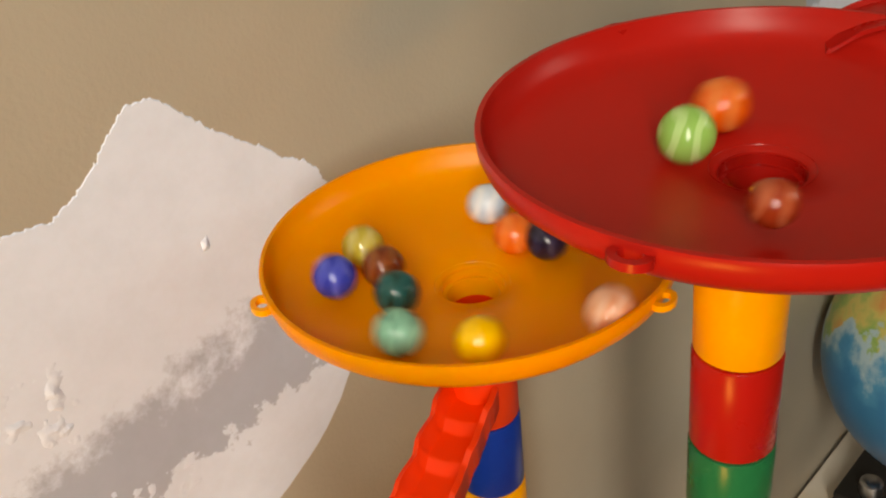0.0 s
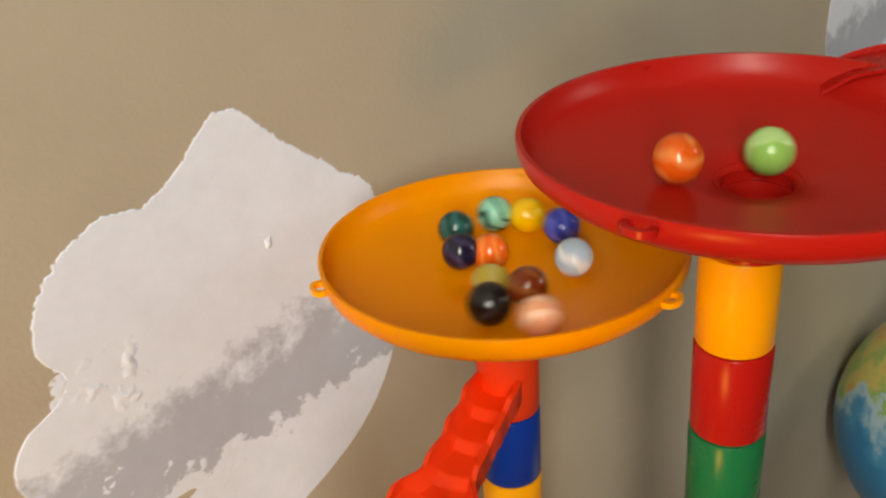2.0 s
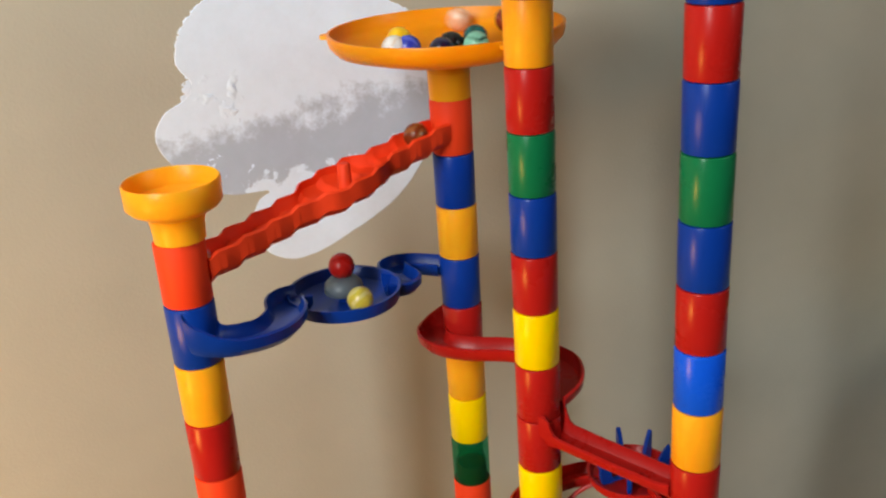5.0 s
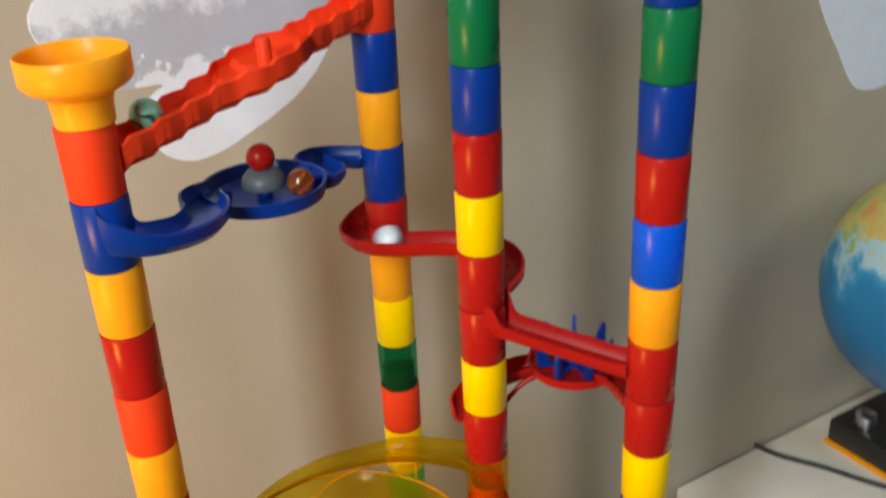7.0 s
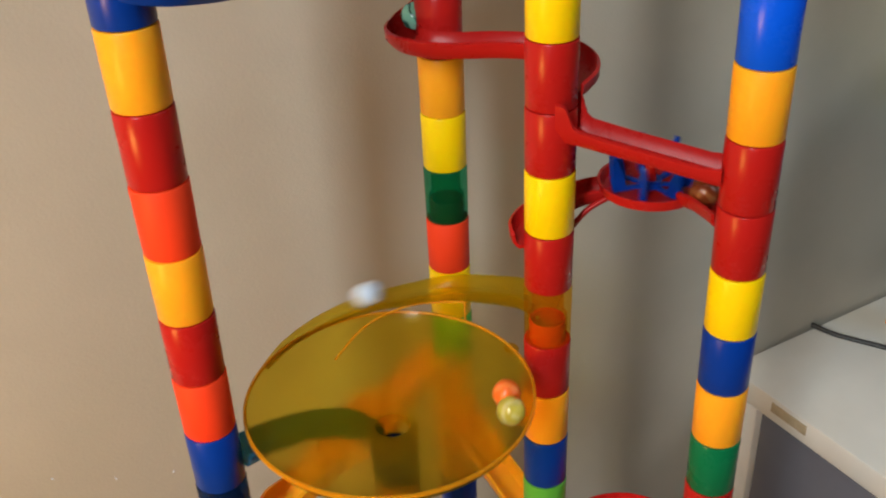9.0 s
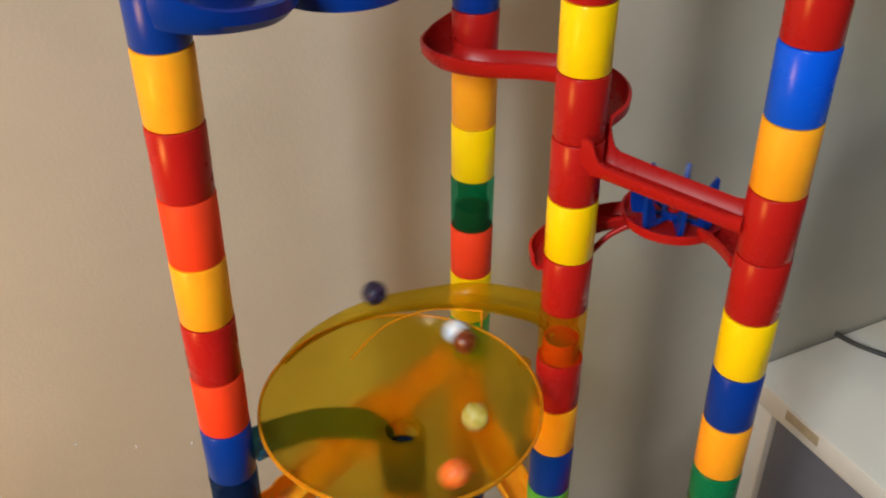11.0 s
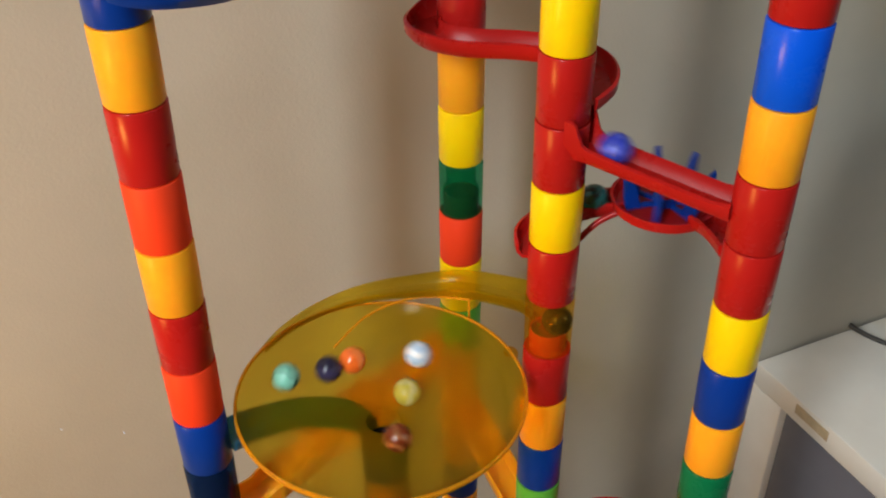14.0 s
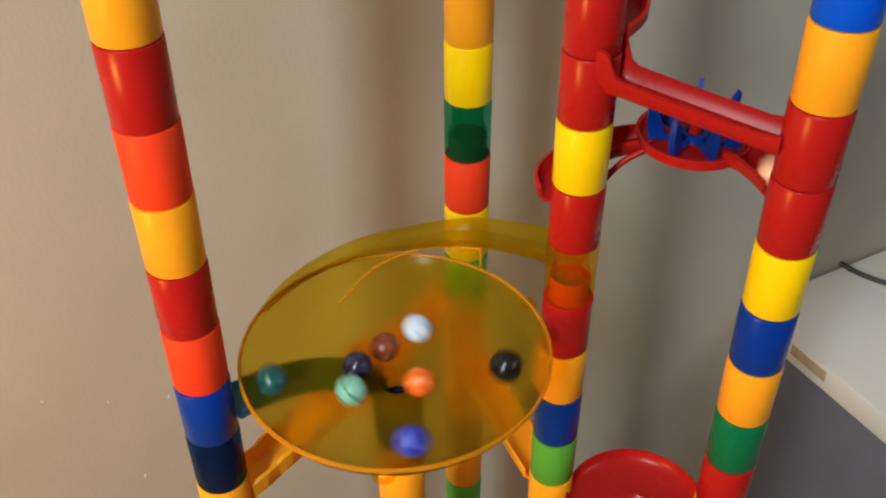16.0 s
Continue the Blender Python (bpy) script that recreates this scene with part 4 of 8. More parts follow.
def motions():
    """All that moves: the paddle wheel, the spinner and the marbles."""
    turns = [(0, 0), (4.2, 60), (6.2, 90), (6.9, 420), (7.3, 560), (7.8, 700), (8.6, 1400), (9.2, 1700), (11.2, 2300), (12.0, 2420), (12.6, 2425), (13.0, 2425), (13.4, 2440), (14.3, 2960), (14.6, 2990), (15.2, 3200), (15.6, 3215), (16.0, 3280)]
    ts, angles = [q[0] for q in turns], [q[1] for q in turns]
    walk(wheel, [(i * 0.1, Matrix.Translation(WHEEL + Vector((0, 0, 0.001))) @ pose(0, 0, 0, 0, 0, float(np.interp(i * 0.1, ts, angles)))) for i in range(161)])
    walk(spinner, [(i * 0.5, Matrix.Translation(PAN + Vector((0, 0, -0.0045))) @ pose(0, 0, 0, 0, 0, 12 * math.sin(i * 1.7))) for i in range(33)])
    walk(MARBLES["neon_orange"], rolling([
        (0, 0.0355, 0.3186, 0.8298), (0.1, 0.0193, 0.3279, 0.8300), (0.2, 0.0051, 0.3248, 0.8300), (0.3, -0.0013, 0.3114, 0.8292), (0.4, -0.0003, 0.2924, 0.8294),
        (0.5, 0.0098, 0.2778, 0.8305), (0.6, 0.0214, 0.2745, 0.8306), (0.7, 0.0320, 0.2921, 0.8290), (0.8, 0.0370, 0.3081, 0.8292), (0.9, 0.0353, 0.3217, 0.8302),
        (1, 0.0248, 0.3306, 0.8305), (1.1, 0.0101, 0.3314, 0.8306), (1.2, -0.0025, 0.3261, 0.8306), (1.3, -0.0061, 0.3097, 0.8300), (1.4, -0.0019, 0.2910, 0.8298),
        (1.5, 0.0087, 0.2817, 0.8300), (1.6, 0.0164, 0.2917, 0.8262), (1.7, 0.0321, 0.2937, 0.8288), (1.8, 0.0314, 0.3107, 0.8281), (1.9, 0.0206, 0.3191, 0.8281),
        (2, 0.0130, 0.3187, 0.8281), (2.1, 0.0066, 0.3148, 0.8281), (2.25, 0.0175, 0.3040, 0.8125), (2.35, 0.0175, 0.3040, 0.7825), (2.4, 0.0149, 0.2986, 0.7812),
        (2.5, 0.0095, 0.2876, 0.7790), (2.6, -0.0012, 0.2655, 0.7747), (2.7, -0.0084, 0.2508, 0.7719), (2.8, -0.0155, 0.2361, 0.7690), (2.9, -0.0227, 0.2214, 0.7661),
        (3, -0.0316, 0.2030, 0.7626), (3.1, -0.0435, 0.1784, 0.7578), (3.2, -0.0555, 0.1539, 0.7530), (3.3, -0.0674, 0.1294, 0.7482), (3.4, -0.0700, 0.1240, 0.7150),
        (3.5, -0.0670, 0.1125, 0.7137), (3.6, -0.0438, 0.1242, 0.7077), (3.7, -0.0360, 0.1500, 0.7027), (3.8, -0.0507, 0.1881, 0.6975), (3.9, -0.0456, 0.2133, 0.6921),
        (4, -0.0422, 0.2106, 0.6921), (4.1, -0.0403, 0.2091, 0.6921), (4.2, -0.0403, 0.2091, 0.6921), (4.3, -0.0179, 0.2084, 0.6921), (4.4, -0.0087, 0.2293, 0.6905),
        (4.5, -0.0073, 0.2501, 0.6891), (4.6, -0.0104, 0.2689, 0.6868), (4.7, -0.0237, 0.2873, 0.6855), (4.8, -0.0051, 0.2986, 0.6838), (4.9, 0.0175, 0.3040, 0.6802),
        (5, 0.0175, 0.3040, 0.6550), (5.05, 0.0175, 0.3040, 0.6392), (5.15, 0.0011, 0.2868, 0.6352), (5.25, 0.0320, 0.2794, 0.6331), (5.35, 0.0652, 0.2865, 0.6323),
        (5.45, 0.0966, 0.2786, 0.6301), (5.55, 0.0995, 0.2470, 0.6261), (5.6, 0.0920, 0.2350, 0.6172), (5.7, 0.0920, 0.2350, 0.6102), (5.8, 0.1167, 0.2287, 0.6072),
        (5.9, 0.1415, 0.2225, 0.6042), (6, 0.1663, 0.2162, 0.6012), (6.1, 0.1910, 0.2100, 0.5982), (6.2, 0.1910, 0.2100, 0.5750), (6.25, 0.1910, 0.2100, 0.5672),
        (6.35, 0.1760, 0.2394, 0.5628), (6.45, 0.1606, 0.2679, 0.5573), (6.55, 0.1444, 0.2899, 0.5542), (6.65, 0.1194, 0.2709, 0.5517), (6.75, 0.0890, 0.2597, 0.5462),
        (6.85, 0.0775, 0.2329, 0.5400), (6.9, 0.0920, 0.2350, 0.5352), (7.05, 0.0970, 0.2350, 0.4902), (7.15, 0.0728, 0.2601, 0.4859), (7.2, 0.0560, 0.2654, 0.4836),
        (7.25, 0.0380, 0.2686, 0.4814), (7.3, 0.0198, 0.2682, 0.4794), (7.35, 0.0032, 0.2645, 0.4778), (7.4, -0.0130, 0.2590, 0.4761), (7.45, -0.0327, 0.2474, 0.4737),
        (7.5, -0.0478, 0.2301, 0.4712), (7.55, -0.0591, 0.1963, 0.4663), (7.6, -0.0576, 0.1878, 0.4608), (7.7, -0.0402, 0.1480, 0.4577), (7.8, 0.0046, 0.1237, 0.4563),
        (7.9, 0.0479, 0.1420, 0.4550), (8, 0.0747, 0.1684, 0.4584), (8.1, 0.0748, 0.2088, 0.4603), (8.2, 0.0469, 0.2407, 0.4608), (8.3, 0.0080, 0.2499, 0.4608),
        (8.4, -0.0317, 0.2347, 0.4608), (8.5, -0.0458, 0.2009, 0.4577), (8.6, -0.0370, 0.1626, 0.4549), (8.7, -0.0093, 0.1404, 0.4534), (8.8, 0.0310, 0.1370, 0.4538),
        (8.9, 0.0604, 0.1702, 0.4542), (9, 0.0753, 0.1942, 0.4587), (9.1, 0.0679, 0.2192, 0.4598), (9.2, 0.0320, 0.2471, 0.4608), (9.3, -0.0083, 0.2465, 0.4605),
        (9.4, -0.0413, 0.2239, 0.4602), (9.5, -0.0562, 0.1872, 0.4600), (9.6, -0.0484, 0.1486, 0.4597), (9.7, -0.0207, 0.1209, 0.4595), (9.8, 0.0173, 0.1131, 0.4594),
        (9.9, 0.0531, 0.1275, 0.4592), (10, 0.0748, 0.1591, 0.4591), (10.1, 0.0754, 0.1971, 0.4590), (10.2, 0.0551, 0.2289, 0.4588), (10.3, 0.0209, 0.2441, 0.4587),
        (10.4, -0.0158, 0.2379, 0.4585), (10.5, -0.0427, 0.2127, 0.4584), (10.6, -0.0512, 0.1770, 0.4583), (10.7, -0.0387, 0.1429, 0.4581), (10.8, -0.0096, 0.1215, 0.4580),
        (10.9, 0.0261, 0.1198, 0.4578), (11, 0.0567, 0.1380, 0.4577), (11.1, 0.0720, 0.1697, 0.4576), (11.2, 0.0673, 0.2044, 0.4574), (11.3, 0.0444, 0.2304, 0.4573),
        (11.4, 0.0110, 0.2366, 0.4563), (11.5, -0.0196, 0.2212, 0.4549), (11.6, -0.0413, 0.1966, 0.4561), (11.7, -0.0409, 0.1656, 0.4558), (11.8, -0.0261, 0.1476, 0.4544),
        (11.9, 0.0018, 0.1434, 0.4522), (12, 0.0314, 0.1567, 0.4508), (12.1, 0.0440, 0.1889, 0.4513), (12.2, 0.0295, 0.2223, 0.4536), (12.3, 0.0059, 0.2363, 0.4563),
        (12.4, -0.0166, 0.2317, 0.4570), (12.5, -0.0280, 0.2131, 0.4549), (12.6, -0.0242, 0.1853, 0.4519), (12.7, 0.0000, 0.1620, 0.4490), (12.8, 0.0320, 0.1651, 0.4497),
        (12.9, 0.0467, 0.1918, 0.4519), (13, 0.0377, 0.2178, 0.4536), (13.1, 0.0159, 0.2282, 0.4541), (13.2, -0.0103, 0.2209, 0.4537), (13.3, -0.0251, 0.1965, 0.4527),
        (13.4, -0.0217, 0.1678, 0.4518), (13.5, 0.0023, 0.1503, 0.4510), (13.6, 0.0293, 0.1585, 0.4503), (13.7, 0.0425, 0.1852, 0.4509), (13.8, 0.0295, 0.2126, 0.4520),
        (13.9, 0.0036, 0.2190, 0.4525), (14, -0.0178, 0.2069, 0.4526), (14.1, -0.0164, 0.1815, 0.4504), (14.2, 0.0077, 0.1638, 0.4480), (14.3, 0.0357, 0.1735, 0.4496),
        (14.4, 0.0381, 0.1972, 0.4510), (14.5, 0.0185, 0.2110, 0.4510), (14.6, -0.0075, 0.2024, 0.4507), (14.7, -0.0152, 0.1784, 0.4502), (14.8, -0.0017, 0.1629, 0.4491),
        (14.9, 0.0246, 0.1653, 0.4486), (15, 0.0313, 0.1916, 0.4492), (15.1, 0.0157, 0.2099, 0.4508), (15.2, -0.0042, 0.2040, 0.4505), (15.3, -0.0059, 0.1811, 0.4483),
        (15.4, 0.0158, 0.1649, 0.4478), (15.5, 0.0342, 0.1755, 0.4492), (15.6, 0.0310, 0.1937, 0.4494), (15.7, 0.0071, 0.1979, 0.4484), (15.8, -0.0067, 0.1810, 0.4484),
        (15.9, 0.0046, 0.1652, 0.4480), (16, 0.0270, 0.1722, 0.4480),
    ]))
    walk(MARBLES["pale_yellow"], rolling([
        (0, -0.0212, 0.3200, 0.8313), (0.1, -0.0116, 0.2952, 0.8307), (0.2, 0.0086, 0.2824, 0.8299), (0.3, 0.0291, 0.2776, 0.8306), (0.4, 0.0465, 0.2824, 0.8310),
        (0.5, 0.0489, 0.2963, 0.8308), (0.6, 0.0431, 0.3106, 0.8304), (0.7, 0.0278, 0.3252, 0.8299), (0.8, 0.0092, 0.3284, 0.8303), (0.9, -0.0025, 0.3181, 0.8301),
        (1, -0.0043, 0.3015, 0.8296), (1.1, 0.0048, 0.2876, 0.8293), (1.2, 0.0185, 0.2843, 0.8292), (1.3, 0.0301, 0.2857, 0.8296), (1.4, 0.0344, 0.3023, 0.8286),
        (1.5, 0.0327, 0.3164, 0.8291), (1.6, 0.0214, 0.3242, 0.8293), (1.7, 0.0085, 0.3235, 0.8295), (1.8, 0.0003, 0.3179, 0.8296), (1.9, 0.0003, 0.3038, 0.8287),
        (2, 0.0117, 0.2953, 0.8262), (2.1, 0.0238, 0.2885, 0.8286), (2.2, 0.0311, 0.2951, 0.8285), (2.3, 0.0274, 0.3056, 0.8262), (2.4, 0.0236, 0.3177, 0.8278),
        (2.5, 0.0193, 0.3141, 0.8262), (2.65, 0.0175, 0.3040, 0.8125), (2.75, 0.0175, 0.3040, 0.7725), (2.8, 0.0149, 0.2986, 0.7812), (2.9, 0.0149, 0.2986, 0.7812),
        (3, 0.0113, 0.2912, 0.7797), (3.1, 0.0006, 0.2692, 0.7754), (3.2, -0.0119, 0.2434, 0.7704), (3.3, -0.0209, 0.2250, 0.7668), (3.4, -0.0263, 0.2140, 0.7647),
        (3.5, -0.0316, 0.2030, 0.7626), (3.6, -0.0352, 0.1956, 0.7611), (3.7, -0.0441, 0.1772, 0.7575), (3.8, -0.0549, 0.1551, 0.7533), (3.9, -0.0620, 0.1404, 0.7504),
        (3.98, -0.0674, 0.1294, 0.7482), (4.05, -0.0670, 0.1125, 0.7137), (4.1, -0.0560, 0.1145, 0.7117), (4.15, -0.0551, 0.1150, 0.7114), (4.2, -0.0541, 0.1154, 0.7112),
        (4.25, -0.0465, 0.1208, 0.7088), (4.35, -0.0380, 0.1376, 0.7049), (4.45, -0.0364, 0.1564, 0.7018), (4.55, -0.0414, 0.1749, 0.6996), (4.65, -0.0523, 0.1906, 0.6971),
        (4.75, -0.0532, 0.2085, 0.6948), (4.85, -0.0392, 0.2085, 0.6922), (4.95, -0.0204, 0.2068, 0.6922), (5.05, -0.0093, 0.2221, 0.6910), (5.15, -0.0111, 0.2410, 0.6903),
        (5.25, -0.0031, 0.2560, 0.6878), (5.35, -0.0130, 0.2710, 0.6867), (5.45, -0.0237, 0.2863, 0.6856), (5.55, -0.0104, 0.2979, 0.6840), (5.65, 0.0086, 0.3010, 0.6826),
        (5.7, 0.0175, 0.3040, 0.6802), (5.8, 0.0175, 0.3040, 0.6550), (5.85, 0.0175, 0.3040, 0.6392), (5.95, 0.0032, 0.2842, 0.6349), (6.05, 0.0387, 0.2809, 0.6330),
        (6.15, 0.0754, 0.2870, 0.6317), (6.25, 0.1024, 0.2665, 0.6286), (6.35, 0.0920, 0.2350, 0.6172), (6.45, 0.0920, 0.2350, 0.6102), (6.55, 0.1106, 0.2303, 0.6079),
        (6.6, 0.1199, 0.2279, 0.6068), (6.65, 0.1377, 0.2235, 0.6047), (6.7, 0.1555, 0.2190, 0.6025), (6.75, 0.1673, 0.2160, 0.6011), (6.85, 0.1910, 0.2100, 0.5982),
        (6.95, 0.1910, 0.2100, 0.5750), (7, 0.1910, 0.2100, 0.5672), (7.1, 0.1797, 0.2325, 0.5637), (7.2, 0.1666, 0.2542, 0.5608), (7.3, 0.1610, 0.2775, 0.5552),
        (7.4, 0.1425, 0.2896, 0.5542), (7.5, 0.1239, 0.2742, 0.5527), (7.6, 0.1007, 0.2664, 0.5485), (7.7, 0.0802, 0.2522, 0.5443), (7.8, 0.0806, 0.2310, 0.5390),
        (7.85, 0.0920, 0.2350, 0.5352), (7.95, 0.0970, 0.2350, 0.4902), (8.05, 0.0764, 0.2582, 0.4864), (8.1, 0.0619, 0.2639, 0.4844), (8.15, 0.0496, 0.2667, 0.4828),
        (8.2, 0.0372, 0.2687, 0.4813), (8.25, 0.0170, 0.2678, 0.4792), (8.3, -0.0026, 0.2627, 0.4772), (8.35, -0.0225, 0.2545, 0.4750), (8.4, -0.0393, 0.2410, 0.4727),
        (8.45, -0.0588, 0.2005, 0.4670), (8.5, -0.0548, 0.2009, 0.4608), (8.6, -0.0483, 0.1526, 0.4591), (8.7, -0.0148, 0.1242, 0.4579), (8.8, 0.0296, 0.1241, 0.4569),
        (8.9, 0.0640, 0.1591, 0.4561), (9, 0.0806, 0.1785, 0.4600), (9.1, 0.0757, 0.2090, 0.4608), (9.2, 0.0483, 0.2398, 0.4608), (9.3, 0.0048, 0.2481, 0.4599),
        (9.4, -0.0340, 0.2287, 0.4593), (9.5, -0.0526, 0.1906, 0.4589), (9.6, -0.0445, 0.1500, 0.4584), (9.7, -0.0141, 0.1233, 0.4580), (9.8, 0.0253, 0.1206, 0.4576),
        (9.9, 0.0575, 0.1418, 0.4571), (10, 0.0698, 0.1772, 0.4567), (10.1, 0.0584, 0.2120, 0.4562), (10.2, 0.0290, 0.2321, 0.4558), (10.3, -0.0056, 0.2303, 0.4553),
        (10.4, -0.0312, 0.2086, 0.4549), (10.5, -0.0382, 0.1766, 0.4544), (10.6, -0.0247, 0.1479, 0.4541), (10.7, 0.0026, 0.1337, 0.4539), (10.8, 0.0319, 0.1388, 0.4536),
        (10.9, 0.0514, 0.1600, 0.4533), (11, 0.0540, 0.1877, 0.4530), (11.1, 0.0397, 0.2105, 0.4528), (11.2, 0.0154, 0.2195, 0.4525), (11.3, -0.0084, 0.2122, 0.4522),
        (11.4, -0.0231, 0.1962, 0.4523), (11.5, -0.0159, 0.1710, 0.4506), (11.6, 0.0086, 0.1641, 0.4479), (11.7, 0.0386, 0.1783, 0.4500), (11.8, 0.0374, 0.2038, 0.4516),
        (11.9, 0.0168, 0.2162, 0.4519), (12, -0.0048, 0.2038, 0.4506), (12.1, -0.0113, 0.1775, 0.4494), (12.2, 0.0075, 0.1582, 0.4492), (12.3, 0.0288, 0.1684, 0.4488),
        (12.4, 0.0333, 0.1932, 0.4497), (12.5, 0.0134, 0.2103, 0.4508), (12.6, -0.0072, 0.2031, 0.4508), (12.7, -0.0098, 0.1799, 0.4490), (12.8, 0.0108, 0.1669, 0.4473),
        (12.9, 0.0348, 0.1751, 0.4494), (13, 0.0311, 0.1980, 0.4500), (13.1, 0.0088, 0.2024, 0.4492), (13.2, -0.0094, 0.1870, 0.4492), (13.3, -0.0015, 0.1682, 0.4482),
        (13.4, 0.0227, 0.1694, 0.4477), (13.5, 0.0303, 0.1899, 0.4488), (13.6, 0.0120, 0.1973, 0.4481), (13.7, -0.0044, 0.1841, 0.4481), (13.8, 0.0047, 0.1696, 0.4471),
        (13.9, 0.0250, 0.1762, 0.4474), (14, 0.0209, 0.1958, 0.4483), (14.1, 0.0050, 0.1962, 0.4482), (14.2, 0.0027, 0.1756, 0.4461), (14.3, 0.0215, 0.1647, 0.4483),
        (14.4, 0.0264, 0.1815, 0.4475), (14.5, 0.0083, 0.1924, 0.4472), (14.6, -0.0020, 0.1833, 0.4475), (14.7, 0.0126, 0.1700, 0.4459), (14.8, 0.0210, 0.1903, 0.4474),
        (14.9, 0.0065, 0.1883, 0.4459), (15, 0.0178, 0.1719, 0.4459), (15.1, 0.0311, 0.1785, 0.4485), (15.2, 0.0120, 0.1800, 0.4250), (15.4, 0.0120, 0.1800, 0.3850),
        (16, 0.0120, 0.1800, 0.3850),
    ]))
    walk(MARBLES["silver"], rolling([
        (0, 0.0280, 0.3413, 0.8312), (0.1, 0.0083, 0.3428, 0.8312), (0.2, -0.0081, 0.3384, 0.8314), (0.3, -0.0180, 0.3238, 0.8313), (0.4, -0.0174, 0.3047, 0.8309),
        (0.5, -0.0084, 0.2818, 0.8309), (0.6, 0.0084, 0.2684, 0.8310), (0.7, 0.0266, 0.2689, 0.8310), (0.8, 0.0414, 0.2793, 0.8309), (0.9, 0.0476, 0.2959, 0.8307),
        (1, 0.0404, 0.3218, 0.8306), (1.1, 0.0314, 0.3361, 0.8309), (1.2, 0.0154, 0.3439, 0.8312), (1.3, -0.0028, 0.3366, 0.8311), (1.4, -0.0125, 0.3290, 0.8312),
        (1.5, -0.0139, 0.3073, 0.8307), (1.6, -0.0026, 0.2858, 0.8305), (1.7, 0.0147, 0.2733, 0.8307), (1.8, 0.0340, 0.2758, 0.8308), (1.9, 0.0443, 0.2876, 0.8307),
        (2, 0.0464, 0.3043, 0.8306), (2.1, 0.0386, 0.3211, 0.8305), (2.2, 0.0217, 0.3292, 0.8303), (2.3, 0.0056, 0.3270, 0.8303), (2.4, -0.0075, 0.3215, 0.8307),
        (2.5, -0.0153, 0.3110, 0.8309), (2.6, -0.0102, 0.2969, 0.8306), (2.7, 0.0009, 0.2884, 0.8297), (2.8, 0.0173, 0.2766, 0.8305), (2.9, 0.0318, 0.2868, 0.8296),
        (3, 0.0375, 0.2986, 0.8293), (3.1, 0.0333, 0.3117, 0.8287), (3.2, 0.0242, 0.3158, 0.8269), (3.3, 0.0178, 0.3176, 0.8269), (3.4, 0.0113, 0.3161, 0.8269),
        (3.5, 0.0063, 0.3116, 0.8269), (3.65, 0.0175, 0.3040, 0.8125), (3.75, 0.0175, 0.3040, 0.7725), (3.8, 0.0133, 0.2954, 0.7805), (3.86, 0.0133, 0.2954, 0.7805),
        (3.96, 0.0133, 0.2954, 0.7805), (4.06, 0.0078, 0.2841, 0.7783), (4.16, -0.0012, 0.2655, 0.7747), (4.26, -0.0095, 0.2485, 0.7714), (4.36, -0.0173, 0.2324, 0.7683),
        (4.46, -0.0251, 0.2163, 0.7651), (4.56, -0.0330, 0.2002, 0.7620), (4.66, -0.0408, 0.1841, 0.7589), (4.76, -0.0486, 0.1680, 0.7558), (4.86, -0.0564, 0.1519, 0.7526),
        (4.96, -0.0642, 0.1358, 0.7495), (5.1, -0.0700, 0.1240, 0.7150), (5.2, -0.0670, 0.1125, 0.7137), (5.3, -0.0512, 0.1171, 0.7103), (5.4, -0.0409, 0.1297, 0.7065),
        (5.5, -0.0363, 0.1457, 0.7034), (5.6, -0.0374, 0.1624, 0.7010), (5.7, -0.0432, 0.1783, 0.6992), (5.8, -0.0531, 0.1919, 0.6969), (5.9, -0.0536, 0.2077, 0.6949),
        (6, -0.0418, 0.2103, 0.6921), (6.1, -0.0258, 0.2058, 0.6923), (6.2, -0.0126, 0.2149, 0.6916), (6.3, -0.0088, 0.2311, 0.6904), (6.4, -0.0112, 0.2474, 0.6900),
        (6.5, -0.0034, 0.2545, 0.6880), (6.6, -0.0220, 0.2800, 0.6862), (6.7, -0.0113, 0.2977, 0.6841), (6.8, 0.0175, 0.3040, 0.6802), (6.85, 0.0175, 0.3040, 0.6392),
        (6.9, 0.0033, 0.3039, 0.6366), (6.95, 0.0036, 0.2838, 0.6349), (7, 0.0248, 0.2784, 0.6334), (7.05, 0.0385, 0.2809, 0.6330), (7.1, 0.0520, 0.2844, 0.6328),
        (7.15, 0.0764, 0.2870, 0.6317), (7.25, 0.1024, 0.2540, 0.6269), (7.3, 0.0920, 0.2350, 0.6172), (7.4, 0.0920, 0.2350, 0.6102), (7.5, 0.1072, 0.2312, 0.6084),
        (7.6, 0.1402, 0.2228, 0.6044), (7.7, 0.1682, 0.2158, 0.6010), (7.75, 0.1910, 0.2100, 0.5982), (7.85, 0.1910, 0.2100, 0.5750), (7.95, 0.1910, 0.2100, 0.5672),
        (8, 0.1717, 0.2462, 0.5620), (8.05, 0.1630, 0.2593, 0.5594), (8.15, 0.1548, 0.2876, 0.5539), (8.25, 0.1268, 0.2798, 0.5536), (8.35, 0.1007, 0.2664, 0.5485),
        (8.45, 0.0768, 0.2470, 0.5429), (8.55, 0.0920, 0.2350, 0.5352), (8.62, 0.0970, 0.2350, 0.4902), (8.7, 0.0674, 0.2622, 0.4851), (8.8, 0.0469, 0.2672, 0.4824),
        (8.9, 0.0160, 0.2676, 0.4791), (9, -0.0228, 0.2543, 0.4750), (9.05, -0.0567, 0.2109, 0.4686), (9.1, -0.0504, 0.2118, 0.4608), (9.2, -0.0579, 0.1756, 0.4608),
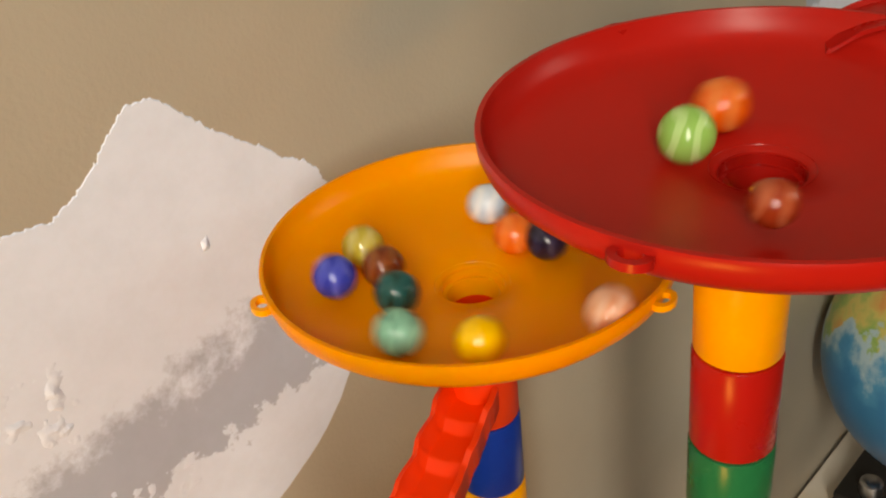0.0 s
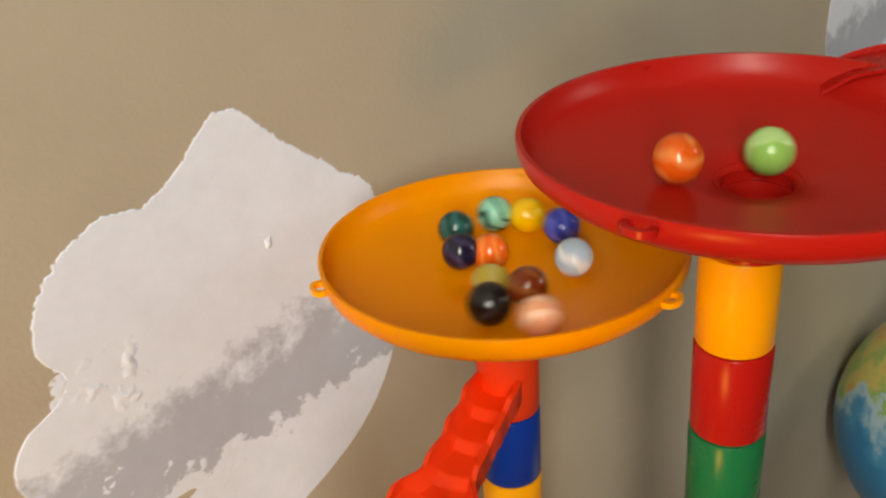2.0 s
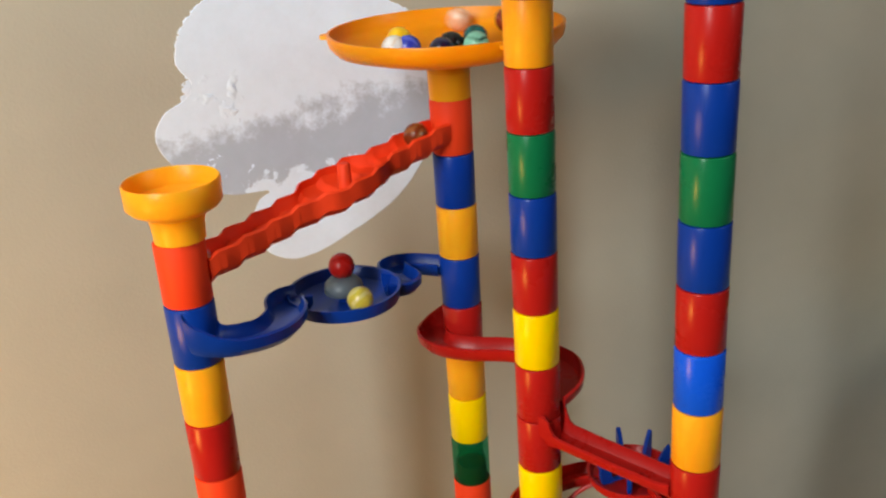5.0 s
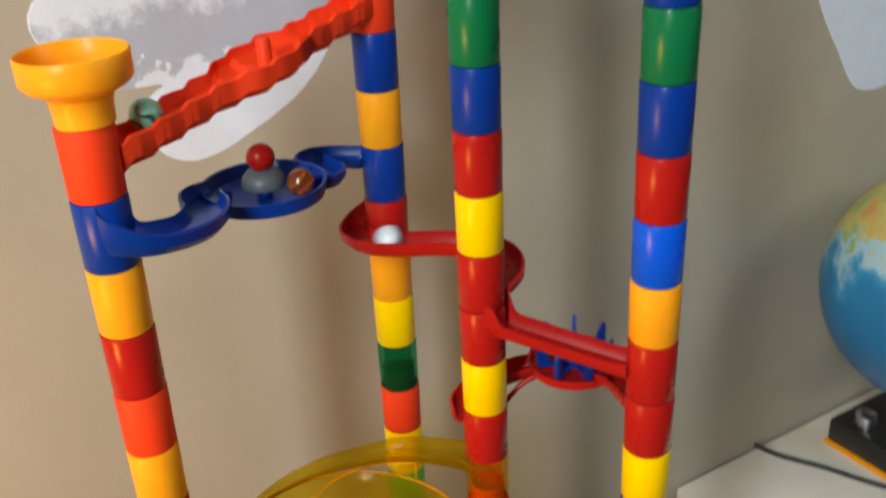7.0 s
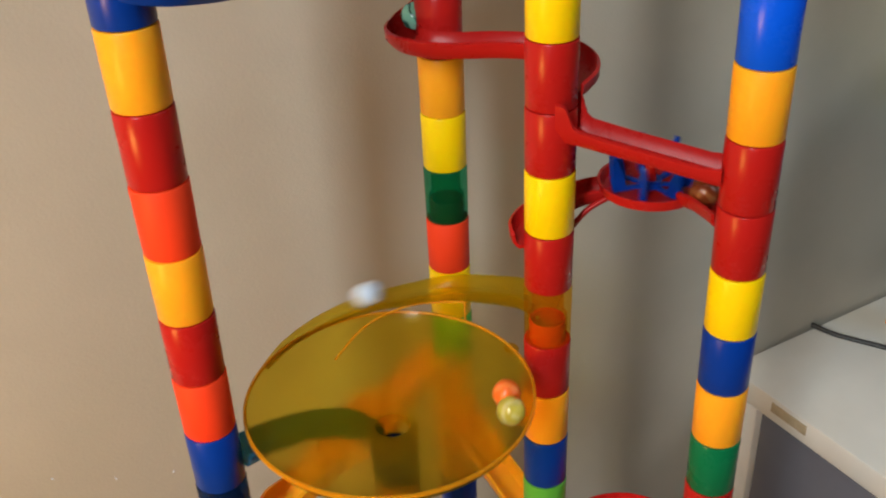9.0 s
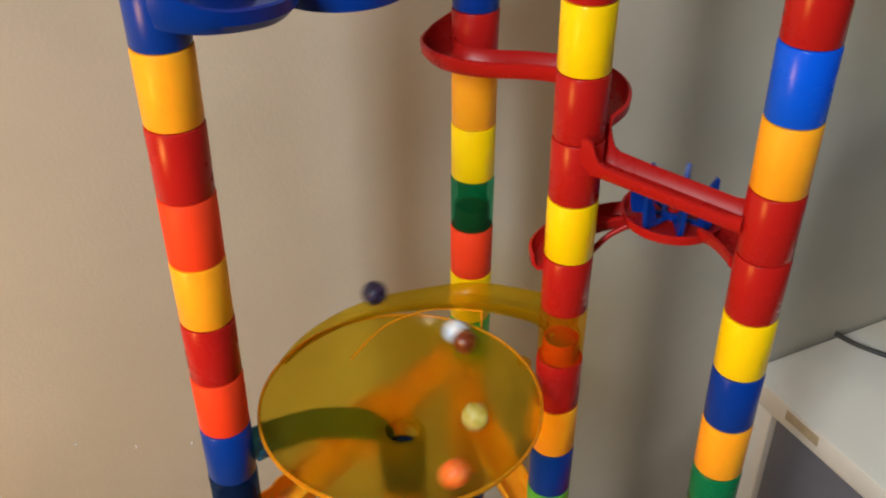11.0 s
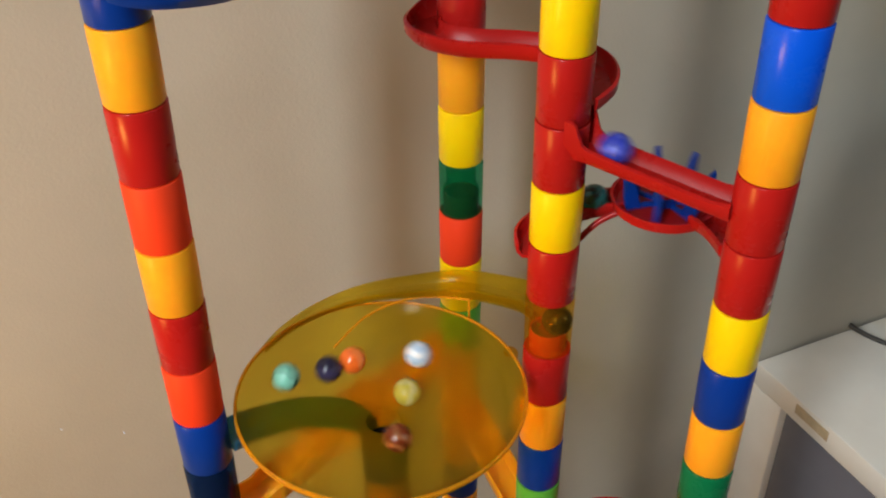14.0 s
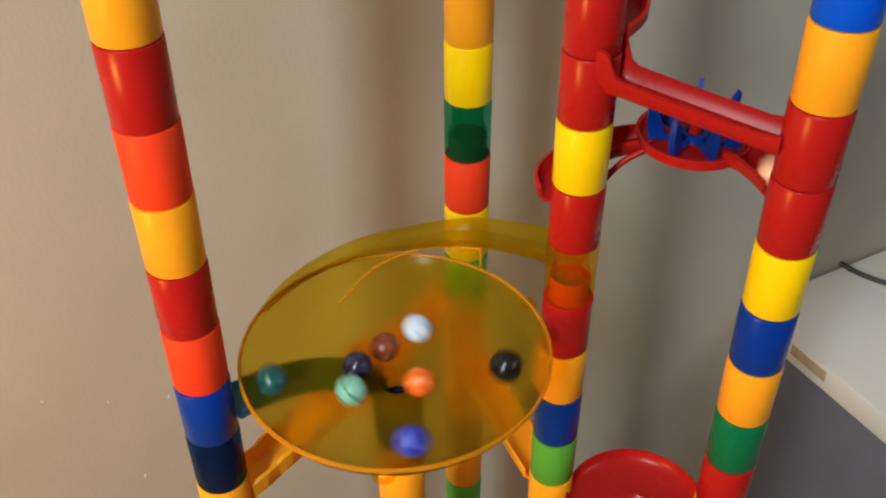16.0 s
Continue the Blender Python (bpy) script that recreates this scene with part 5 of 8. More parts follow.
        (9.3, -0.0433, 0.1370, 0.4608), (9.4, -0.0095, 0.1134, 0.4608), (9.5, 0.0317, 0.1128, 0.4608), (9.6, 0.0661, 0.1356, 0.4608), (9.7, 0.0817, 0.1737, 0.4608),
        (9.8, 0.0731, 0.2141, 0.4608), (9.9, 0.0434, 0.2426, 0.4608), (10, 0.0027, 0.2494, 0.4608), (10.1, -0.0347, 0.2321, 0.4608), (10.2, -0.0560, 0.1968, 0.4608),
        (10.3, -0.0536, 0.1556, 0.4608), (10.4, -0.0285, 0.1229, 0.4608), (10.5, 0.0106, 0.1100, 0.4608), (10.6, 0.0503, 0.1214, 0.4608), (10.7, 0.0766, 0.1531, 0.4608),
        (10.8, 0.0806, 0.1941, 0.4608), (10.9, 0.0607, 0.2302, 0.4608), (11, 0.0240, 0.2490, 0.4608), (11.1, -0.0169, 0.2438, 0.4608), (11.2, -0.0478, 0.2164, 0.4608),
        (11.3, -0.0579, 0.1765, 0.4608), (11.4, -0.0470, 0.1540, 0.4586), (11.5, -0.0184, 0.1373, 0.4551), (11.6, 0.0168, 0.1411, 0.4524), (11.7, 0.0480, 0.1590, 0.4529),
        (11.8, 0.0617, 0.1938, 0.4548), (11.9, 0.0561, 0.2240, 0.4580), (12, 0.0375, 0.2430, 0.4596), (12.1, 0.0058, 0.2479, 0.4598), (12.2, -0.0260, 0.2365, 0.4597),
        (12.3, -0.0491, 0.2107, 0.4599), (12.4, -0.0564, 0.1808, 0.4599), (12.5, -0.0473, 0.1537, 0.4587), (12.6, -0.0259, 0.1370, 0.4565), (12.7, 0.0044, 0.1352, 0.4535),
        (12.8, 0.0338, 0.1498, 0.4520), (12.9, 0.0536, 0.1712, 0.4530), (13, 0.0526, 0.2022, 0.4537), (13.1, 0.0310, 0.2246, 0.4541), (13.2, 0.0040, 0.2320, 0.4551),
        (13.3, -0.0215, 0.2227, 0.4556), (13.4, -0.0347, 0.1994, 0.4545), (13.5, -0.0291, 0.1718, 0.4529), (13.6, -0.0050, 0.1531, 0.4511), (13.7, 0.0273, 0.1574, 0.4502),
        (13.8, 0.0456, 0.1845, 0.4514), (13.9, 0.0418, 0.2101, 0.4530), (14, 0.0178, 0.2235, 0.4532), (14.1, -0.0076, 0.2171, 0.4529), (14.2, -0.0225, 0.1937, 0.4520),
        (14.3, -0.0163, 0.1652, 0.4511), (14.4, 0.0093, 0.1513, 0.4505), (14.5, 0.0345, 0.1651, 0.4501), (14.6, 0.0394, 0.1957, 0.4510), (14.7, 0.0193, 0.2171, 0.4522),
        (14.8, -0.0072, 0.2147, 0.4525), (14.9, -0.0207, 0.1932, 0.4517), (15, -0.0099, 0.1683, 0.4497), (15.1, 0.0184, 0.1618, 0.4485), (15.2, 0.0405, 0.1791, 0.4504),
        (15.3, 0.0346, 0.2037, 0.4512), (15.4, 0.0087, 0.2131, 0.4513), (15.5, -0.0133, 0.2014, 0.4513), (15.6, -0.0142, 0.1770, 0.4500), (15.7, 0.0065, 0.1618, 0.4485),
        (15.8, 0.0332, 0.1691, 0.4495), (15.9, 0.0340, 0.1960, 0.4502), (16, 0.0147, 0.2089, 0.4505),
    ]))
    walk(MARBLES["amber_brown"], rolling([
        (0, -0.0139, 0.3053, 0.8307), (0.1, 0.0001, 0.2847, 0.8304), (0.2, 0.0223, 0.2861, 0.8289), (0.3, 0.0420, 0.2942, 0.8304), (0.4, 0.0462, 0.3056, 0.8306),
        (0.5, 0.0349, 0.3202, 0.8299), (0.6, 0.0168, 0.3236, 0.8291), (0.7, -0.0000, 0.3196, 0.8299), (0.8, -0.0089, 0.3068, 0.8304), (0.9, -0.0061, 0.2934, 0.8303),
        (1, 0.0069, 0.2847, 0.8296), (1.1, 0.0240, 0.2871, 0.8288), (1.2, 0.0370, 0.2966, 0.8294), (1.3, 0.0380, 0.3123, 0.8296), (1.4, 0.0303, 0.3233, 0.8298),
        (1.5, 0.0165, 0.3256, 0.8295), (1.6, 0.0060, 0.3186, 0.8289), (1.7, 0.0004, 0.3037, 0.8287), (1.8, 0.0039, 0.2883, 0.8294), (1.9, 0.0157, 0.2836, 0.8293),
        (2, 0.0258, 0.2855, 0.8293), (2.1, 0.0340, 0.3002, 0.8286), (2.2, 0.0294, 0.3125, 0.8276), (2.3, 0.0178, 0.3200, 0.8284), (2.4, 0.0078, 0.3190, 0.8288),
        (2.5, 0.0032, 0.3101, 0.8281), (2.6, 0.0060, 0.2915, 0.8286), (2.7, 0.0158, 0.2865, 0.8287), (2.8, 0.0271, 0.2885, 0.8289), (2.9, 0.0350, 0.2972, 0.8290),
        (3, 0.0311, 0.3149, 0.8287), (3.1, 0.0209, 0.3189, 0.8280), (3.2, 0.0099, 0.2808, 0.8301), (3.3, 0.0080, 0.2803, 0.8303), (3.4, 0.0060, 0.2800, 0.8305),
        (3.5, 0.0039, 0.2798, 0.8305), (3.6, 0.0165, 0.2773, 0.8305), (3.7, 0.0284, 0.2808, 0.8303), (3.8, 0.0370, 0.2891, 0.8301), (3.9, 0.0406, 0.2999, 0.8299),
        (4, 0.0389, 0.3106, 0.8297), (4.1, 0.0307, 0.3269, 0.8304), (4.2, 0.0106, 0.3337, 0.8307), (4.3, -0.0027, 0.3268, 0.8307), (4.4, -0.0111, 0.3144, 0.8307),
        (4.5, -0.0126, 0.2994, 0.8307), (4.6, -0.0068, 0.2856, 0.8307), (4.7, 0.0175, 0.3040, 0.8125), (4.8, 0.0175, 0.3040, 0.7725), (4.85, 0.0149, 0.2986, 0.7812),
        (4.95, 0.0077, 0.2839, 0.7783), (5.05, 0.0006, 0.2692, 0.7754), (5.15, -0.0066, 0.2545, 0.7726), (5.25, -0.0137, 0.2397, 0.7697), (5.35, -0.0209, 0.2250, 0.7668),
        (5.45, -0.0280, 0.2103, 0.7640), (5.55, -0.0352, 0.1956, 0.7611), (5.65, -0.0423, 0.1809, 0.7583), (5.75, -0.0495, 0.1662, 0.7554), (5.85, -0.0566, 0.1515, 0.7525),
        (5.95, -0.0638, 0.1368, 0.7497), (6, -0.0674, 0.1294, 0.7482), (6.1, -0.0700, 0.1240, 0.7150), (6.2, -0.0670, 0.1125, 0.7137), (6.3, -0.0560, 0.1145, 0.7117),
        (6.4, -0.0385, 0.1360, 0.7052), (6.5, -0.0374, 0.1626, 0.7010), (6.6, -0.0520, 0.1900, 0.6972), (6.7, -0.0488, 0.2143, 0.6927), (6.8, -0.0224, 0.2062, 0.6923),
        (6.9, -0.0124, 0.2151, 0.6916), (7, -0.0087, 0.2271, 0.6906), (7.1, -0.0087, 0.2271, 0.6906), (7.2, -0.0087, 0.2271, 0.6906), (7.3, -0.0087, 0.2271, 0.6906),
        (7.4, -0.0088, 0.2318, 0.6903), (7.5, -0.0082, 0.2496, 0.6893), (7.6, -0.0205, 0.2780, 0.6863), (7.7, -0.0006, 0.2992, 0.6836), (7.75, 0.0175, 0.3040, 0.6802),
        (7.85, 0.0175, 0.3040, 0.6550), (7.9, 0.0175, 0.3040, 0.6392), (8, 0.0064, 0.2816, 0.6346), (8.1, 0.0467, 0.2831, 0.6329), (8.2, 0.0876, 0.2851, 0.6311),
        (8.3, 0.1011, 0.2504, 0.6266), (8.35, 0.0920, 0.2350, 0.6172), (8.45, 0.0920, 0.2350, 0.6102), (8.55, 0.1203, 0.2279, 0.6068), (8.65, 0.1486, 0.2207, 0.6033),
        (8.75, 0.1769, 0.2136, 0.5999), (8.8, 0.1910, 0.2100, 0.5982), (8.88, 0.1910, 0.2100, 0.5750), (9, 0.1717, 0.2462, 0.5620), (9.12, 0.1609, 0.2726, 0.5563),
        (9.22, 0.1479, 0.2898, 0.5542), (9.32, 0.1266, 0.2794, 0.5536), (9.42, 0.1066, 0.2688, 0.5496), (9.52, 0.0851, 0.2568, 0.5454), (9.62, 0.0759, 0.2358, 0.5405),
        (9.7, 0.0920, 0.2350, 0.5352), (9.8, 0.0970, 0.2350, 0.4902), (9.9, 0.0663, 0.2626, 0.4850), (10, 0.0246, 0.2688, 0.4799), (10.1, -0.0163, 0.2576, 0.4757),
        (10.2, -0.0478, 0.2300, 0.4712), (10.3, -0.0593, 0.1900, 0.4652), (10.4, -0.0068, 0.1161, 0.4592), (10.5, 0.0277, 0.1153, 0.4592), (10.6, 0.0579, 0.1318, 0.4592),
        (10.7, 0.0759, 0.1612, 0.4592), (10.8, 0.0767, 0.1957, 0.4592), (10.9, 0.0602, 0.2259, 0.4592), (11, 0.0308, 0.2439, 0.4592), (11.1, -0.0037, 0.2447, 0.4592),
        (11.2, -0.0339, 0.2282, 0.4592), (11.3, -0.0519, 0.1988, 0.4592), (11.4, -0.0533, 0.1697, 0.4591), (11.5, -0.0409, 0.1442, 0.4584), (11.6, -0.0167, 0.1315, 0.4562),
        (11.7, 0.0116, 0.1356, 0.4533), (11.8, 0.0408, 0.1549, 0.4522), (11.9, 0.0527, 0.1907, 0.4529), (12, 0.0427, 0.2246, 0.4556), (12.1, 0.0216, 0.2395, 0.4574),
        (12.2, -0.0014, 0.2340, 0.4560), (12.3, -0.0178, 0.2125, 0.4533), (12.4, -0.0184, 0.1773, 0.4508), (12.5, 0.0038, 0.1515, 0.4507), (12.6, 0.0322, 0.1524, 0.4515),
        (12.7, 0.0488, 0.1708, 0.4522), (12.8, 0.0442, 0.1957, 0.4518), (12.9, 0.0165, 0.2136, 0.4515), (13, -0.0147, 0.2106, 0.4527), (13.1, -0.0254, 0.1911, 0.4524),
        (13.2, -0.0097, 0.1696, 0.4495), (13.3, 0.0230, 0.1674, 0.4480), (13.4, 0.0426, 0.1861, 0.4510), (13.5, 0.0381, 0.2071, 0.4521), (13.6, 0.0189, 0.2190, 0.4525),
        (13.7, -0.0041, 0.2132, 0.4520), (13.8, -0.0122, 0.1865, 0.4497), (13.9, 0.0035, 0.1606, 0.4489), (14, 0.0297, 0.1586, 0.4503), (14.1, 0.0393, 0.1808, 0.4502),
        (14.2, 0.0216, 0.2028, 0.4496), (14.3, -0.0049, 0.2030, 0.4504), (14.4, -0.0161, 0.1832, 0.4504), (14.5, -0.0034, 0.1664, 0.4488), (14.6, 0.0256, 0.1694, 0.4481),
        (14.7, 0.0353, 0.1972, 0.4505), (14.8, 0.0229, 0.2126, 0.4515), (14.9, 0.0006, 0.2109, 0.4513), (15, -0.0103, 0.1908, 0.4497), (15.1, 0.0031, 0.1670, 0.4478),
        (15.2, 0.0319, 0.1693, 0.4492), (15.3, 0.0388, 0.1848, 0.4502), (15.4, 0.0209, 0.1991, 0.4489), (15.5, 0.0000, 0.1886, 0.4476), (15.6, 0.0010, 0.1686, 0.4478),
        (15.7, 0.0226, 0.1641, 0.4485), (15.8, 0.0302, 0.1864, 0.4485), (15.9, 0.0170, 0.2011, 0.4490), (16, 0.0013, 0.1924, 0.4479),
    ]))
    walk(MARBLES["mint"], rolling([
        (0, -0.0095, 0.2608, 0.8330), (0.1, 0.0169, 0.2500, 0.8338), (0.2, 0.0433, 0.2542, 0.8343), (0.3, 0.0634, 0.2650, 0.8354), (0.4, 0.0757, 0.2916, 0.8352),
        (0.5, 0.0739, 0.3205, 0.8350), (0.6, 0.0589, 0.3448, 0.8348), (0.7, 0.0344, 0.3588, 0.8347), (0.8, 0.0065, 0.3596, 0.8345), (0.9, -0.0125, 0.3518, 0.8344),
        (1, -0.0238, 0.3421, 0.8344), (1.1, -0.0289, 0.3265, 0.8332), (1.2, -0.0225, 0.3011, 0.8312), (1.3, -0.0077, 0.2791, 0.8310), (1.4, 0.0127, 0.2736, 0.8307),
        (1.5, 0.0351, 0.2734, 0.8310), (1.6, 0.0532, 0.2886, 0.8312), (1.7, 0.0582, 0.3080, 0.8313), (1.8, 0.0529, 0.3283, 0.8314), (1.9, 0.0376, 0.3441, 0.8315),
        (2, 0.0169, 0.3492, 0.8315), (2.1, -0.0026, 0.3432, 0.8315), (2.2, -0.0166, 0.3229, 0.8312), (2.3, -0.0231, 0.3053, 0.8313), (2.4, -0.0174, 0.2908, 0.8311),
        (2.5, -0.0014, 0.2771, 0.8308), (2.6, 0.0223, 0.2697, 0.8309), (2.7, 0.0414, 0.2781, 0.8310), (2.8, 0.0497, 0.2942, 0.8309), (2.9, 0.0483, 0.3104, 0.8307),
        (3, 0.0392, 0.3335, 0.8310), (3.1, 0.0217, 0.3380, 0.8309), (3.2, 0.0028, 0.3274, 0.8305), (3.3, -0.0062, 0.3196, 0.8306), (3.4, -0.0113, 0.3084, 0.8306),
        (3.5, -0.0112, 0.2959, 0.8306), (3.6, 0.0023, 0.2795, 0.8306), (3.7, 0.0227, 0.2766, 0.8305), (3.8, 0.0390, 0.2879, 0.8305), (3.9, 0.0433, 0.3065, 0.8303),
        (4, 0.0342, 0.3226, 0.8302), (4.1, 0.0194, 0.3271, 0.8298), (4.2, 0.0060, 0.3220, 0.8295), (4.3, -0.0012, 0.3143, 0.8295), (4.4, -0.0039, 0.3042, 0.8295),
        (4.5, -0.0013, 0.2940, 0.8295), (4.6, 0.0057, 0.2862, 0.8295), (4.7, 0.0157, 0.2827, 0.8295), (4.8, 0.0260, 0.2844, 0.8295), (4.9, 0.0343, 0.2909, 0.8295),
        (5, 0.0386, 0.3005, 0.8295), (5.1, 0.0377, 0.3110, 0.8295), (5.2, 0.0319, 0.3198, 0.8295), (5.3, 0.0226, 0.3247, 0.8295), (5.4, 0.0121, 0.3247, 0.8295),
        (5.5, 0.0029, 0.3196, 0.8295), (5.6, -0.0028, 0.3108, 0.8295), (5.7, -0.0035, 0.3003, 0.8295), (5.8, 0.0008, 0.2907, 0.8295), (5.9, 0.0092, 0.2843, 0.8295),
        (6, 0.0175, 0.3040, 0.8125), (6.1, 0.0175, 0.3040, 0.7725), (6.15, 0.0149, 0.2986, 0.7812), (6.25, 0.0030, 0.2741, 0.7764), (6.3, -0.0030, 0.2618, 0.7740),
        (6.35, -0.0084, 0.2508, 0.7719), (6.4, -0.0137, 0.2397, 0.7697), (6.45, -0.0191, 0.2287, 0.7676), (6.5, -0.0245, 0.2177, 0.7654), (6.55, -0.0271, 0.2122, 0.7643),
        (6.6, -0.0298, 0.2066, 0.7633), (6.65, -0.0298, 0.2066, 0.7633), (6.7, -0.0298, 0.2066, 0.7633), (6.75, -0.0325, 0.2011, 0.7622), (6.8, -0.0352, 0.1956, 0.7611),
        (6.85, -0.0397, 0.1864, 0.7593), (6.9, -0.0441, 0.1772, 0.7575), (6.95, -0.0495, 0.1662, 0.7554), (7, -0.0549, 0.1551, 0.7533), (7.05, -0.0611, 0.1423, 0.7508),
        (7.1, -0.0674, 0.1294, 0.7482), (7.2, -0.0700, 0.1240, 0.7150), (7.25, -0.0670, 0.1125, 0.7137), (7.35, -0.0609, 0.1132, 0.7127), (7.4, -0.0580, 0.1138, 0.7121),
        (7.45, -0.0509, 0.1173, 0.7102), (7.5, -0.0450, 0.1225, 0.7082), (7.55, -0.0361, 0.1536, 0.7022), (7.6, -0.0476, 0.1841, 0.6982), (7.65, -0.0476, 0.1841, 0.6982),
        (7.7, -0.0476, 0.1841, 0.6982), (7.75, -0.0541, 0.1938, 0.6967), (7.8, -0.0550, 0.2050, 0.6952), (7.85, -0.0501, 0.2134, 0.6937), (7.95, -0.0332, 0.2064, 0.6922),
        (8.05, -0.0153, 0.2111, 0.6919), (8.15, -0.0087, 0.2292, 0.6905), (8.25, -0.0106, 0.2479, 0.6898), (8.35, -0.0045, 0.2637, 0.6871), (8.45, -0.0193, 0.2766, 0.6864),
        (8.55, -0.0199, 0.2938, 0.6847), (8.65, -0.0012, 0.2991, 0.6837), (8.75, 0.0175, 0.3040, 0.6802), (8.85, 0.0175, 0.3040, 0.6550), (8.9, 0.0175, 0.3040, 0.6392),
        (9, 0.0033, 0.3039, 0.6366), (9.1, 0.0120, 0.2790, 0.6342), (9.2, 0.0274, 0.2787, 0.6333), (9.3, 0.0677, 0.2868, 0.6321), (9.4, 0.1013, 0.2702, 0.6291),
        (9.5, 0.0920, 0.2350, 0.6172), (9.6, 0.0920, 0.2350, 0.6102), (9.7, 0.1167, 0.2288, 0.6072), (9.8, 0.1415, 0.2225, 0.6042), (9.9, 0.1663, 0.2162, 0.6012),
        (10, 0.1910, 0.2100, 0.5982), (10.1, 0.1910, 0.2100, 0.5750), (10.2, 0.1910, 0.2100, 0.5672), (10.3, 0.1811, 0.2290, 0.5642), (10.4, 0.1707, 0.2478, 0.5618),
        (10.5, 0.1607, 0.2663, 0.5577), (10.6, 0.1570, 0.2862, 0.5539), (10.7, 0.1364, 0.2877, 0.5543), (10.8, 0.1223, 0.2723, 0.5523), (10.9, 0.1019, 0.2670, 0.5487),
        (11, 0.0838, 0.2557, 0.5452), (11.1, 0.0754, 0.2373, 0.5407), (11.2, 0.0920, 0.2350, 0.5352), (11.3, 0.0970, 0.2350, 0.4902), (11.4, 0.0647, 0.2631, 0.4848),
        (11.5, 0.0405, 0.2683, 0.4817), (11.6, 0.0047, 0.2649, 0.4779), (11.7, -0.0393, 0.2410, 0.4727), (11.75, -0.0567, 0.2109, 0.4686), (11.8, -0.0557, 0.1977, 0.4608),
        (11.9, -0.0517, 0.1511, 0.4608), (12, -0.0183, 0.1261, 0.4578), (12.1, 0.0243, 0.1236, 0.4566), (12.2, 0.0587, 0.1447, 0.4569), (12.3, 0.0752, 0.1797, 0.4582),
        (12.4, 0.0689, 0.2157, 0.4594), (12.5, 0.0407, 0.2425, 0.4601), (12.6, -0.0024, 0.2485, 0.4608), (12.7, -0.0367, 0.2302, 0.4608), (12.8, -0.0561, 0.1962, 0.4608),
        (12.9, -0.0552, 0.1604, 0.4608), (13, -0.0372, 0.1345, 0.4593), (13.1, -0.0060, 0.1228, 0.4573), (13.2, 0.0267, 0.1307, 0.4548), (13.3, 0.0508, 0.1538, 0.4538),
        (13.4, 0.0621, 0.1860, 0.4545), (13.5, 0.0541, 0.2181, 0.4563), (13.6, 0.0280, 0.2450, 0.4593), (13.7, -0.0014, 0.2487, 0.4608), (13.8, -0.0284, 0.2354, 0.4600),
        (13.9, -0.0440, 0.2101, 0.4583), (14, -0.0458, 0.1770, 0.4567), (14.1, -0.0293, 0.1514, 0.4544), (14.2, -0.0012, 0.1329, 0.4542), (14.3, 0.0317, 0.1377, 0.4538),
        (14.4, 0.0511, 0.1633, 0.4530), (14.5, 0.0551, 0.1954, 0.4536), (14.6, 0.0352, 0.2270, 0.4551), (14.7, 0.0067, 0.2425, 0.4581), (14.8, -0.0216, 0.2368, 0.4590),
        (14.9, -0.0411, 0.2198, 0.4591), (15, -0.0458, 0.1955, 0.4572), (15.1, -0.0328, 0.1681, 0.4537), (15.2, -0.0015, 0.1530, 0.4508), (15.3, 0.0347, 0.1612, 0.4506),
        (15.4, 0.0524, 0.1875, 0.4527), (15.5, 0.0482, 0.2151, 0.4545), (15.6, 0.0275, 0.2296, 0.4549), (15.7, 0.0015, 0.2262, 0.4539), (15.8, -0.0190, 0.2049, 0.4525),
        (15.9, -0.0221, 0.1744, 0.4516), (16, -0.0040, 0.1545, 0.4508),
    ]))
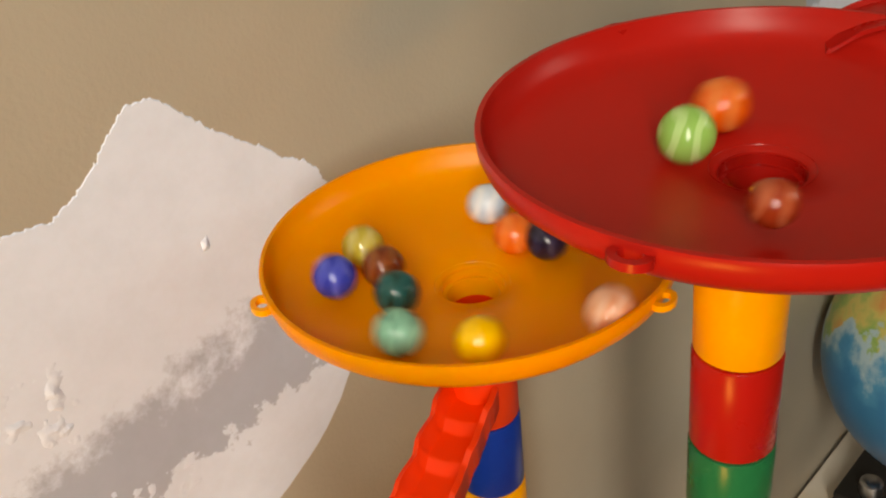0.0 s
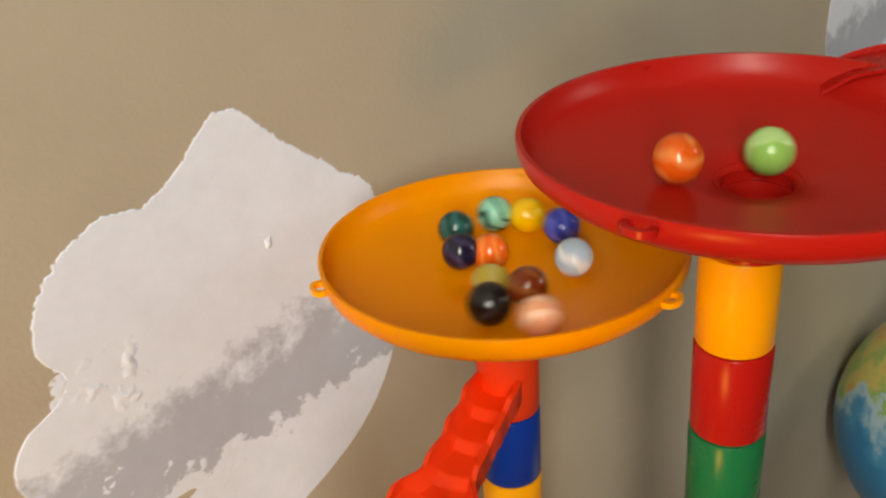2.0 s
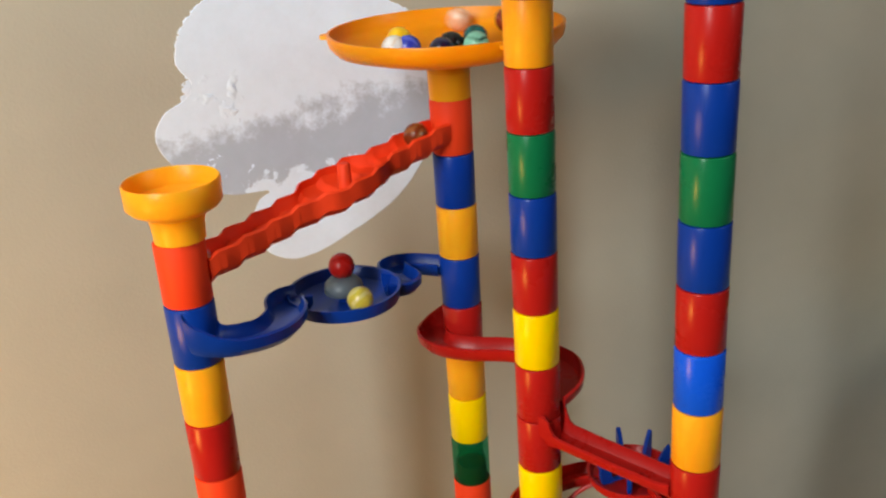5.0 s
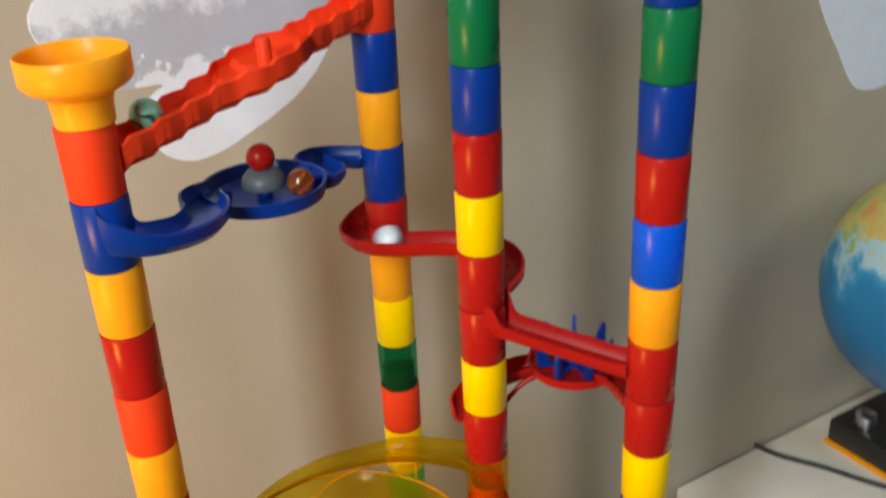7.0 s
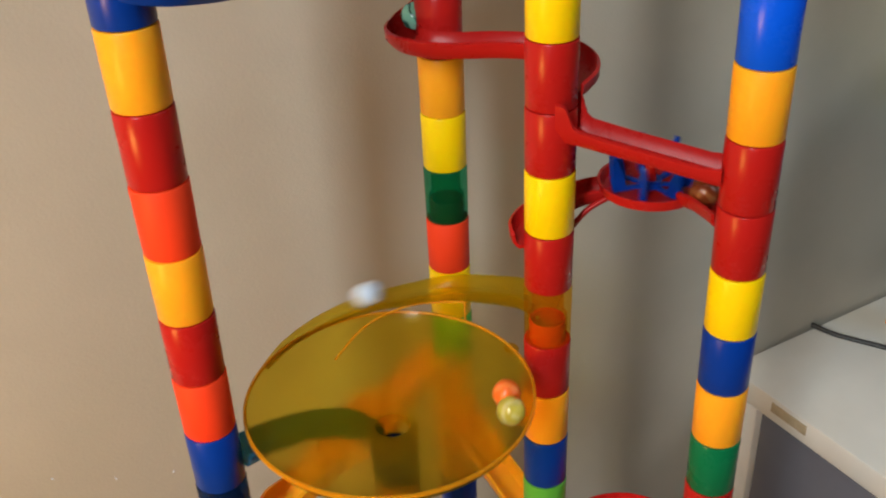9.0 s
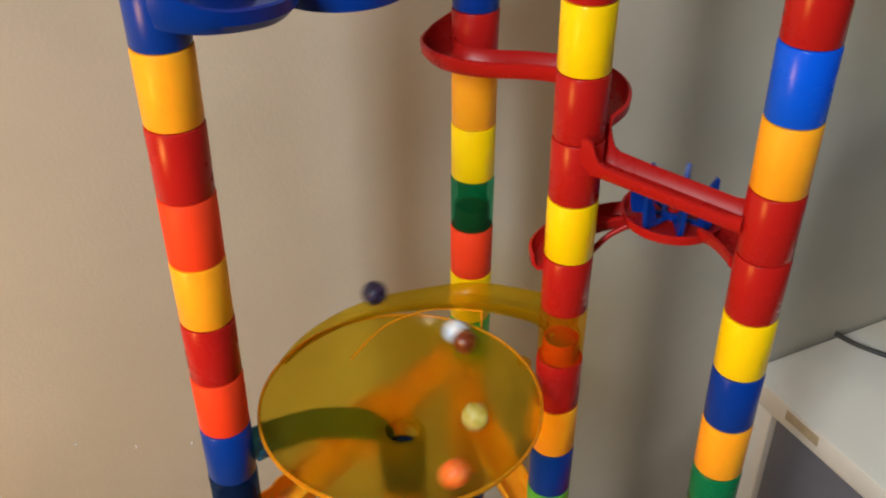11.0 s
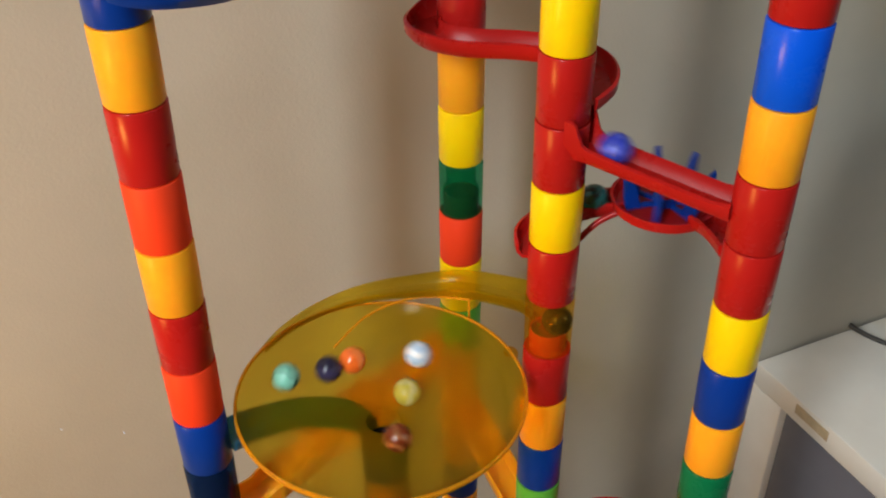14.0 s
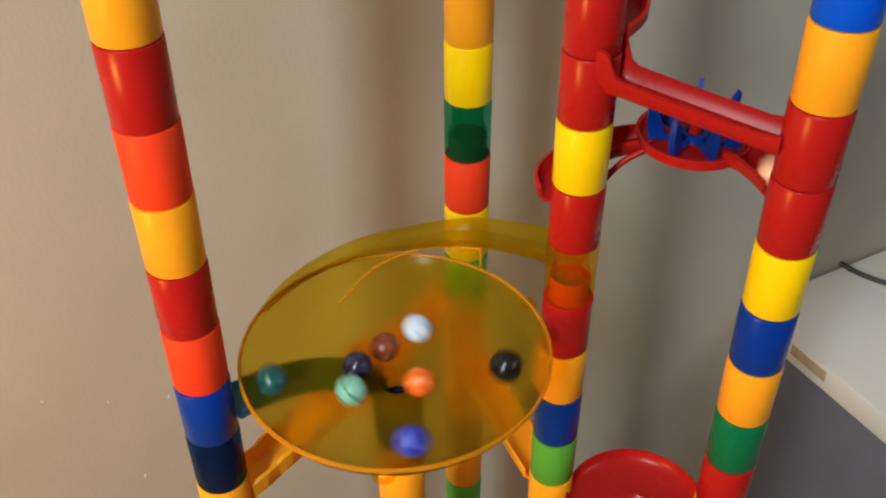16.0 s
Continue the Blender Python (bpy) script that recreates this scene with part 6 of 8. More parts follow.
    walk(MARBLES["dark_violet"], rolling([
        (0, 0.0466, 0.3108, 0.8306), (0.1, 0.0333, 0.3297, 0.8307), (0.2, 0.0163, 0.3400, 0.8310), (0.3, 0.0002, 0.3319, 0.8308), (0.4, -0.0102, 0.3142, 0.8306),
        (0.5, -0.0081, 0.2987, 0.8304), (0.6, 0.0041, 0.2827, 0.8302), (0.7, 0.0198, 0.2783, 0.8303), (0.8, 0.0300, 0.2887, 0.8292), (0.9, 0.0353, 0.3016, 0.8288),
        (1, 0.0313, 0.3194, 0.8293), (1.1, 0.0190, 0.3220, 0.8288), (1.2, 0.0084, 0.3166, 0.8282), (1.3, 0.0046, 0.3025, 0.8266), (1.4, 0.0107, 0.2925, 0.8269),
        (1.5, 0.0233, 0.2852, 0.8291), (1.6, 0.0339, 0.2959, 0.8289), (1.7, 0.0346, 0.3112, 0.8289), (1.8, 0.0240, 0.3229, 0.8292), (1.9, 0.0123, 0.3255, 0.8296),
        (2, 0.0005, 0.3182, 0.8296), (2.1, -0.0015, 0.3039, 0.8290), (2.2, 0.0074, 0.2855, 0.8294), (2.3, 0.0215, 0.2767, 0.8305), (2.4, 0.0335, 0.2939, 0.8290),
        (2.5, 0.0345, 0.3037, 0.8286), (2.6, 0.0282, 0.3160, 0.8284), (2.7, 0.0133, 0.3180, 0.8276), (2.8, 0.0010, 0.3086, 0.8287), (2.9, -0.0012, 0.2942, 0.8294),
        (3, 0.0117, 0.2867, 0.8289), (3.1, 0.0264, 0.2771, 0.8306), (3.2, 0.0227, 0.2809, 0.8299), (3.3, 0.0372, 0.2980, 0.8293), (3.4, 0.0301, 0.3161, 0.8287),
        (3.5, 0.0140, 0.3179, 0.8274), (3.6, 0.0034, 0.3076, 0.8275), (3.7, 0.0076, 0.2932, 0.8276), (3.8, 0.0223, 0.2899, 0.8277), (3.9, 0.0324, 0.3016, 0.8279),
        (4, 0.0268, 0.3161, 0.8280), (4.1, 0.0268, 0.3158, 0.8278), (4.2, 0.0268, 0.3155, 0.8277), (4.3, 0.0202, 0.3185, 0.8277), (4.4, 0.0129, 0.3181, 0.8277),
        (4.5, 0.0068, 0.3142, 0.8277), (4.6, 0.0032, 0.3078, 0.8277), (4.7, 0.0031, 0.3006, 0.8277), (4.8, 0.0065, 0.2941, 0.8277), (4.9, 0.0126, 0.2901, 0.8277),
        (5, 0.0198, 0.2894, 0.8277), (5.1, 0.0265, 0.2923, 0.8277), (5.2, 0.0310, 0.2980, 0.8277), (5.3, 0.0323, 0.3052, 0.8277), (5.4, 0.0299, 0.3121, 0.8277),
        (5.5, 0.0175, 0.3040, 0.8125), (5.6, 0.0175, 0.3040, 0.7725), (7.9, 0.0175, 0.3040, 0.7650), (8, 0.0149, 0.2986, 0.7812), (8.1, 0.0057, 0.2798, 0.7775),
        (8.2, -0.0034, 0.2610, 0.7738), (8.3, -0.0125, 0.2422, 0.7702), (8.4, -0.0217, 0.2234, 0.7665), (8.5, -0.0308, 0.2046, 0.7629), (8.6, -0.0400, 0.1858, 0.7592),
        (8.7, -0.0491, 0.1670, 0.7556), (8.8, -0.0582, 0.1482, 0.7519), (8.9, -0.0674, 0.1294, 0.7482), (9, -0.0700, 0.1240, 0.7150), (9.05, -0.0670, 0.1125, 0.7137),
        (9.15, -0.0360, 0.1498, 0.7027), (9.25, -0.0559, 0.1996, 0.6959), (9.35, -0.0151, 0.2113, 0.6919), (9.45, -0.0031, 0.2602, 0.6874), (9.55, -0.0090, 0.2981, 0.6840),
        (9.6, 0.0175, 0.3040, 0.6802), (9.7, 0.0175, 0.3040, 0.6392), (9.8, 0.0264, 0.2786, 0.6333), (9.9, 0.0876, 0.2851, 0.6311), (10, 0.0920, 0.2350, 0.6172),
        (10.05, 0.0920, 0.2350, 0.6102), (10.15, 0.1316, 0.2250, 0.6054), (10.25, 0.1712, 0.2150, 0.6006), (10.3, 0.1910, 0.2100, 0.5982), (10.4, 0.1910, 0.2100, 0.5672),
        (10.5, 0.1609, 0.2734, 0.5561), (10.6, 0.1085, 0.2695, 0.5499), (10.7, 0.0920, 0.2350, 0.5352), (10.75, 0.0970, 0.2350, 0.4902), (10.85, 0.0517, 0.2663, 0.4830),
        (10.95, -0.0049, 0.2619, 0.4769), (11.05, -0.0494, 0.2275, 0.4708), (11.1, -0.0588, 0.2005, 0.4670), (11.3, 0.0428, 0.1455, 0.4537), (11.4, 0.0647, 0.1725, 0.4553),
        (11.5, 0.0682, 0.2040, 0.4576), (11.6, 0.0516, 0.2321, 0.4589), (11.7, 0.0287, 0.2480, 0.4608), (11.8, -0.0026, 0.2465, 0.4597), (11.9, -0.0294, 0.2310, 0.4590),
        (12, -0.0447, 0.2030, 0.4576), (12.1, -0.0439, 0.1732, 0.4562), (12.2, -0.0288, 0.1495, 0.4546), (12.3, -0.0022, 0.1382, 0.4533), (12.4, 0.0286, 0.1422, 0.4528),
        (12.5, 0.0501, 0.1692, 0.4525), (12.6, 0.0524, 0.2026, 0.4537), (12.7, 0.0325, 0.2292, 0.4553), (12.8, 0.0056, 0.2402, 0.4574), (12.9, -0.0198, 0.2333, 0.4579),
        (13, -0.0372, 0.2148, 0.4574), (13.1, -0.0436, 0.1897, 0.4563), (13.2, -0.0369, 0.1664, 0.4546), (13.3, -0.0153, 0.1502, 0.4526), (13.4, 0.0185, 0.1532, 0.4502),
        (13.5, 0.0433, 0.1784, 0.4510), (13.6, 0.0440, 0.2106, 0.4533), (13.7, 0.0260, 0.2323, 0.4556), (13.8, 0.0037, 0.2376, 0.4568), (13.9, -0.0172, 0.2234, 0.4550),
        (14, -0.0277, 0.1947, 0.4530), (14.1, -0.0200, 0.1619, 0.4520), (14.2, 0.0096, 0.1485, 0.4510), (14.3, 0.0394, 0.1600, 0.4514), (14.4, 0.0484, 0.1829, 0.4519),
        (14.5, 0.0354, 0.2072, 0.4518), (14.6, 0.0056, 0.2132, 0.4514), (14.7, -0.0178, 0.1964, 0.4515), (14.8, -0.0164, 0.1717, 0.4506), (14.9, 0.0055, 0.1597, 0.4489),
        (15, 0.0322, 0.1679, 0.4494), (15.1, 0.0343, 0.1996, 0.4507), (15.2, 0.0151, 0.2145, 0.4516), (15.3, -0.0043, 0.2070, 0.4510), (15.4, -0.0086, 0.1812, 0.4488),
        (15.5, 0.0150, 0.1625, 0.4482), (15.6, 0.0379, 0.1694, 0.4503), (15.7, 0.0397, 0.1900, 0.4506), (15.8, 0.0157, 0.2023, 0.4492), (15.9, -0.0080, 0.1912, 0.4493),
        (16, -0.0076, 0.1739, 0.4488),
    ]))
    walk(MARBLES["black"], rolling([
        (0, 0.0635, 0.3349, 0.8342), (0.1, 0.0432, 0.3531, 0.8342), (0.2, 0.0166, 0.3595, 0.8342), (0.3, -0.0065, 0.3546, 0.8343), (0.4, -0.0235, 0.3406, 0.8340),
        (0.5, -0.0332, 0.3210, 0.8336), (0.6, -0.0322, 0.2988, 0.8328), (0.7, -0.0214, 0.2800, 0.8317), (0.8, -0.0011, 0.2685, 0.8312), (0.9, 0.0235, 0.2666, 0.8311),
        (1, 0.0451, 0.2783, 0.8311), (1.1, 0.0578, 0.2962, 0.8313), (1.2, 0.0591, 0.3178, 0.8315), (1.3, 0.0489, 0.3385, 0.8319), (1.4, 0.0285, 0.3522, 0.8326),
        (1.5, 0.0080, 0.3515, 0.8324), (1.6, -0.0098, 0.3403, 0.8316), (1.7, -0.0195, 0.3222, 0.8313), (1.8, -0.0201, 0.2981, 0.8311), (1.9, -0.0083, 0.2818, 0.8309),
        (2, 0.0099, 0.2706, 0.8309), (2.1, 0.0294, 0.2713, 0.8309), (2.2, 0.0447, 0.2766, 0.8311), (2.3, 0.0495, 0.2962, 0.8308), (2.4, 0.0439, 0.3217, 0.8308),
        (2.5, 0.0304, 0.3384, 0.8310), (2.6, 0.0142, 0.3426, 0.8312), (2.7, -0.0011, 0.3377, 0.8311), (2.8, -0.0132, 0.3234, 0.8310), (2.9, -0.0153, 0.3052, 0.8308),
        (3, -0.0075, 0.2875, 0.8306), (3.1, 0.0081, 0.2737, 0.8307), (3.2, 0.0291, 0.2722, 0.8309), (3.3, 0.0420, 0.2836, 0.8308), (3.4, 0.0469, 0.2989, 0.8306),
        (3.5, 0.0437, 0.3136, 0.8305), (3.6, 0.0329, 0.3263, 0.8305), (3.7, 0.0172, 0.3303, 0.8304), (3.8, 0.0025, 0.3247, 0.8303), (3.9, -0.0060, 0.3119, 0.8301),
        (4, -0.0055, 0.2971, 0.8300), (4.1, 0.0031, 0.2950, 0.8286), (4.2, 0.0107, 0.2966, 0.8262), (4.3, 0.0151, 0.2943, 0.8262), (4.4, 0.0200, 0.2943, 0.8262),
        (4.5, 0.0243, 0.2967, 0.8262), (4.6, 0.0270, 0.3008, 0.8262), (4.7, 0.0274, 0.3057, 0.8262), (4.8, 0.0253, 0.3102, 0.8262), (4.9, 0.0214, 0.3132, 0.8262),
        (5, 0.0166, 0.3140, 0.8262), (5.1, 0.0119, 0.3123, 0.8262), (5.2, 0.0086, 0.3086, 0.8262), (5.3, 0.0075, 0.3038, 0.8262), (5.4, 0.0088, 0.2991, 0.8262),
        (5.5, 0.0122, 0.2955, 0.8262), (5.6, 0.0169, 0.2940, 0.8262), (5.7, 0.0217, 0.2949, 0.8262), (5.8, 0.0255, 0.2980, 0.8262), (5.9, 0.0274, 0.3026, 0.8262),
        (6, 0.0269, 0.3075, 0.8262), (6.1, 0.0241, 0.3115, 0.8262), (6.2, 0.0197, 0.3138, 0.8262), (6.3, 0.0148, 0.3136, 0.8262), (6.4, 0.0105, 0.3111, 0.8262),
        (6.5, 0.0079, 0.3069, 0.8262), (6.6, 0.0077, 0.3020, 0.8262), (6.7, 0.0098, 0.2976, 0.8262), (6.8, 0.0138, 0.2947, 0.8262), (6.9, 0.0187, 0.2941, 0.8262),
        (7, 0.0233, 0.2959, 0.8262), (7.1, 0.0265, 0.2996, 0.8262), (7.2, 0.0275, 0.3044, 0.8262), (7.3, 0.0261, 0.3091, 0.8262), (7.4, 0.0226, 0.3126, 0.8262),
        (7.5, 0.0179, 0.3140, 0.8262), (7.6, 0.0130, 0.3130, 0.8262), (7.7, 0.0093, 0.3097, 0.8262), (7.8, 0.0076, 0.3051, 0.8262), (7.9, 0.0082, 0.3003, 0.8262),
        (8, 0.0111, 0.2963, 0.8262), (8.1, 0.0156, 0.2942, 0.8262), (8.2, 0.0205, 0.2945, 0.8262), (8.3, 0.0247, 0.2970, 0.8262), (8.4, 0.0271, 0.3013, 0.8262),
        (8.5, 0.0272, 0.3062, 0.8262), (8.6, 0.0250, 0.3106, 0.8262), (8.7, 0.0209, 0.3134, 0.8262), (8.8, 0.0160, 0.3139, 0.8262), (8.9, 0.0115, 0.3120, 0.8262),
        (9, 0.0084, 0.3082, 0.8262), (9.1, 0.0075, 0.3033, 0.8262), (9.2, 0.0091, 0.2986, 0.8262), (9.3, 0.0175, 0.3040, 0.8125), (9.4, 0.0175, 0.3040, 0.7725),
        (9.45, 0.0149, 0.2986, 0.7812), (9.55, 0.0052, 0.2787, 0.7773), (9.65, -0.0045, 0.2588, 0.7734), (9.75, -0.0142, 0.2389, 0.7695), (9.85, -0.0238, 0.2190, 0.7657),
        (9.95, -0.0335, 0.1991, 0.7618), (10.05, -0.0432, 0.1792, 0.7579), (10.15, -0.0529, 0.1593, 0.7541), (10.25, -0.0625, 0.1394, 0.7502), (10.3, -0.0674, 0.1294, 0.7482),
        (10.4, -0.0700, 0.1240, 0.7150), (10.45, -0.0670, 0.1125, 0.7137), (10.55, -0.0394, 0.1333, 0.7057), (10.65, -0.0395, 0.1700, 0.7001), (10.75, -0.0557, 0.2030, 0.6954),
        (10.85, -0.0271, 0.2058, 0.6923), (10.95, -0.0090, 0.2338, 0.6902), (11.05, -0.0065, 0.2659, 0.6870), (11.15, -0.0186, 0.2947, 0.6846), (11.25, 0.0175, 0.3040, 0.6802),
        (11.4, 0.0175, 0.3040, 0.6392), (11.5, 0.0045, 0.3046, 0.6368), (11.6, -0.0006, 0.2966, 0.6359), (11.7, 0.0011, 0.2869, 0.6352), (11.8, 0.0085, 0.2803, 0.6344),
        (11.9, 0.0221, 0.2782, 0.6336), (12, 0.0359, 0.2802, 0.6331), (12.1, 0.0495, 0.2838, 0.6328), (12.2, 0.0634, 0.2863, 0.6324), (12.3, 0.0916, 0.2832, 0.6307),
        (12.4, 0.1031, 0.2582, 0.6274), (12.5, 0.0920, 0.2350, 0.6172), (12.6, 0.0920, 0.2350, 0.6000), (13, 0.0920, 0.2350, 0.5850), (13.9, 0.0920, 0.2350, 0.5000),
        (14, 0.0970, 0.2350, 0.4902), (14.1, 0.0560, 0.2654, 0.4836), (14.2, 0.0198, 0.2682, 0.4794), (14.3, -0.0228, 0.2543, 0.4750), (14.4, -0.0568, 0.2107, 0.4686),
        (14.45, -0.0588, 0.2005, 0.4670), (14.5, -0.0567, 0.1667, 0.4608), (14.6, -0.0290, 0.1285, 0.4590), (14.7, 0.0129, 0.1252, 0.4558), (14.8, 0.0557, 0.1425, 0.4566),
        (14.9, 0.0761, 0.1755, 0.4585), (15, 0.0729, 0.2119, 0.4601), (15.1, 0.0444, 0.2420, 0.4607), (15.2, 0.0024, 0.2478, 0.4599), (15.3, -0.0353, 0.2288, 0.4596),
        (15.4, -0.0565, 0.1916, 0.4605), (15.5, -0.0532, 0.1586, 0.4600), (15.6, -0.0289, 0.1328, 0.4580), (15.7, 0.0041, 0.1213, 0.4571), (15.8, 0.0369, 0.1279, 0.4566),
        (15.9, 0.0620, 0.1531, 0.4564), (16, 0.0691, 0.1869, 0.4566),
    ]))
    walk(MARBLES["teal"], rolling([
        (0, -0.0095, 0.2871, 0.8308), (0.1, 0.0090, 0.2754, 0.8306), (0.2, 0.0315, 0.2730, 0.8309), (0.3, 0.0490, 0.2807, 0.8312), (0.4, 0.0601, 0.2857, 0.8318),
        (0.5, 0.0558, 0.3166, 0.8313), (0.6, 0.0349, 0.3335, 0.8309), (0.7, 0.0169, 0.3468, 0.8314), (0.8, -0.0043, 0.3450, 0.8318), (0.9, -0.0205, 0.3336, 0.8323),
        (1, -0.0261, 0.3180, 0.8317), (1.1, -0.0221, 0.2987, 0.8312), (1.2, -0.0077, 0.2819, 0.8309), (1.3, 0.0110, 0.2730, 0.8307), (1.4, 0.0324, 0.2792, 0.8306),
        (1.5, 0.0468, 0.2891, 0.8308), (1.6, 0.0516, 0.3107, 0.8309), (1.7, 0.0476, 0.3233, 0.8310), (1.8, 0.0338, 0.3399, 0.8312), (1.9, 0.0161, 0.3450, 0.8313),
        (2, -0.0008, 0.3371, 0.8311), (2.1, -0.0101, 0.3184, 0.8307), (2.2, -0.0113, 0.2931, 0.8307), (2.3, -0.0024, 0.2759, 0.8309), (2.4, 0.0125, 0.2729, 0.8307),
        (2.5, 0.0298, 0.2755, 0.8307), (2.6, 0.0420, 0.2844, 0.8307), (2.7, 0.0439, 0.3057, 0.8304), (2.8, 0.0342, 0.3221, 0.8301), (2.9, 0.0182, 0.3362, 0.8308),
        (3, 0.0041, 0.3352, 0.8309), (3.1, -0.0054, 0.3241, 0.8307), (3.2, -0.0085, 0.2924, 0.8306), (3.3, 0.0013, 0.2797, 0.8306), (3.4, 0.0166, 0.2741, 0.8306),
        (3.5, 0.0330, 0.2776, 0.8307), (3.6, 0.0444, 0.2923, 0.8306), (3.7, 0.0448, 0.3102, 0.8305), (3.8, 0.0351, 0.3241, 0.8305), (3.9, 0.0197, 0.3293, 0.8302),
        (4, 0.0051, 0.3246, 0.8300), (4.1, -0.0035, 0.3140, 0.8298), (4.2, -0.0047, 0.3008, 0.8297), (4.3, -0.0005, 0.2907, 0.8297), (4.4, 0.0081, 0.2837, 0.8297),
        (4.5, 0.0189, 0.2817, 0.8297), (4.6, 0.0294, 0.2850, 0.8297), (4.7, 0.0370, 0.2930, 0.8297), (4.8, 0.0399, 0.3036, 0.8297), (4.9, 0.0373, 0.3144, 0.8297),
        (5, 0.0300, 0.3226, 0.8297), (5.1, 0.0196, 0.3263, 0.8297), (5.2, 0.0087, 0.3246, 0.8297), (5.3, -0.0000, 0.3179, 0.8297), (5.4, -0.0046, 0.3079, 0.8297),
        (5.5, -0.0037, 0.2969, 0.8297), (5.6, 0.0023, 0.2876, 0.8297), (5.7, 0.0119, 0.2823, 0.8297), (5.8, 0.0230, 0.2823, 0.8297), (5.9, 0.0327, 0.2875, 0.8297),
        (6, 0.0387, 0.2967, 0.8297), (6.1, 0.0396, 0.3077, 0.8297), (6.2, 0.0351, 0.3178, 0.8297), (6.3, 0.0264, 0.3245, 0.8297), (6.4, 0.0155, 0.3263, 0.8297),
        (6.5, 0.0051, 0.3227, 0.8297), (6.6, -0.0023, 0.3145, 0.8297), (6.7, -0.0049, 0.3038, 0.8297), (6.8, -0.0021, 0.2931, 0.8297), (6.9, 0.0055, 0.2851, 0.8297),
        (7, 0.0160, 0.2817, 0.8297), (7.1, 0.0268, 0.2836, 0.8297), (7.2, 0.0354, 0.2906, 0.8297), (7.3, 0.0397, 0.3007, 0.8297), (7.4, 0.0385, 0.3117, 0.8297),
        (7.5, 0.0323, 0.3208, 0.8297), (7.6, 0.0225, 0.3258, 0.8297), (7.7, 0.0115, 0.3256, 0.8297), (7.8, 0.0019, 0.3201, 0.8297), (7.9, -0.0039, 0.3107, 0.8297),
        (8, -0.0045, 0.2997, 0.8297), (8.1, 0.0002, 0.2897, 0.8297), (8.2, 0.0091, 0.2832, 0.8297), (8.3, 0.0201, 0.2818, 0.8297), (8.4, 0.0304, 0.2857, 0.8297),
        (8.5, 0.0376, 0.2940, 0.8297), (8.6, 0.0399, 0.3048, 0.8297), (8.7, 0.0368, 0.3154, 0.8297), (8.8, 0.0290, 0.3232, 0.8297), (8.9, 0.0184, 0.3264, 0.8297),
        (9, 0.0077, 0.3241, 0.8297), (9.1, -0.0007, 0.3170, 0.8297), (9.2, -0.0047, 0.3067, 0.8297), (9.3, -0.0033, 0.2958, 0.8297), (9.4, 0.0031, 0.2868, 0.8297),
        (9.5, 0.0131, 0.2821, 0.8297), (9.6, 0.0241, 0.2826, 0.8297), (9.7, 0.0335, 0.2883, 0.8297), (9.8, 0.0390, 0.2979, 0.8297), (9.9, 0.0175, 0.3040, 0.8125),
        (10, 0.0175, 0.3040, 0.7725), (10.05, 0.0149, 0.2986, 0.7812), (10.15, 0.0052, 0.2787, 0.7773), (10.25, -0.0045, 0.2588, 0.7734), (10.35, -0.0142, 0.2389, 0.7695),
        (10.45, -0.0238, 0.2190, 0.7657), (10.55, -0.0335, 0.1991, 0.7618), (10.65, -0.0432, 0.1792, 0.7579), (10.75, -0.0529, 0.1593, 0.7541), (10.85, -0.0625, 0.1394, 0.7502),
        (10.9, -0.0674, 0.1294, 0.7482), (11, -0.0700, 0.1240, 0.7150), (11.05, -0.0670, 0.1125, 0.7137), (11.15, -0.0445, 0.1232, 0.7080), (11.25, -0.0361, 0.1475, 0.7031),
        (11.35, -0.0406, 0.1731, 0.6998), (11.45, -0.0546, 0.1950, 0.6965), (11.55, -0.0450, 0.2128, 0.6921), (11.65, -0.0206, 0.2068, 0.6922), (11.75, -0.0087, 0.2289, 0.6905),
        (11.85, -0.0055, 0.2514, 0.6886), (11.95, -0.0143, 0.2721, 0.6866), (12.05, -0.0200, 0.2937, 0.6847), (12.15, 0.0053, 0.3001, 0.6832), (12.2, 0.0175, 0.3040, 0.6802),
        (12.3, 0.0175, 0.3040, 0.6392), (12.4, -0.0006, 0.2925, 0.6356), (12.5, 0.0201, 0.2781, 0.6337), (12.6, 0.0489, 0.2836, 0.6328), (12.7, 0.0889, 0.2846, 0.6310),
        (12.8, 0.1009, 0.2500, 0.6266), (12.85, 0.0920, 0.2350, 0.6172), (12.95, 0.0920, 0.2350, 0.6102), (13, 0.1098, 0.2305, 0.6080), (13.05, 0.1218, 0.2275, 0.6066),
        (13.15, 0.1459, 0.2214, 0.6037), (13.2, 0.1580, 0.2183, 0.6022), (13.25, 0.1745, 0.2142, 0.6002), (13.3, 0.1910, 0.2100, 0.5982), (13.4, 0.1910, 0.2100, 0.5750),
        (13.45, 0.1910, 0.2100, 0.5672), (13.55, 0.1790, 0.2340, 0.5635), (13.65, 0.1647, 0.2567, 0.5601), (13.75, 0.1603, 0.2821, 0.5543), (13.85, 0.1364, 0.2877, 0.5543),
        (13.95, 0.1173, 0.2707, 0.5514), (14.05, 0.0924, 0.2620, 0.5469), (14.15, 0.0753, 0.2426, 0.5418), (14.25, 0.0920, 0.2350, 0.5352), (14.35, 0.0970, 0.2350, 0.4902),
        (14.4, 0.0674, 0.2622, 0.4851), (14.45, 0.0618, 0.2640, 0.4844), (14.5, 0.0560, 0.2654, 0.4836), (14.55, 0.0399, 0.2684, 0.4816), (14.6, 0.0234, 0.2687, 0.4798),
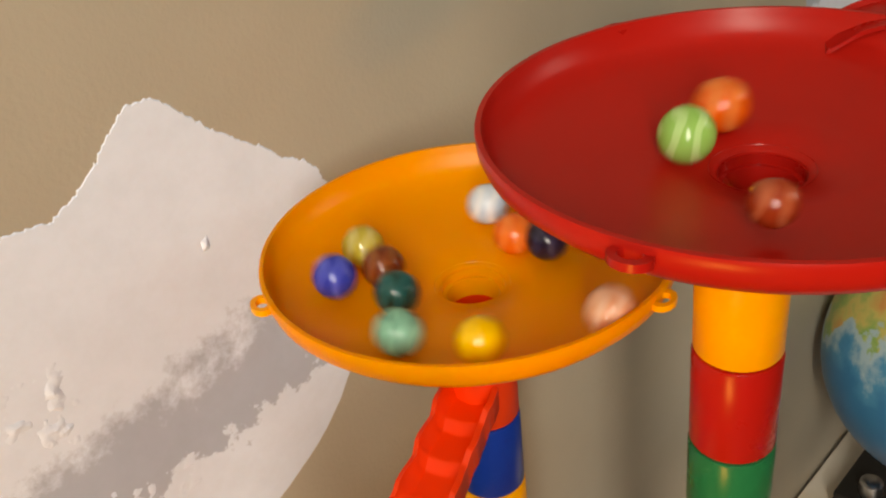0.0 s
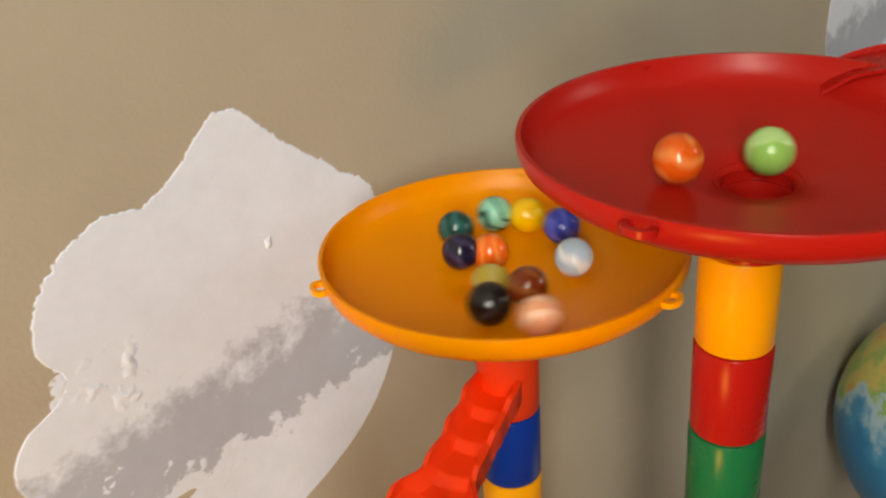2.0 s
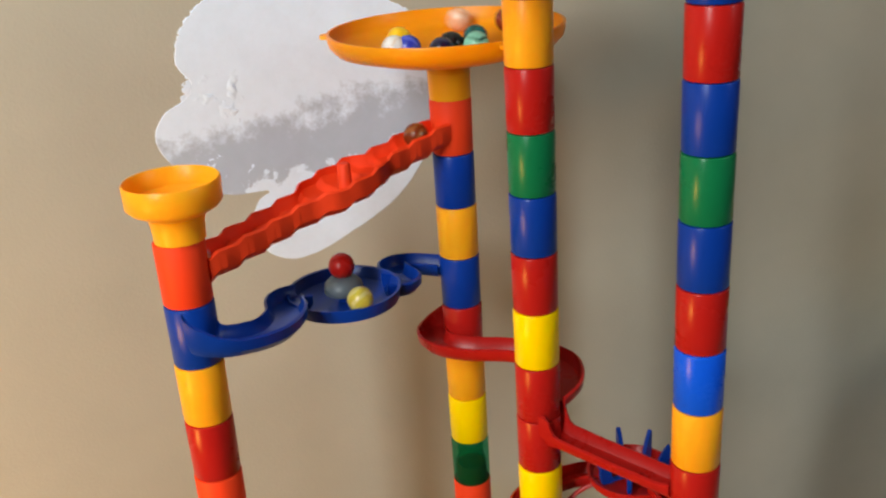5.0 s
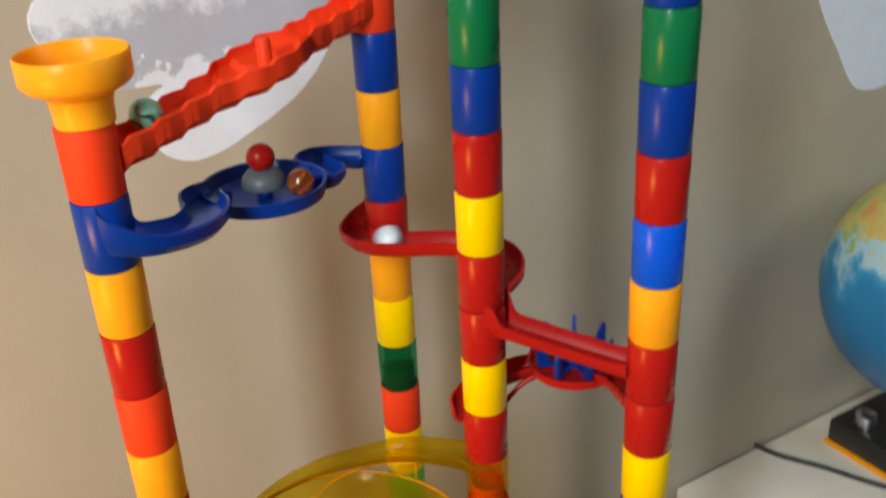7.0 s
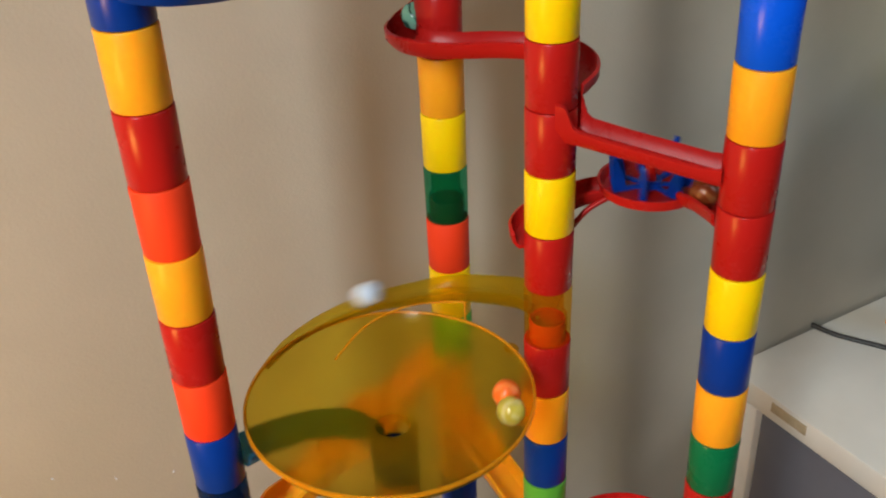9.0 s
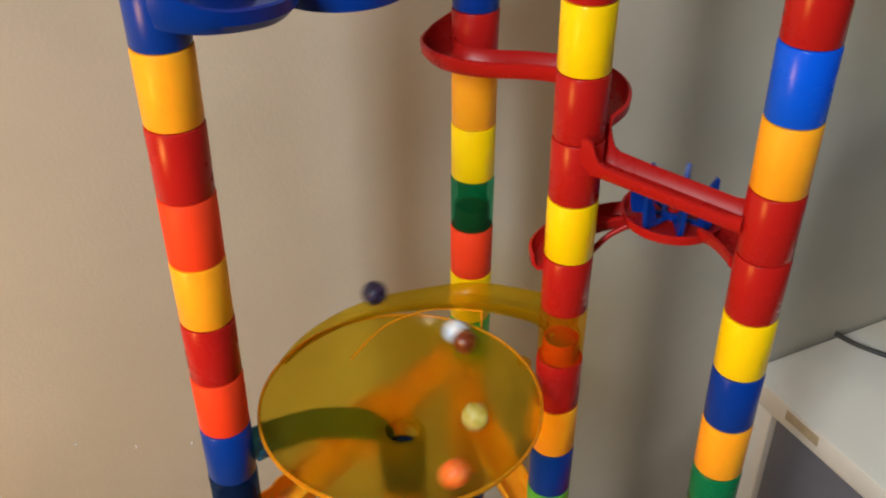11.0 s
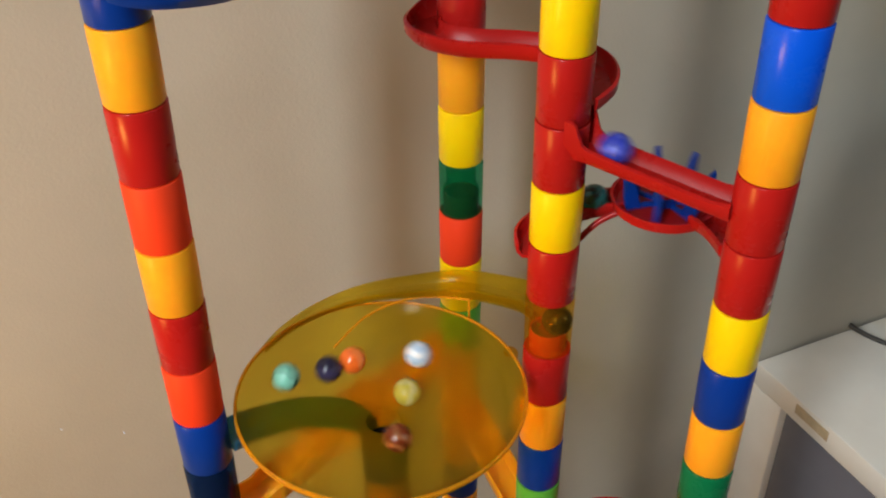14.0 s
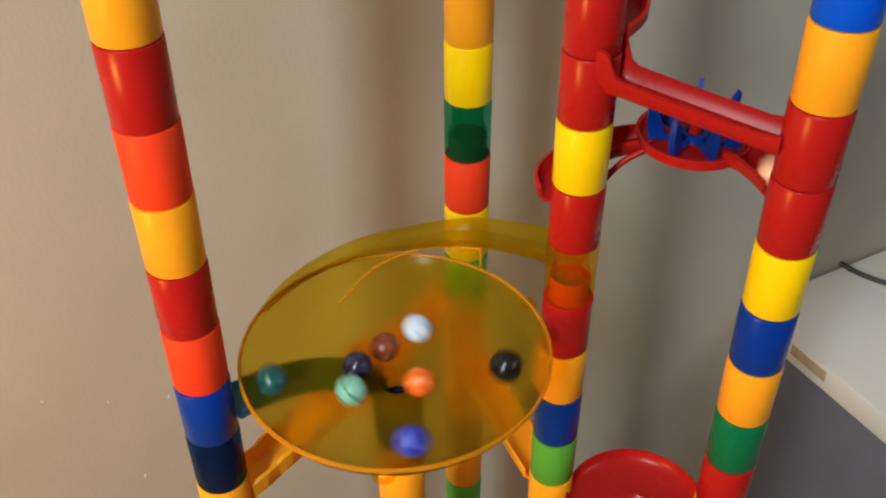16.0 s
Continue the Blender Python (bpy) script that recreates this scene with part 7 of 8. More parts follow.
        (14.65, 0.0032, 0.2645, 0.4778), (14.7, -0.0163, 0.2575, 0.4757), (14.75, -0.0567, 0.2109, 0.4686), (14.8, -0.0446, 0.2212, 0.4608), (14.9, -0.0579, 0.1766, 0.4608),
        (15, -0.0374, 0.1351, 0.4593), (15.1, 0.0085, 0.1195, 0.4575), (15.2, 0.0495, 0.1315, 0.4577), (15.3, 0.0777, 0.1617, 0.4598), (15.4, 0.0790, 0.2004, 0.4608),
        (15.5, 0.0566, 0.2339, 0.4608), (15.6, 0.0183, 0.2497, 0.4607), (15.7, -0.0224, 0.2381, 0.4595), (15.8, -0.0490, 0.2070, 0.4592), (15.9, -0.0575, 0.1718, 0.4608),
        (16, -0.0417, 0.1435, 0.4587),
    ]))
    walk(MARBLES["blue"], rolling([
        (0, -0.0312, 0.2999, 0.8325), (0.1, -0.0150, 0.2785, 0.8313), (0.2, 0.0087, 0.2647, 0.8312), (0.3, 0.0329, 0.2605, 0.8318), (0.4, 0.0531, 0.2663, 0.8332),
        (0.5, 0.0636, 0.2829, 0.8329), (0.6, 0.0646, 0.3099, 0.8321), (0.7, 0.0518, 0.3318, 0.8315), (0.8, 0.0310, 0.3426, 0.8313), (0.9, 0.0101, 0.3532, 0.8327),
        (1, -0.0108, 0.3483, 0.8334), (1.1, -0.0252, 0.3369, 0.8338), (1.2, -0.0322, 0.3227, 0.8336), (1.3, -0.0305, 0.3030, 0.8322), (1.4, -0.0191, 0.2859, 0.8313),
        (1.5, 0.0013, 0.2735, 0.8309), (1.6, 0.0250, 0.2679, 0.8310), (1.7, 0.0440, 0.2766, 0.8311), (1.8, 0.0551, 0.2938, 0.8312), (1.9, 0.0545, 0.3134, 0.8311),
        (2, 0.0451, 0.3330, 0.8312), (2.1, 0.0276, 0.3427, 0.8312), (2.2, 0.0062, 0.3406, 0.8311), (2.3, -0.0111, 0.3306, 0.8312), (2.4, -0.0207, 0.3154, 0.8312),
        (2.5, -0.0181, 0.2949, 0.8310), (2.6, -0.0048, 0.2801, 0.8308), (2.7, 0.0147, 0.2721, 0.8308), (2.8, 0.0341, 0.2703, 0.8311), (2.9, 0.0486, 0.2893, 0.8309),
        (3, 0.0541, 0.3066, 0.8310), (3.1, 0.0475, 0.3201, 0.8309), (3.2, 0.0276, 0.3273, 0.8302), (3.3, 0.0155, 0.3329, 0.8306), (3.4, 0.0005, 0.3318, 0.8308),
        (3.5, -0.0134, 0.3228, 0.8310), (3.6, -0.0177, 0.3006, 0.8310), (3.7, -0.0080, 0.2808, 0.8309), (3.8, 0.0112, 0.2709, 0.8309), (3.9, 0.0319, 0.2745, 0.8308),
        (4, 0.0459, 0.2893, 0.8308), (4.1, 0.0478, 0.2994, 0.8307), (4.2, 0.0462, 0.3091, 0.8306), (4.3, 0.0403, 0.3222, 0.8306), (4.4, 0.0288, 0.3309, 0.8306),
        (4.5, 0.0146, 0.3330, 0.8306), (4.6, 0.0011, 0.3282, 0.8306), (4.7, -0.0084, 0.3174, 0.8306), (4.8, -0.0117, 0.3034, 0.8306), (4.9, -0.0079, 0.2896, 0.8306),
        (5, 0.0021, 0.2792, 0.8306), (5.1, 0.0158, 0.2749, 0.8306), (5.2, 0.0299, 0.2776, 0.8306), (5.3, 0.0410, 0.2867, 0.8306), (5.4, 0.0464, 0.3000, 0.8306),
        (5.5, 0.0448, 0.3143, 0.8306), (5.6, 0.0366, 0.3261, 0.8306), (5.7, 0.0237, 0.3325, 0.8306), (5.8, 0.0094, 0.3320, 0.8306), (5.9, -0.0030, 0.3248, 0.8306),
        (6, -0.0104, 0.3125, 0.8306), (6.1, -0.0111, 0.2981, 0.8306), (6.2, -0.0048, 0.2852, 0.8306), (6.3, 0.0069, 0.2768, 0.8306), (6.4, 0.0211, 0.2750, 0.8306),
        (6.5, 0.0345, 0.2803, 0.8306), (6.6, 0.0438, 0.2913, 0.8306), (6.7, 0.0467, 0.3053, 0.8306), (6.8, 0.0425, 0.3191, 0.8306), (6.9, 0.0323, 0.3292, 0.8306),
        (7, 0.0184, 0.3332, 0.8306), (7.1, 0.0044, 0.3301, 0.8306), (7.2, -0.0065, 0.3207, 0.8306), (7.3, -0.0115, 0.3072, 0.8306), (7.4, -0.0095, 0.2930, 0.8306),
        (7.5, -0.0010, 0.2814, 0.8306), (7.6, 0.0120, 0.2753, 0.8306), (7.7, 0.0263, 0.2762, 0.8306), (7.8, 0.0385, 0.2838, 0.8306), (7.9, 0.0456, 0.2963, 0.8306),
        (8, 0.0459, 0.3106, 0.8306), (8.1, 0.0393, 0.3234, 0.8306), (8.2, 0.0274, 0.3315, 0.8306), (8.3, 0.0131, 0.3329, 0.8306), (8.4, -0.0001, 0.3273, 0.8306),
        (8.5, -0.0091, 0.3160, 0.8306), (8.6, -0.0116, 0.3019, 0.8306), (8.7, -0.0071, 0.2883, 0.8306), (8.8, 0.0034, 0.2784, 0.8306), (8.9, 0.0173, 0.2748, 0.8306),
        (9, 0.0313, 0.2783, 0.8306), (9.1, 0.0419, 0.2880, 0.8306), (9.2, 0.0466, 0.3015, 0.8306), (9.3, 0.0442, 0.3157, 0.8306), (9.4, 0.0354, 0.3270, 0.8306),
        (9.5, 0.0222, 0.3328, 0.8306), (9.6, 0.0079, 0.3316, 0.8306), (9.7, -0.0041, 0.3237, 0.8306), (9.8, -0.0108, 0.3110, 0.8306), (9.9, -0.0107, 0.2966, 0.8306),
        (10, -0.0038, 0.2840, 0.8306), (10.1, 0.0083, 0.2763, 0.8306), (10.2, 0.0226, 0.2753, 0.8306), (10.3, 0.0357, 0.2812, 0.8306), (10.4, 0.0444, 0.2927, 0.8306),
        (10.5, 0.0465, 0.3069, 0.8306), (10.6, 0.0417, 0.3204, 0.8306), (10.7, 0.0309, 0.3299, 0.8306), (10.8, 0.0169, 0.3332, 0.8306), (10.9, 0.0031, 0.3294, 0.8306),
        (11, -0.0073, 0.3194, 0.8306), (11.1, 0.0175, 0.3040, 0.8125), (11.2, 0.0175, 0.3040, 0.7725), (11.25, 0.0149, 0.2986, 0.7812), (11.35, 0.0052, 0.2787, 0.7773),
        (11.45, -0.0045, 0.2588, 0.7734), (11.55, -0.0142, 0.2389, 0.7695), (11.65, -0.0238, 0.2190, 0.7657), (11.75, -0.0335, 0.1991, 0.7618), (11.85, -0.0432, 0.1792, 0.7579),
        (11.95, -0.0529, 0.1593, 0.7541), (12.05, -0.0625, 0.1394, 0.7502), (12.1, -0.0674, 0.1294, 0.7482), (12.2, -0.0700, 0.1240, 0.7150), (12.25, -0.0670, 0.1125, 0.7137),
        (12.35, -0.0410, 0.1294, 0.7065), (12.45, -0.0373, 0.1619, 0.7011), (12.55, -0.0526, 0.1912, 0.6970), (12.65, -0.0427, 0.2110, 0.6921), (12.75, -0.0133, 0.2138, 0.6917),
        (12.85, -0.0120, 0.2460, 0.6902), (12.95, -0.0132, 0.2711, 0.6867), (13.05, -0.0149, 0.2966, 0.6843), (13.15, 0.0175, 0.3040, 0.6802), (13.25, 0.0175, 0.3040, 0.6392),
        (13.35, -0.0006, 0.2924, 0.6356), (13.4, 0.0069, 0.2812, 0.6346), (13.45, 0.0212, 0.2782, 0.6336), (13.5, 0.0359, 0.2802, 0.6331), (13.55, 0.0544, 0.2849, 0.6327),
        (13.65, 0.0919, 0.2830, 0.6307), (13.75, 0.1004, 0.2489, 0.6264), (13.8, 0.0920, 0.2350, 0.6172), (13.9, 0.0920, 0.2350, 0.6102), (14, 0.1203, 0.2279, 0.6068),
        (14.1, 0.1486, 0.2207, 0.6033), (14.2, 0.1769, 0.2136, 0.5999), (14.25, 0.1910, 0.2100, 0.5982), (14.35, 0.1910, 0.2100, 0.5750), (14.4, 0.1910, 0.2100, 0.5672),
        (14.5, 0.1810, 0.2292, 0.5641), (14.6, 0.1704, 0.2482, 0.5618), (14.7, 0.1611, 0.2763, 0.5555), (14.8, 0.1379, 0.2883, 0.5543), (14.9, 0.1146, 0.2707, 0.5510),
        (15, 0.0867, 0.2581, 0.5458), (15.1, 0.0781, 0.2322, 0.5398), (15.15, 0.0920, 0.2350, 0.5352), (15.22, 0.0970, 0.2350, 0.4902), (15.3, 0.0674, 0.2622, 0.4851),
        (15.4, 0.0437, 0.2678, 0.4821), (15.5, 0.0047, 0.2649, 0.4779), (15.6, -0.0416, 0.2383, 0.4723), (15.66, -0.0567, 0.2109, 0.4686), (15.8, -0.0441, 0.1437, 0.4593),
        (15.9, -0.0049, 0.1176, 0.4587), (16, 0.0379, 0.1248, 0.4576),
    ]))
    walk(MARBLES["peach"], rolling([
        (0, 0.0573, 0.2539, 0.8365), (0.1, 0.0764, 0.2789, 0.8365), (0.2, 0.0812, 0.3101, 0.8365), (0.3, 0.0706, 0.3397, 0.8365), (0.4, 0.0471, 0.3607, 0.8365),
        (0.5, 0.0164, 0.3680, 0.8365), (0.6, -0.0259, 0.3510, 0.8365), (0.7, -0.0465, 0.3048, 0.8365), (0.8, -0.0260, 0.2619, 0.8355), (0.9, 0.0155, 0.2455, 0.8350),
        (1, 0.0551, 0.2591, 0.8350), (1.1, 0.0759, 0.2906, 0.8353), (1.2, 0.0734, 0.3291, 0.8357), (1.3, 0.0476, 0.3589, 0.8361), (1.4, 0.0081, 0.3673, 0.8365),
        (1.5, -0.0202, 0.3557, 0.8365), (1.6, -0.0431, 0.3246, 0.8365), (1.7, -0.0424, 0.2911, 0.8357), (1.8, -0.0277, 0.2626, 0.8357), (1.9, -0.0036, 0.2566, 0.8332),
        (2, 0.0277, 0.2575, 0.8321), (2.1, 0.0527, 0.2637, 0.8337), (2.2, 0.0694, 0.2815, 0.8345), (2.3, 0.0713, 0.3100, 0.8338), (2.4, 0.0592, 0.3345, 0.8332),
        (2.5, 0.0375, 0.3489, 0.8325), (2.6, 0.0110, 0.3576, 0.8338), (2.7, -0.0187, 0.3504, 0.8350), (2.8, -0.0373, 0.3336, 0.8359), (2.9, -0.0450, 0.3102, 0.8361),
        (3, -0.0361, 0.2857, 0.8345), (3.1, -0.0105, 0.2657, 0.8321), (3.2, 0.0178, 0.2530, 0.8330), (3.3, 0.0502, 0.2603, 0.8339), (3.4, 0.0732, 0.2873, 0.8349),
        (3.5, 0.0756, 0.3249, 0.8358), (3.6, 0.0555, 0.3517, 0.8356), (3.7, 0.0248, 0.3637, 0.8354), (3.8, -0.0073, 0.3579, 0.8352), (3.9, -0.0312, 0.3364, 0.8350),
        (4, -0.0401, 0.3061, 0.8347), (4.1, -0.0341, 0.2783, 0.8347), (4.2, -0.0156, 0.2568, 0.8347), (4.3, 0.0109, 0.2467, 0.8347), (4.4, 0.0390, 0.2505, 0.8347),
        (4.5, 0.0620, 0.2673, 0.8347), (4.6, 0.0741, 0.2929, 0.8347), (4.7, 0.0725, 0.3213, 0.8347), (4.8, 0.0576, 0.3454, 0.8347), (4.9, 0.0330, 0.3595, 0.8347),
        (5, 0.0046, 0.3602, 0.8347), (5.1, -0.0207, 0.3472, 0.8347), (5.2, -0.0367, 0.3238, 0.8347), (5.3, -0.0395, 0.2955, 0.8347), (5.4, -0.0286, 0.2693, 0.8347),
        (5.5, -0.0065, 0.2516, 0.8347), (5.6, 0.0215, 0.2465, 0.8347), (5.7, 0.0484, 0.2553, 0.8347), (5.8, 0.0679, 0.2760, 0.8347), (5.9, 0.0752, 0.3034, 0.8347),
        (6, 0.0684, 0.3310, 0.8347), (6.1, 0.0494, 0.3521, 0.8347), (6.2, 0.0226, 0.3614, 0.8347), (6.3, -0.0054, 0.3569, 0.8347), (6.4, -0.0279, 0.3395, 0.8347),
        (6.5, -0.0394, 0.3136, 0.8347), (6.6, -0.0370, 0.2853, 0.8347), (6.7, -0.0215, 0.2615, 0.8347), (6.8, 0.0035, 0.2481, 0.8347), (6.9, 0.0319, 0.2482, 0.8347),
        (7, 0.0568, 0.2618, 0.8347), (7.1, 0.0722, 0.2857, 0.8347), (7.2, 0.0743, 0.3140, 0.8347), (7.3, 0.0627, 0.3399, 0.8347), (7.4, 0.0401, 0.3571, 0.8347),
        (7.5, 0.0120, 0.3614, 0.8347), (7.6, -0.0147, 0.3518, 0.8347), (7.7, -0.0336, 0.3307, 0.8347), (7.8, -0.0402, 0.3030, 0.8347), (7.9, -0.0327, 0.2757, 0.8347),
        (8, -0.0131, 0.2551, 0.8347), (8.1, 0.0139, 0.2465, 0.8347), (8.2, 0.0418, 0.2517, 0.8347), (8.3, 0.0638, 0.2697, 0.8347), (8.4, 0.0746, 0.2959, 0.8347),
        (8.5, 0.0715, 0.3241, 0.8347), (8.6, 0.0554, 0.3475, 0.8347), (8.7, 0.0300, 0.3603, 0.8347), (8.8, 0.0017, 0.3594, 0.8347), (8.9, -0.0229, 0.3452, 0.8347),
        (9, -0.0376, 0.3209, 0.8347), (9.1, -0.0390, 0.2926, 0.8347), (9.2, -0.0267, 0.2670, 0.8347), (9.3, -0.0037, 0.2504, 0.8347), (9.4, 0.0245, 0.2468, 0.8347),
        (9.5, 0.0509, 0.2570, 0.8347), (9.6, 0.0693, 0.2787, 0.8347), (9.7, 0.0751, 0.3065, 0.8347), (9.8, 0.0670, 0.3336, 0.8347), (9.9, 0.0468, 0.3537, 0.8347),
        (10, 0.0196, 0.3616, 0.8347), (10.1, -0.0082, 0.3556, 0.8347), (10.2, -0.0297, 0.3371, 0.8347), (10.3, -0.0398, 0.3106, 0.8347), (10.4, -0.0360, 0.2825, 0.8347),
        (10.5, -0.0192, 0.2595, 0.8347), (10.6, 0.0064, 0.2474, 0.8347), (10.7, 0.0348, 0.2490, 0.8347), (10.8, 0.0589, 0.2639, 0.8347), (10.9, 0.0730, 0.2885, 0.8347),
        (11, 0.0737, 0.3169, 0.8347), (11.1, 0.0607, 0.3422, 0.8347), (11.2, 0.0373, 0.3582, 0.8347), (11.3, 0.0090, 0.3610, 0.8347), (11.4, -0.0172, 0.3501, 0.8347),
        (11.5, -0.0349, 0.3280, 0.8347), (11.6, -0.0400, 0.3000, 0.8347), (11.7, -0.0312, 0.2731, 0.8347), (11.8, -0.0105, 0.2536, 0.8347), (11.9, 0.0169, 0.2463, 0.8347),
        (12, 0.0445, 0.2531, 0.8347), (12.1, 0.0175, 0.3040, 0.8125), (12.2, 0.0175, 0.3040, 0.7725), (12.25, 0.0149, 0.2986, 0.7812), (12.35, 0.0052, 0.2787, 0.7773),
        (12.45, -0.0045, 0.2588, 0.7734), (12.55, -0.0142, 0.2389, 0.7695), (12.65, -0.0238, 0.2190, 0.7657), (12.75, -0.0335, 0.1991, 0.7618), (12.85, -0.0432, 0.1792, 0.7579),
        (12.95, -0.0529, 0.1593, 0.7541), (13.05, -0.0625, 0.1394, 0.7502), (13.1, -0.0674, 0.1294, 0.7482), (13.2, -0.0700, 0.1240, 0.7150), (13.25, -0.0670, 0.1125, 0.7137),
        (13.35, -0.0417, 0.1278, 0.7069), (13.45, -0.0367, 0.1584, 0.7015), (13.55, -0.0497, 0.1868, 0.6977), (13.65, -0.0487, 0.2143, 0.6927), (13.75, -0.0194, 0.2074, 0.6922),
        (13.85, -0.0093, 0.2358, 0.6902), (13.95, -0.0040, 0.2629, 0.6872), (14.05, -0.0237, 0.2867, 0.6856), (14.15, 0.0025, 0.2996, 0.6834), (14.2, 0.0175, 0.3040, 0.6802),
        (14.3, 0.0175, 0.3040, 0.6392), (14.4, 0.0041, 0.2833, 0.6348), (14.5, 0.0054, 0.2822, 0.6347), (14.6, 0.0158, 0.2783, 0.6339), (14.7, 0.0342, 0.2798, 0.6331),
        (14.8, 0.0520, 0.2844, 0.6328), (14.9, 0.0906, 0.2838, 0.6308), (15, 0.1006, 0.2494, 0.6265), (15.05, 0.0920, 0.2350, 0.6172), (15.15, 0.0920, 0.2350, 0.6102),
        (15.25, 0.1093, 0.2306, 0.6081), (15.35, 0.1265, 0.2263, 0.6060), (15.4, 0.1352, 0.2241, 0.6050), (15.45, 0.1491, 0.2206, 0.6033), (15.5, 0.1631, 0.2171, 0.6016),
        (15.55, 0.1770, 0.2135, 0.5999), (15.6, 0.1910, 0.2100, 0.5982), (15.75, 0.1910, 0.2100, 0.5750), (15.85, 0.1910, 0.2100, 0.5672), (15.95, 0.1892, 0.2135, 0.5660),
        (16, 0.1812, 0.2285, 0.5642),
    ]))
    walk(MARBLES["amber_yellow"], rolling([
        (0, 0.0159, 0.2501, 0.8338), (0.1, 0.0363, 0.2543, 0.8336), (0.2, 0.0526, 0.2688, 0.8327), (0.3, 0.0661, 0.2879, 0.8331), (0.4, 0.0697, 0.3117, 0.8335),
        (0.5, 0.0618, 0.3353, 0.8339), (0.6, 0.0438, 0.3532, 0.8343), (0.7, 0.0189, 0.3613, 0.8346), (0.8, -0.0077, 0.3571, 0.8350), (0.9, -0.0287, 0.3399, 0.8350),
        (1, -0.0384, 0.3234, 0.8351), (1.1, -0.0370, 0.3040, 0.8339), (1.2, -0.0275, 0.2785, 0.8332), (1.3, -0.0100, 0.2636, 0.8325), (1.4, 0.0120, 0.2538, 0.8329),
        (1.5, 0.0338, 0.2537, 0.8335), (1.6, 0.0520, 0.2680, 0.8327), (1.7, 0.0607, 0.2872, 0.8318), (1.8, 0.0623, 0.3117, 0.8316), (1.9, 0.0513, 0.3331, 0.8315),
        (2, 0.0313, 0.3455, 0.8315), (2.1, 0.0113, 0.3523, 0.8324), (2.2, -0.0087, 0.3358, 0.8313), (2.3, -0.0263, 0.3236, 0.8322), (2.4, -0.0359, 0.3159, 0.8340),
        (2.5, -0.0358, 0.3006, 0.8336), (2.6, -0.0192, 0.2769, 0.8316), (2.7, -0.0045, 0.2601, 0.8325), (2.8, 0.0178, 0.2514, 0.8334), (2.9, 0.0399, 0.2612, 0.8323),
        (3, 0.0549, 0.2756, 0.8320), (3.1, 0.0600, 0.2923, 0.8315), (3.2, 0.0597, 0.3159, 0.8315), (3.3, 0.0473, 0.3358, 0.8314), (3.4, 0.0265, 0.3464, 0.8314),
        (3.5, 0.0034, 0.3448, 0.8314), (3.6, -0.0110, 0.3340, 0.8313), (3.7, -0.0192, 0.3188, 0.8312), (3.8, -0.0203, 0.3024, 0.8311), (3.9, -0.0146, 0.2877, 0.8310),
        (4, -0.0039, 0.2773, 0.8309), (4.1, 0.0172, 0.2701, 0.8309), (4.2, 0.0381, 0.2774, 0.8309), (4.3, 0.0483, 0.2904, 0.8309), (4.4, 0.0510, 0.3068, 0.8309),
        (4.5, 0.0456, 0.3224, 0.8309), (4.6, 0.0334, 0.3336, 0.8309), (4.7, 0.0174, 0.3376, 0.8309), (4.8, 0.0013, 0.3335, 0.8309), (4.9, -0.0108, 0.3222, 0.8309),
        (5, -0.0161, 0.3065, 0.8309), (5.1, -0.0132, 0.2902, 0.8309), (5.2, -0.0029, 0.2772, 0.8309), (5.3, 0.0124, 0.2707, 0.8309), (5.4, 0.0289, 0.2723, 0.8309),
        (5.5, 0.0426, 0.2816, 0.8309), (5.6, 0.0502, 0.2963, 0.8309), (5.7, 0.0500, 0.3128, 0.8309), (5.8, 0.0418, 0.3273, 0.8309), (5.9, 0.0278, 0.3360, 0.8309),
        (6, 0.0112, 0.3371, 0.8309), (6.1, -0.0038, 0.3301, 0.8309), (6.2, -0.0136, 0.3167, 0.8309), (6.3, -0.0159, 0.3003, 0.8309), (6.4, -0.0102, 0.2848, 0.8309),
        (6.5, 0.0023, 0.2740, 0.8309), (6.6, 0.0185, 0.2704, 0.8309), (6.7, 0.0344, 0.2749, 0.8309), (6.8, 0.0463, 0.2865, 0.8309), (6.9, 0.0511, 0.3024, 0.8309),
        (7, 0.0478, 0.3186, 0.8309), (16, 0.0478, 0.3186, 0.8309),
    ]))
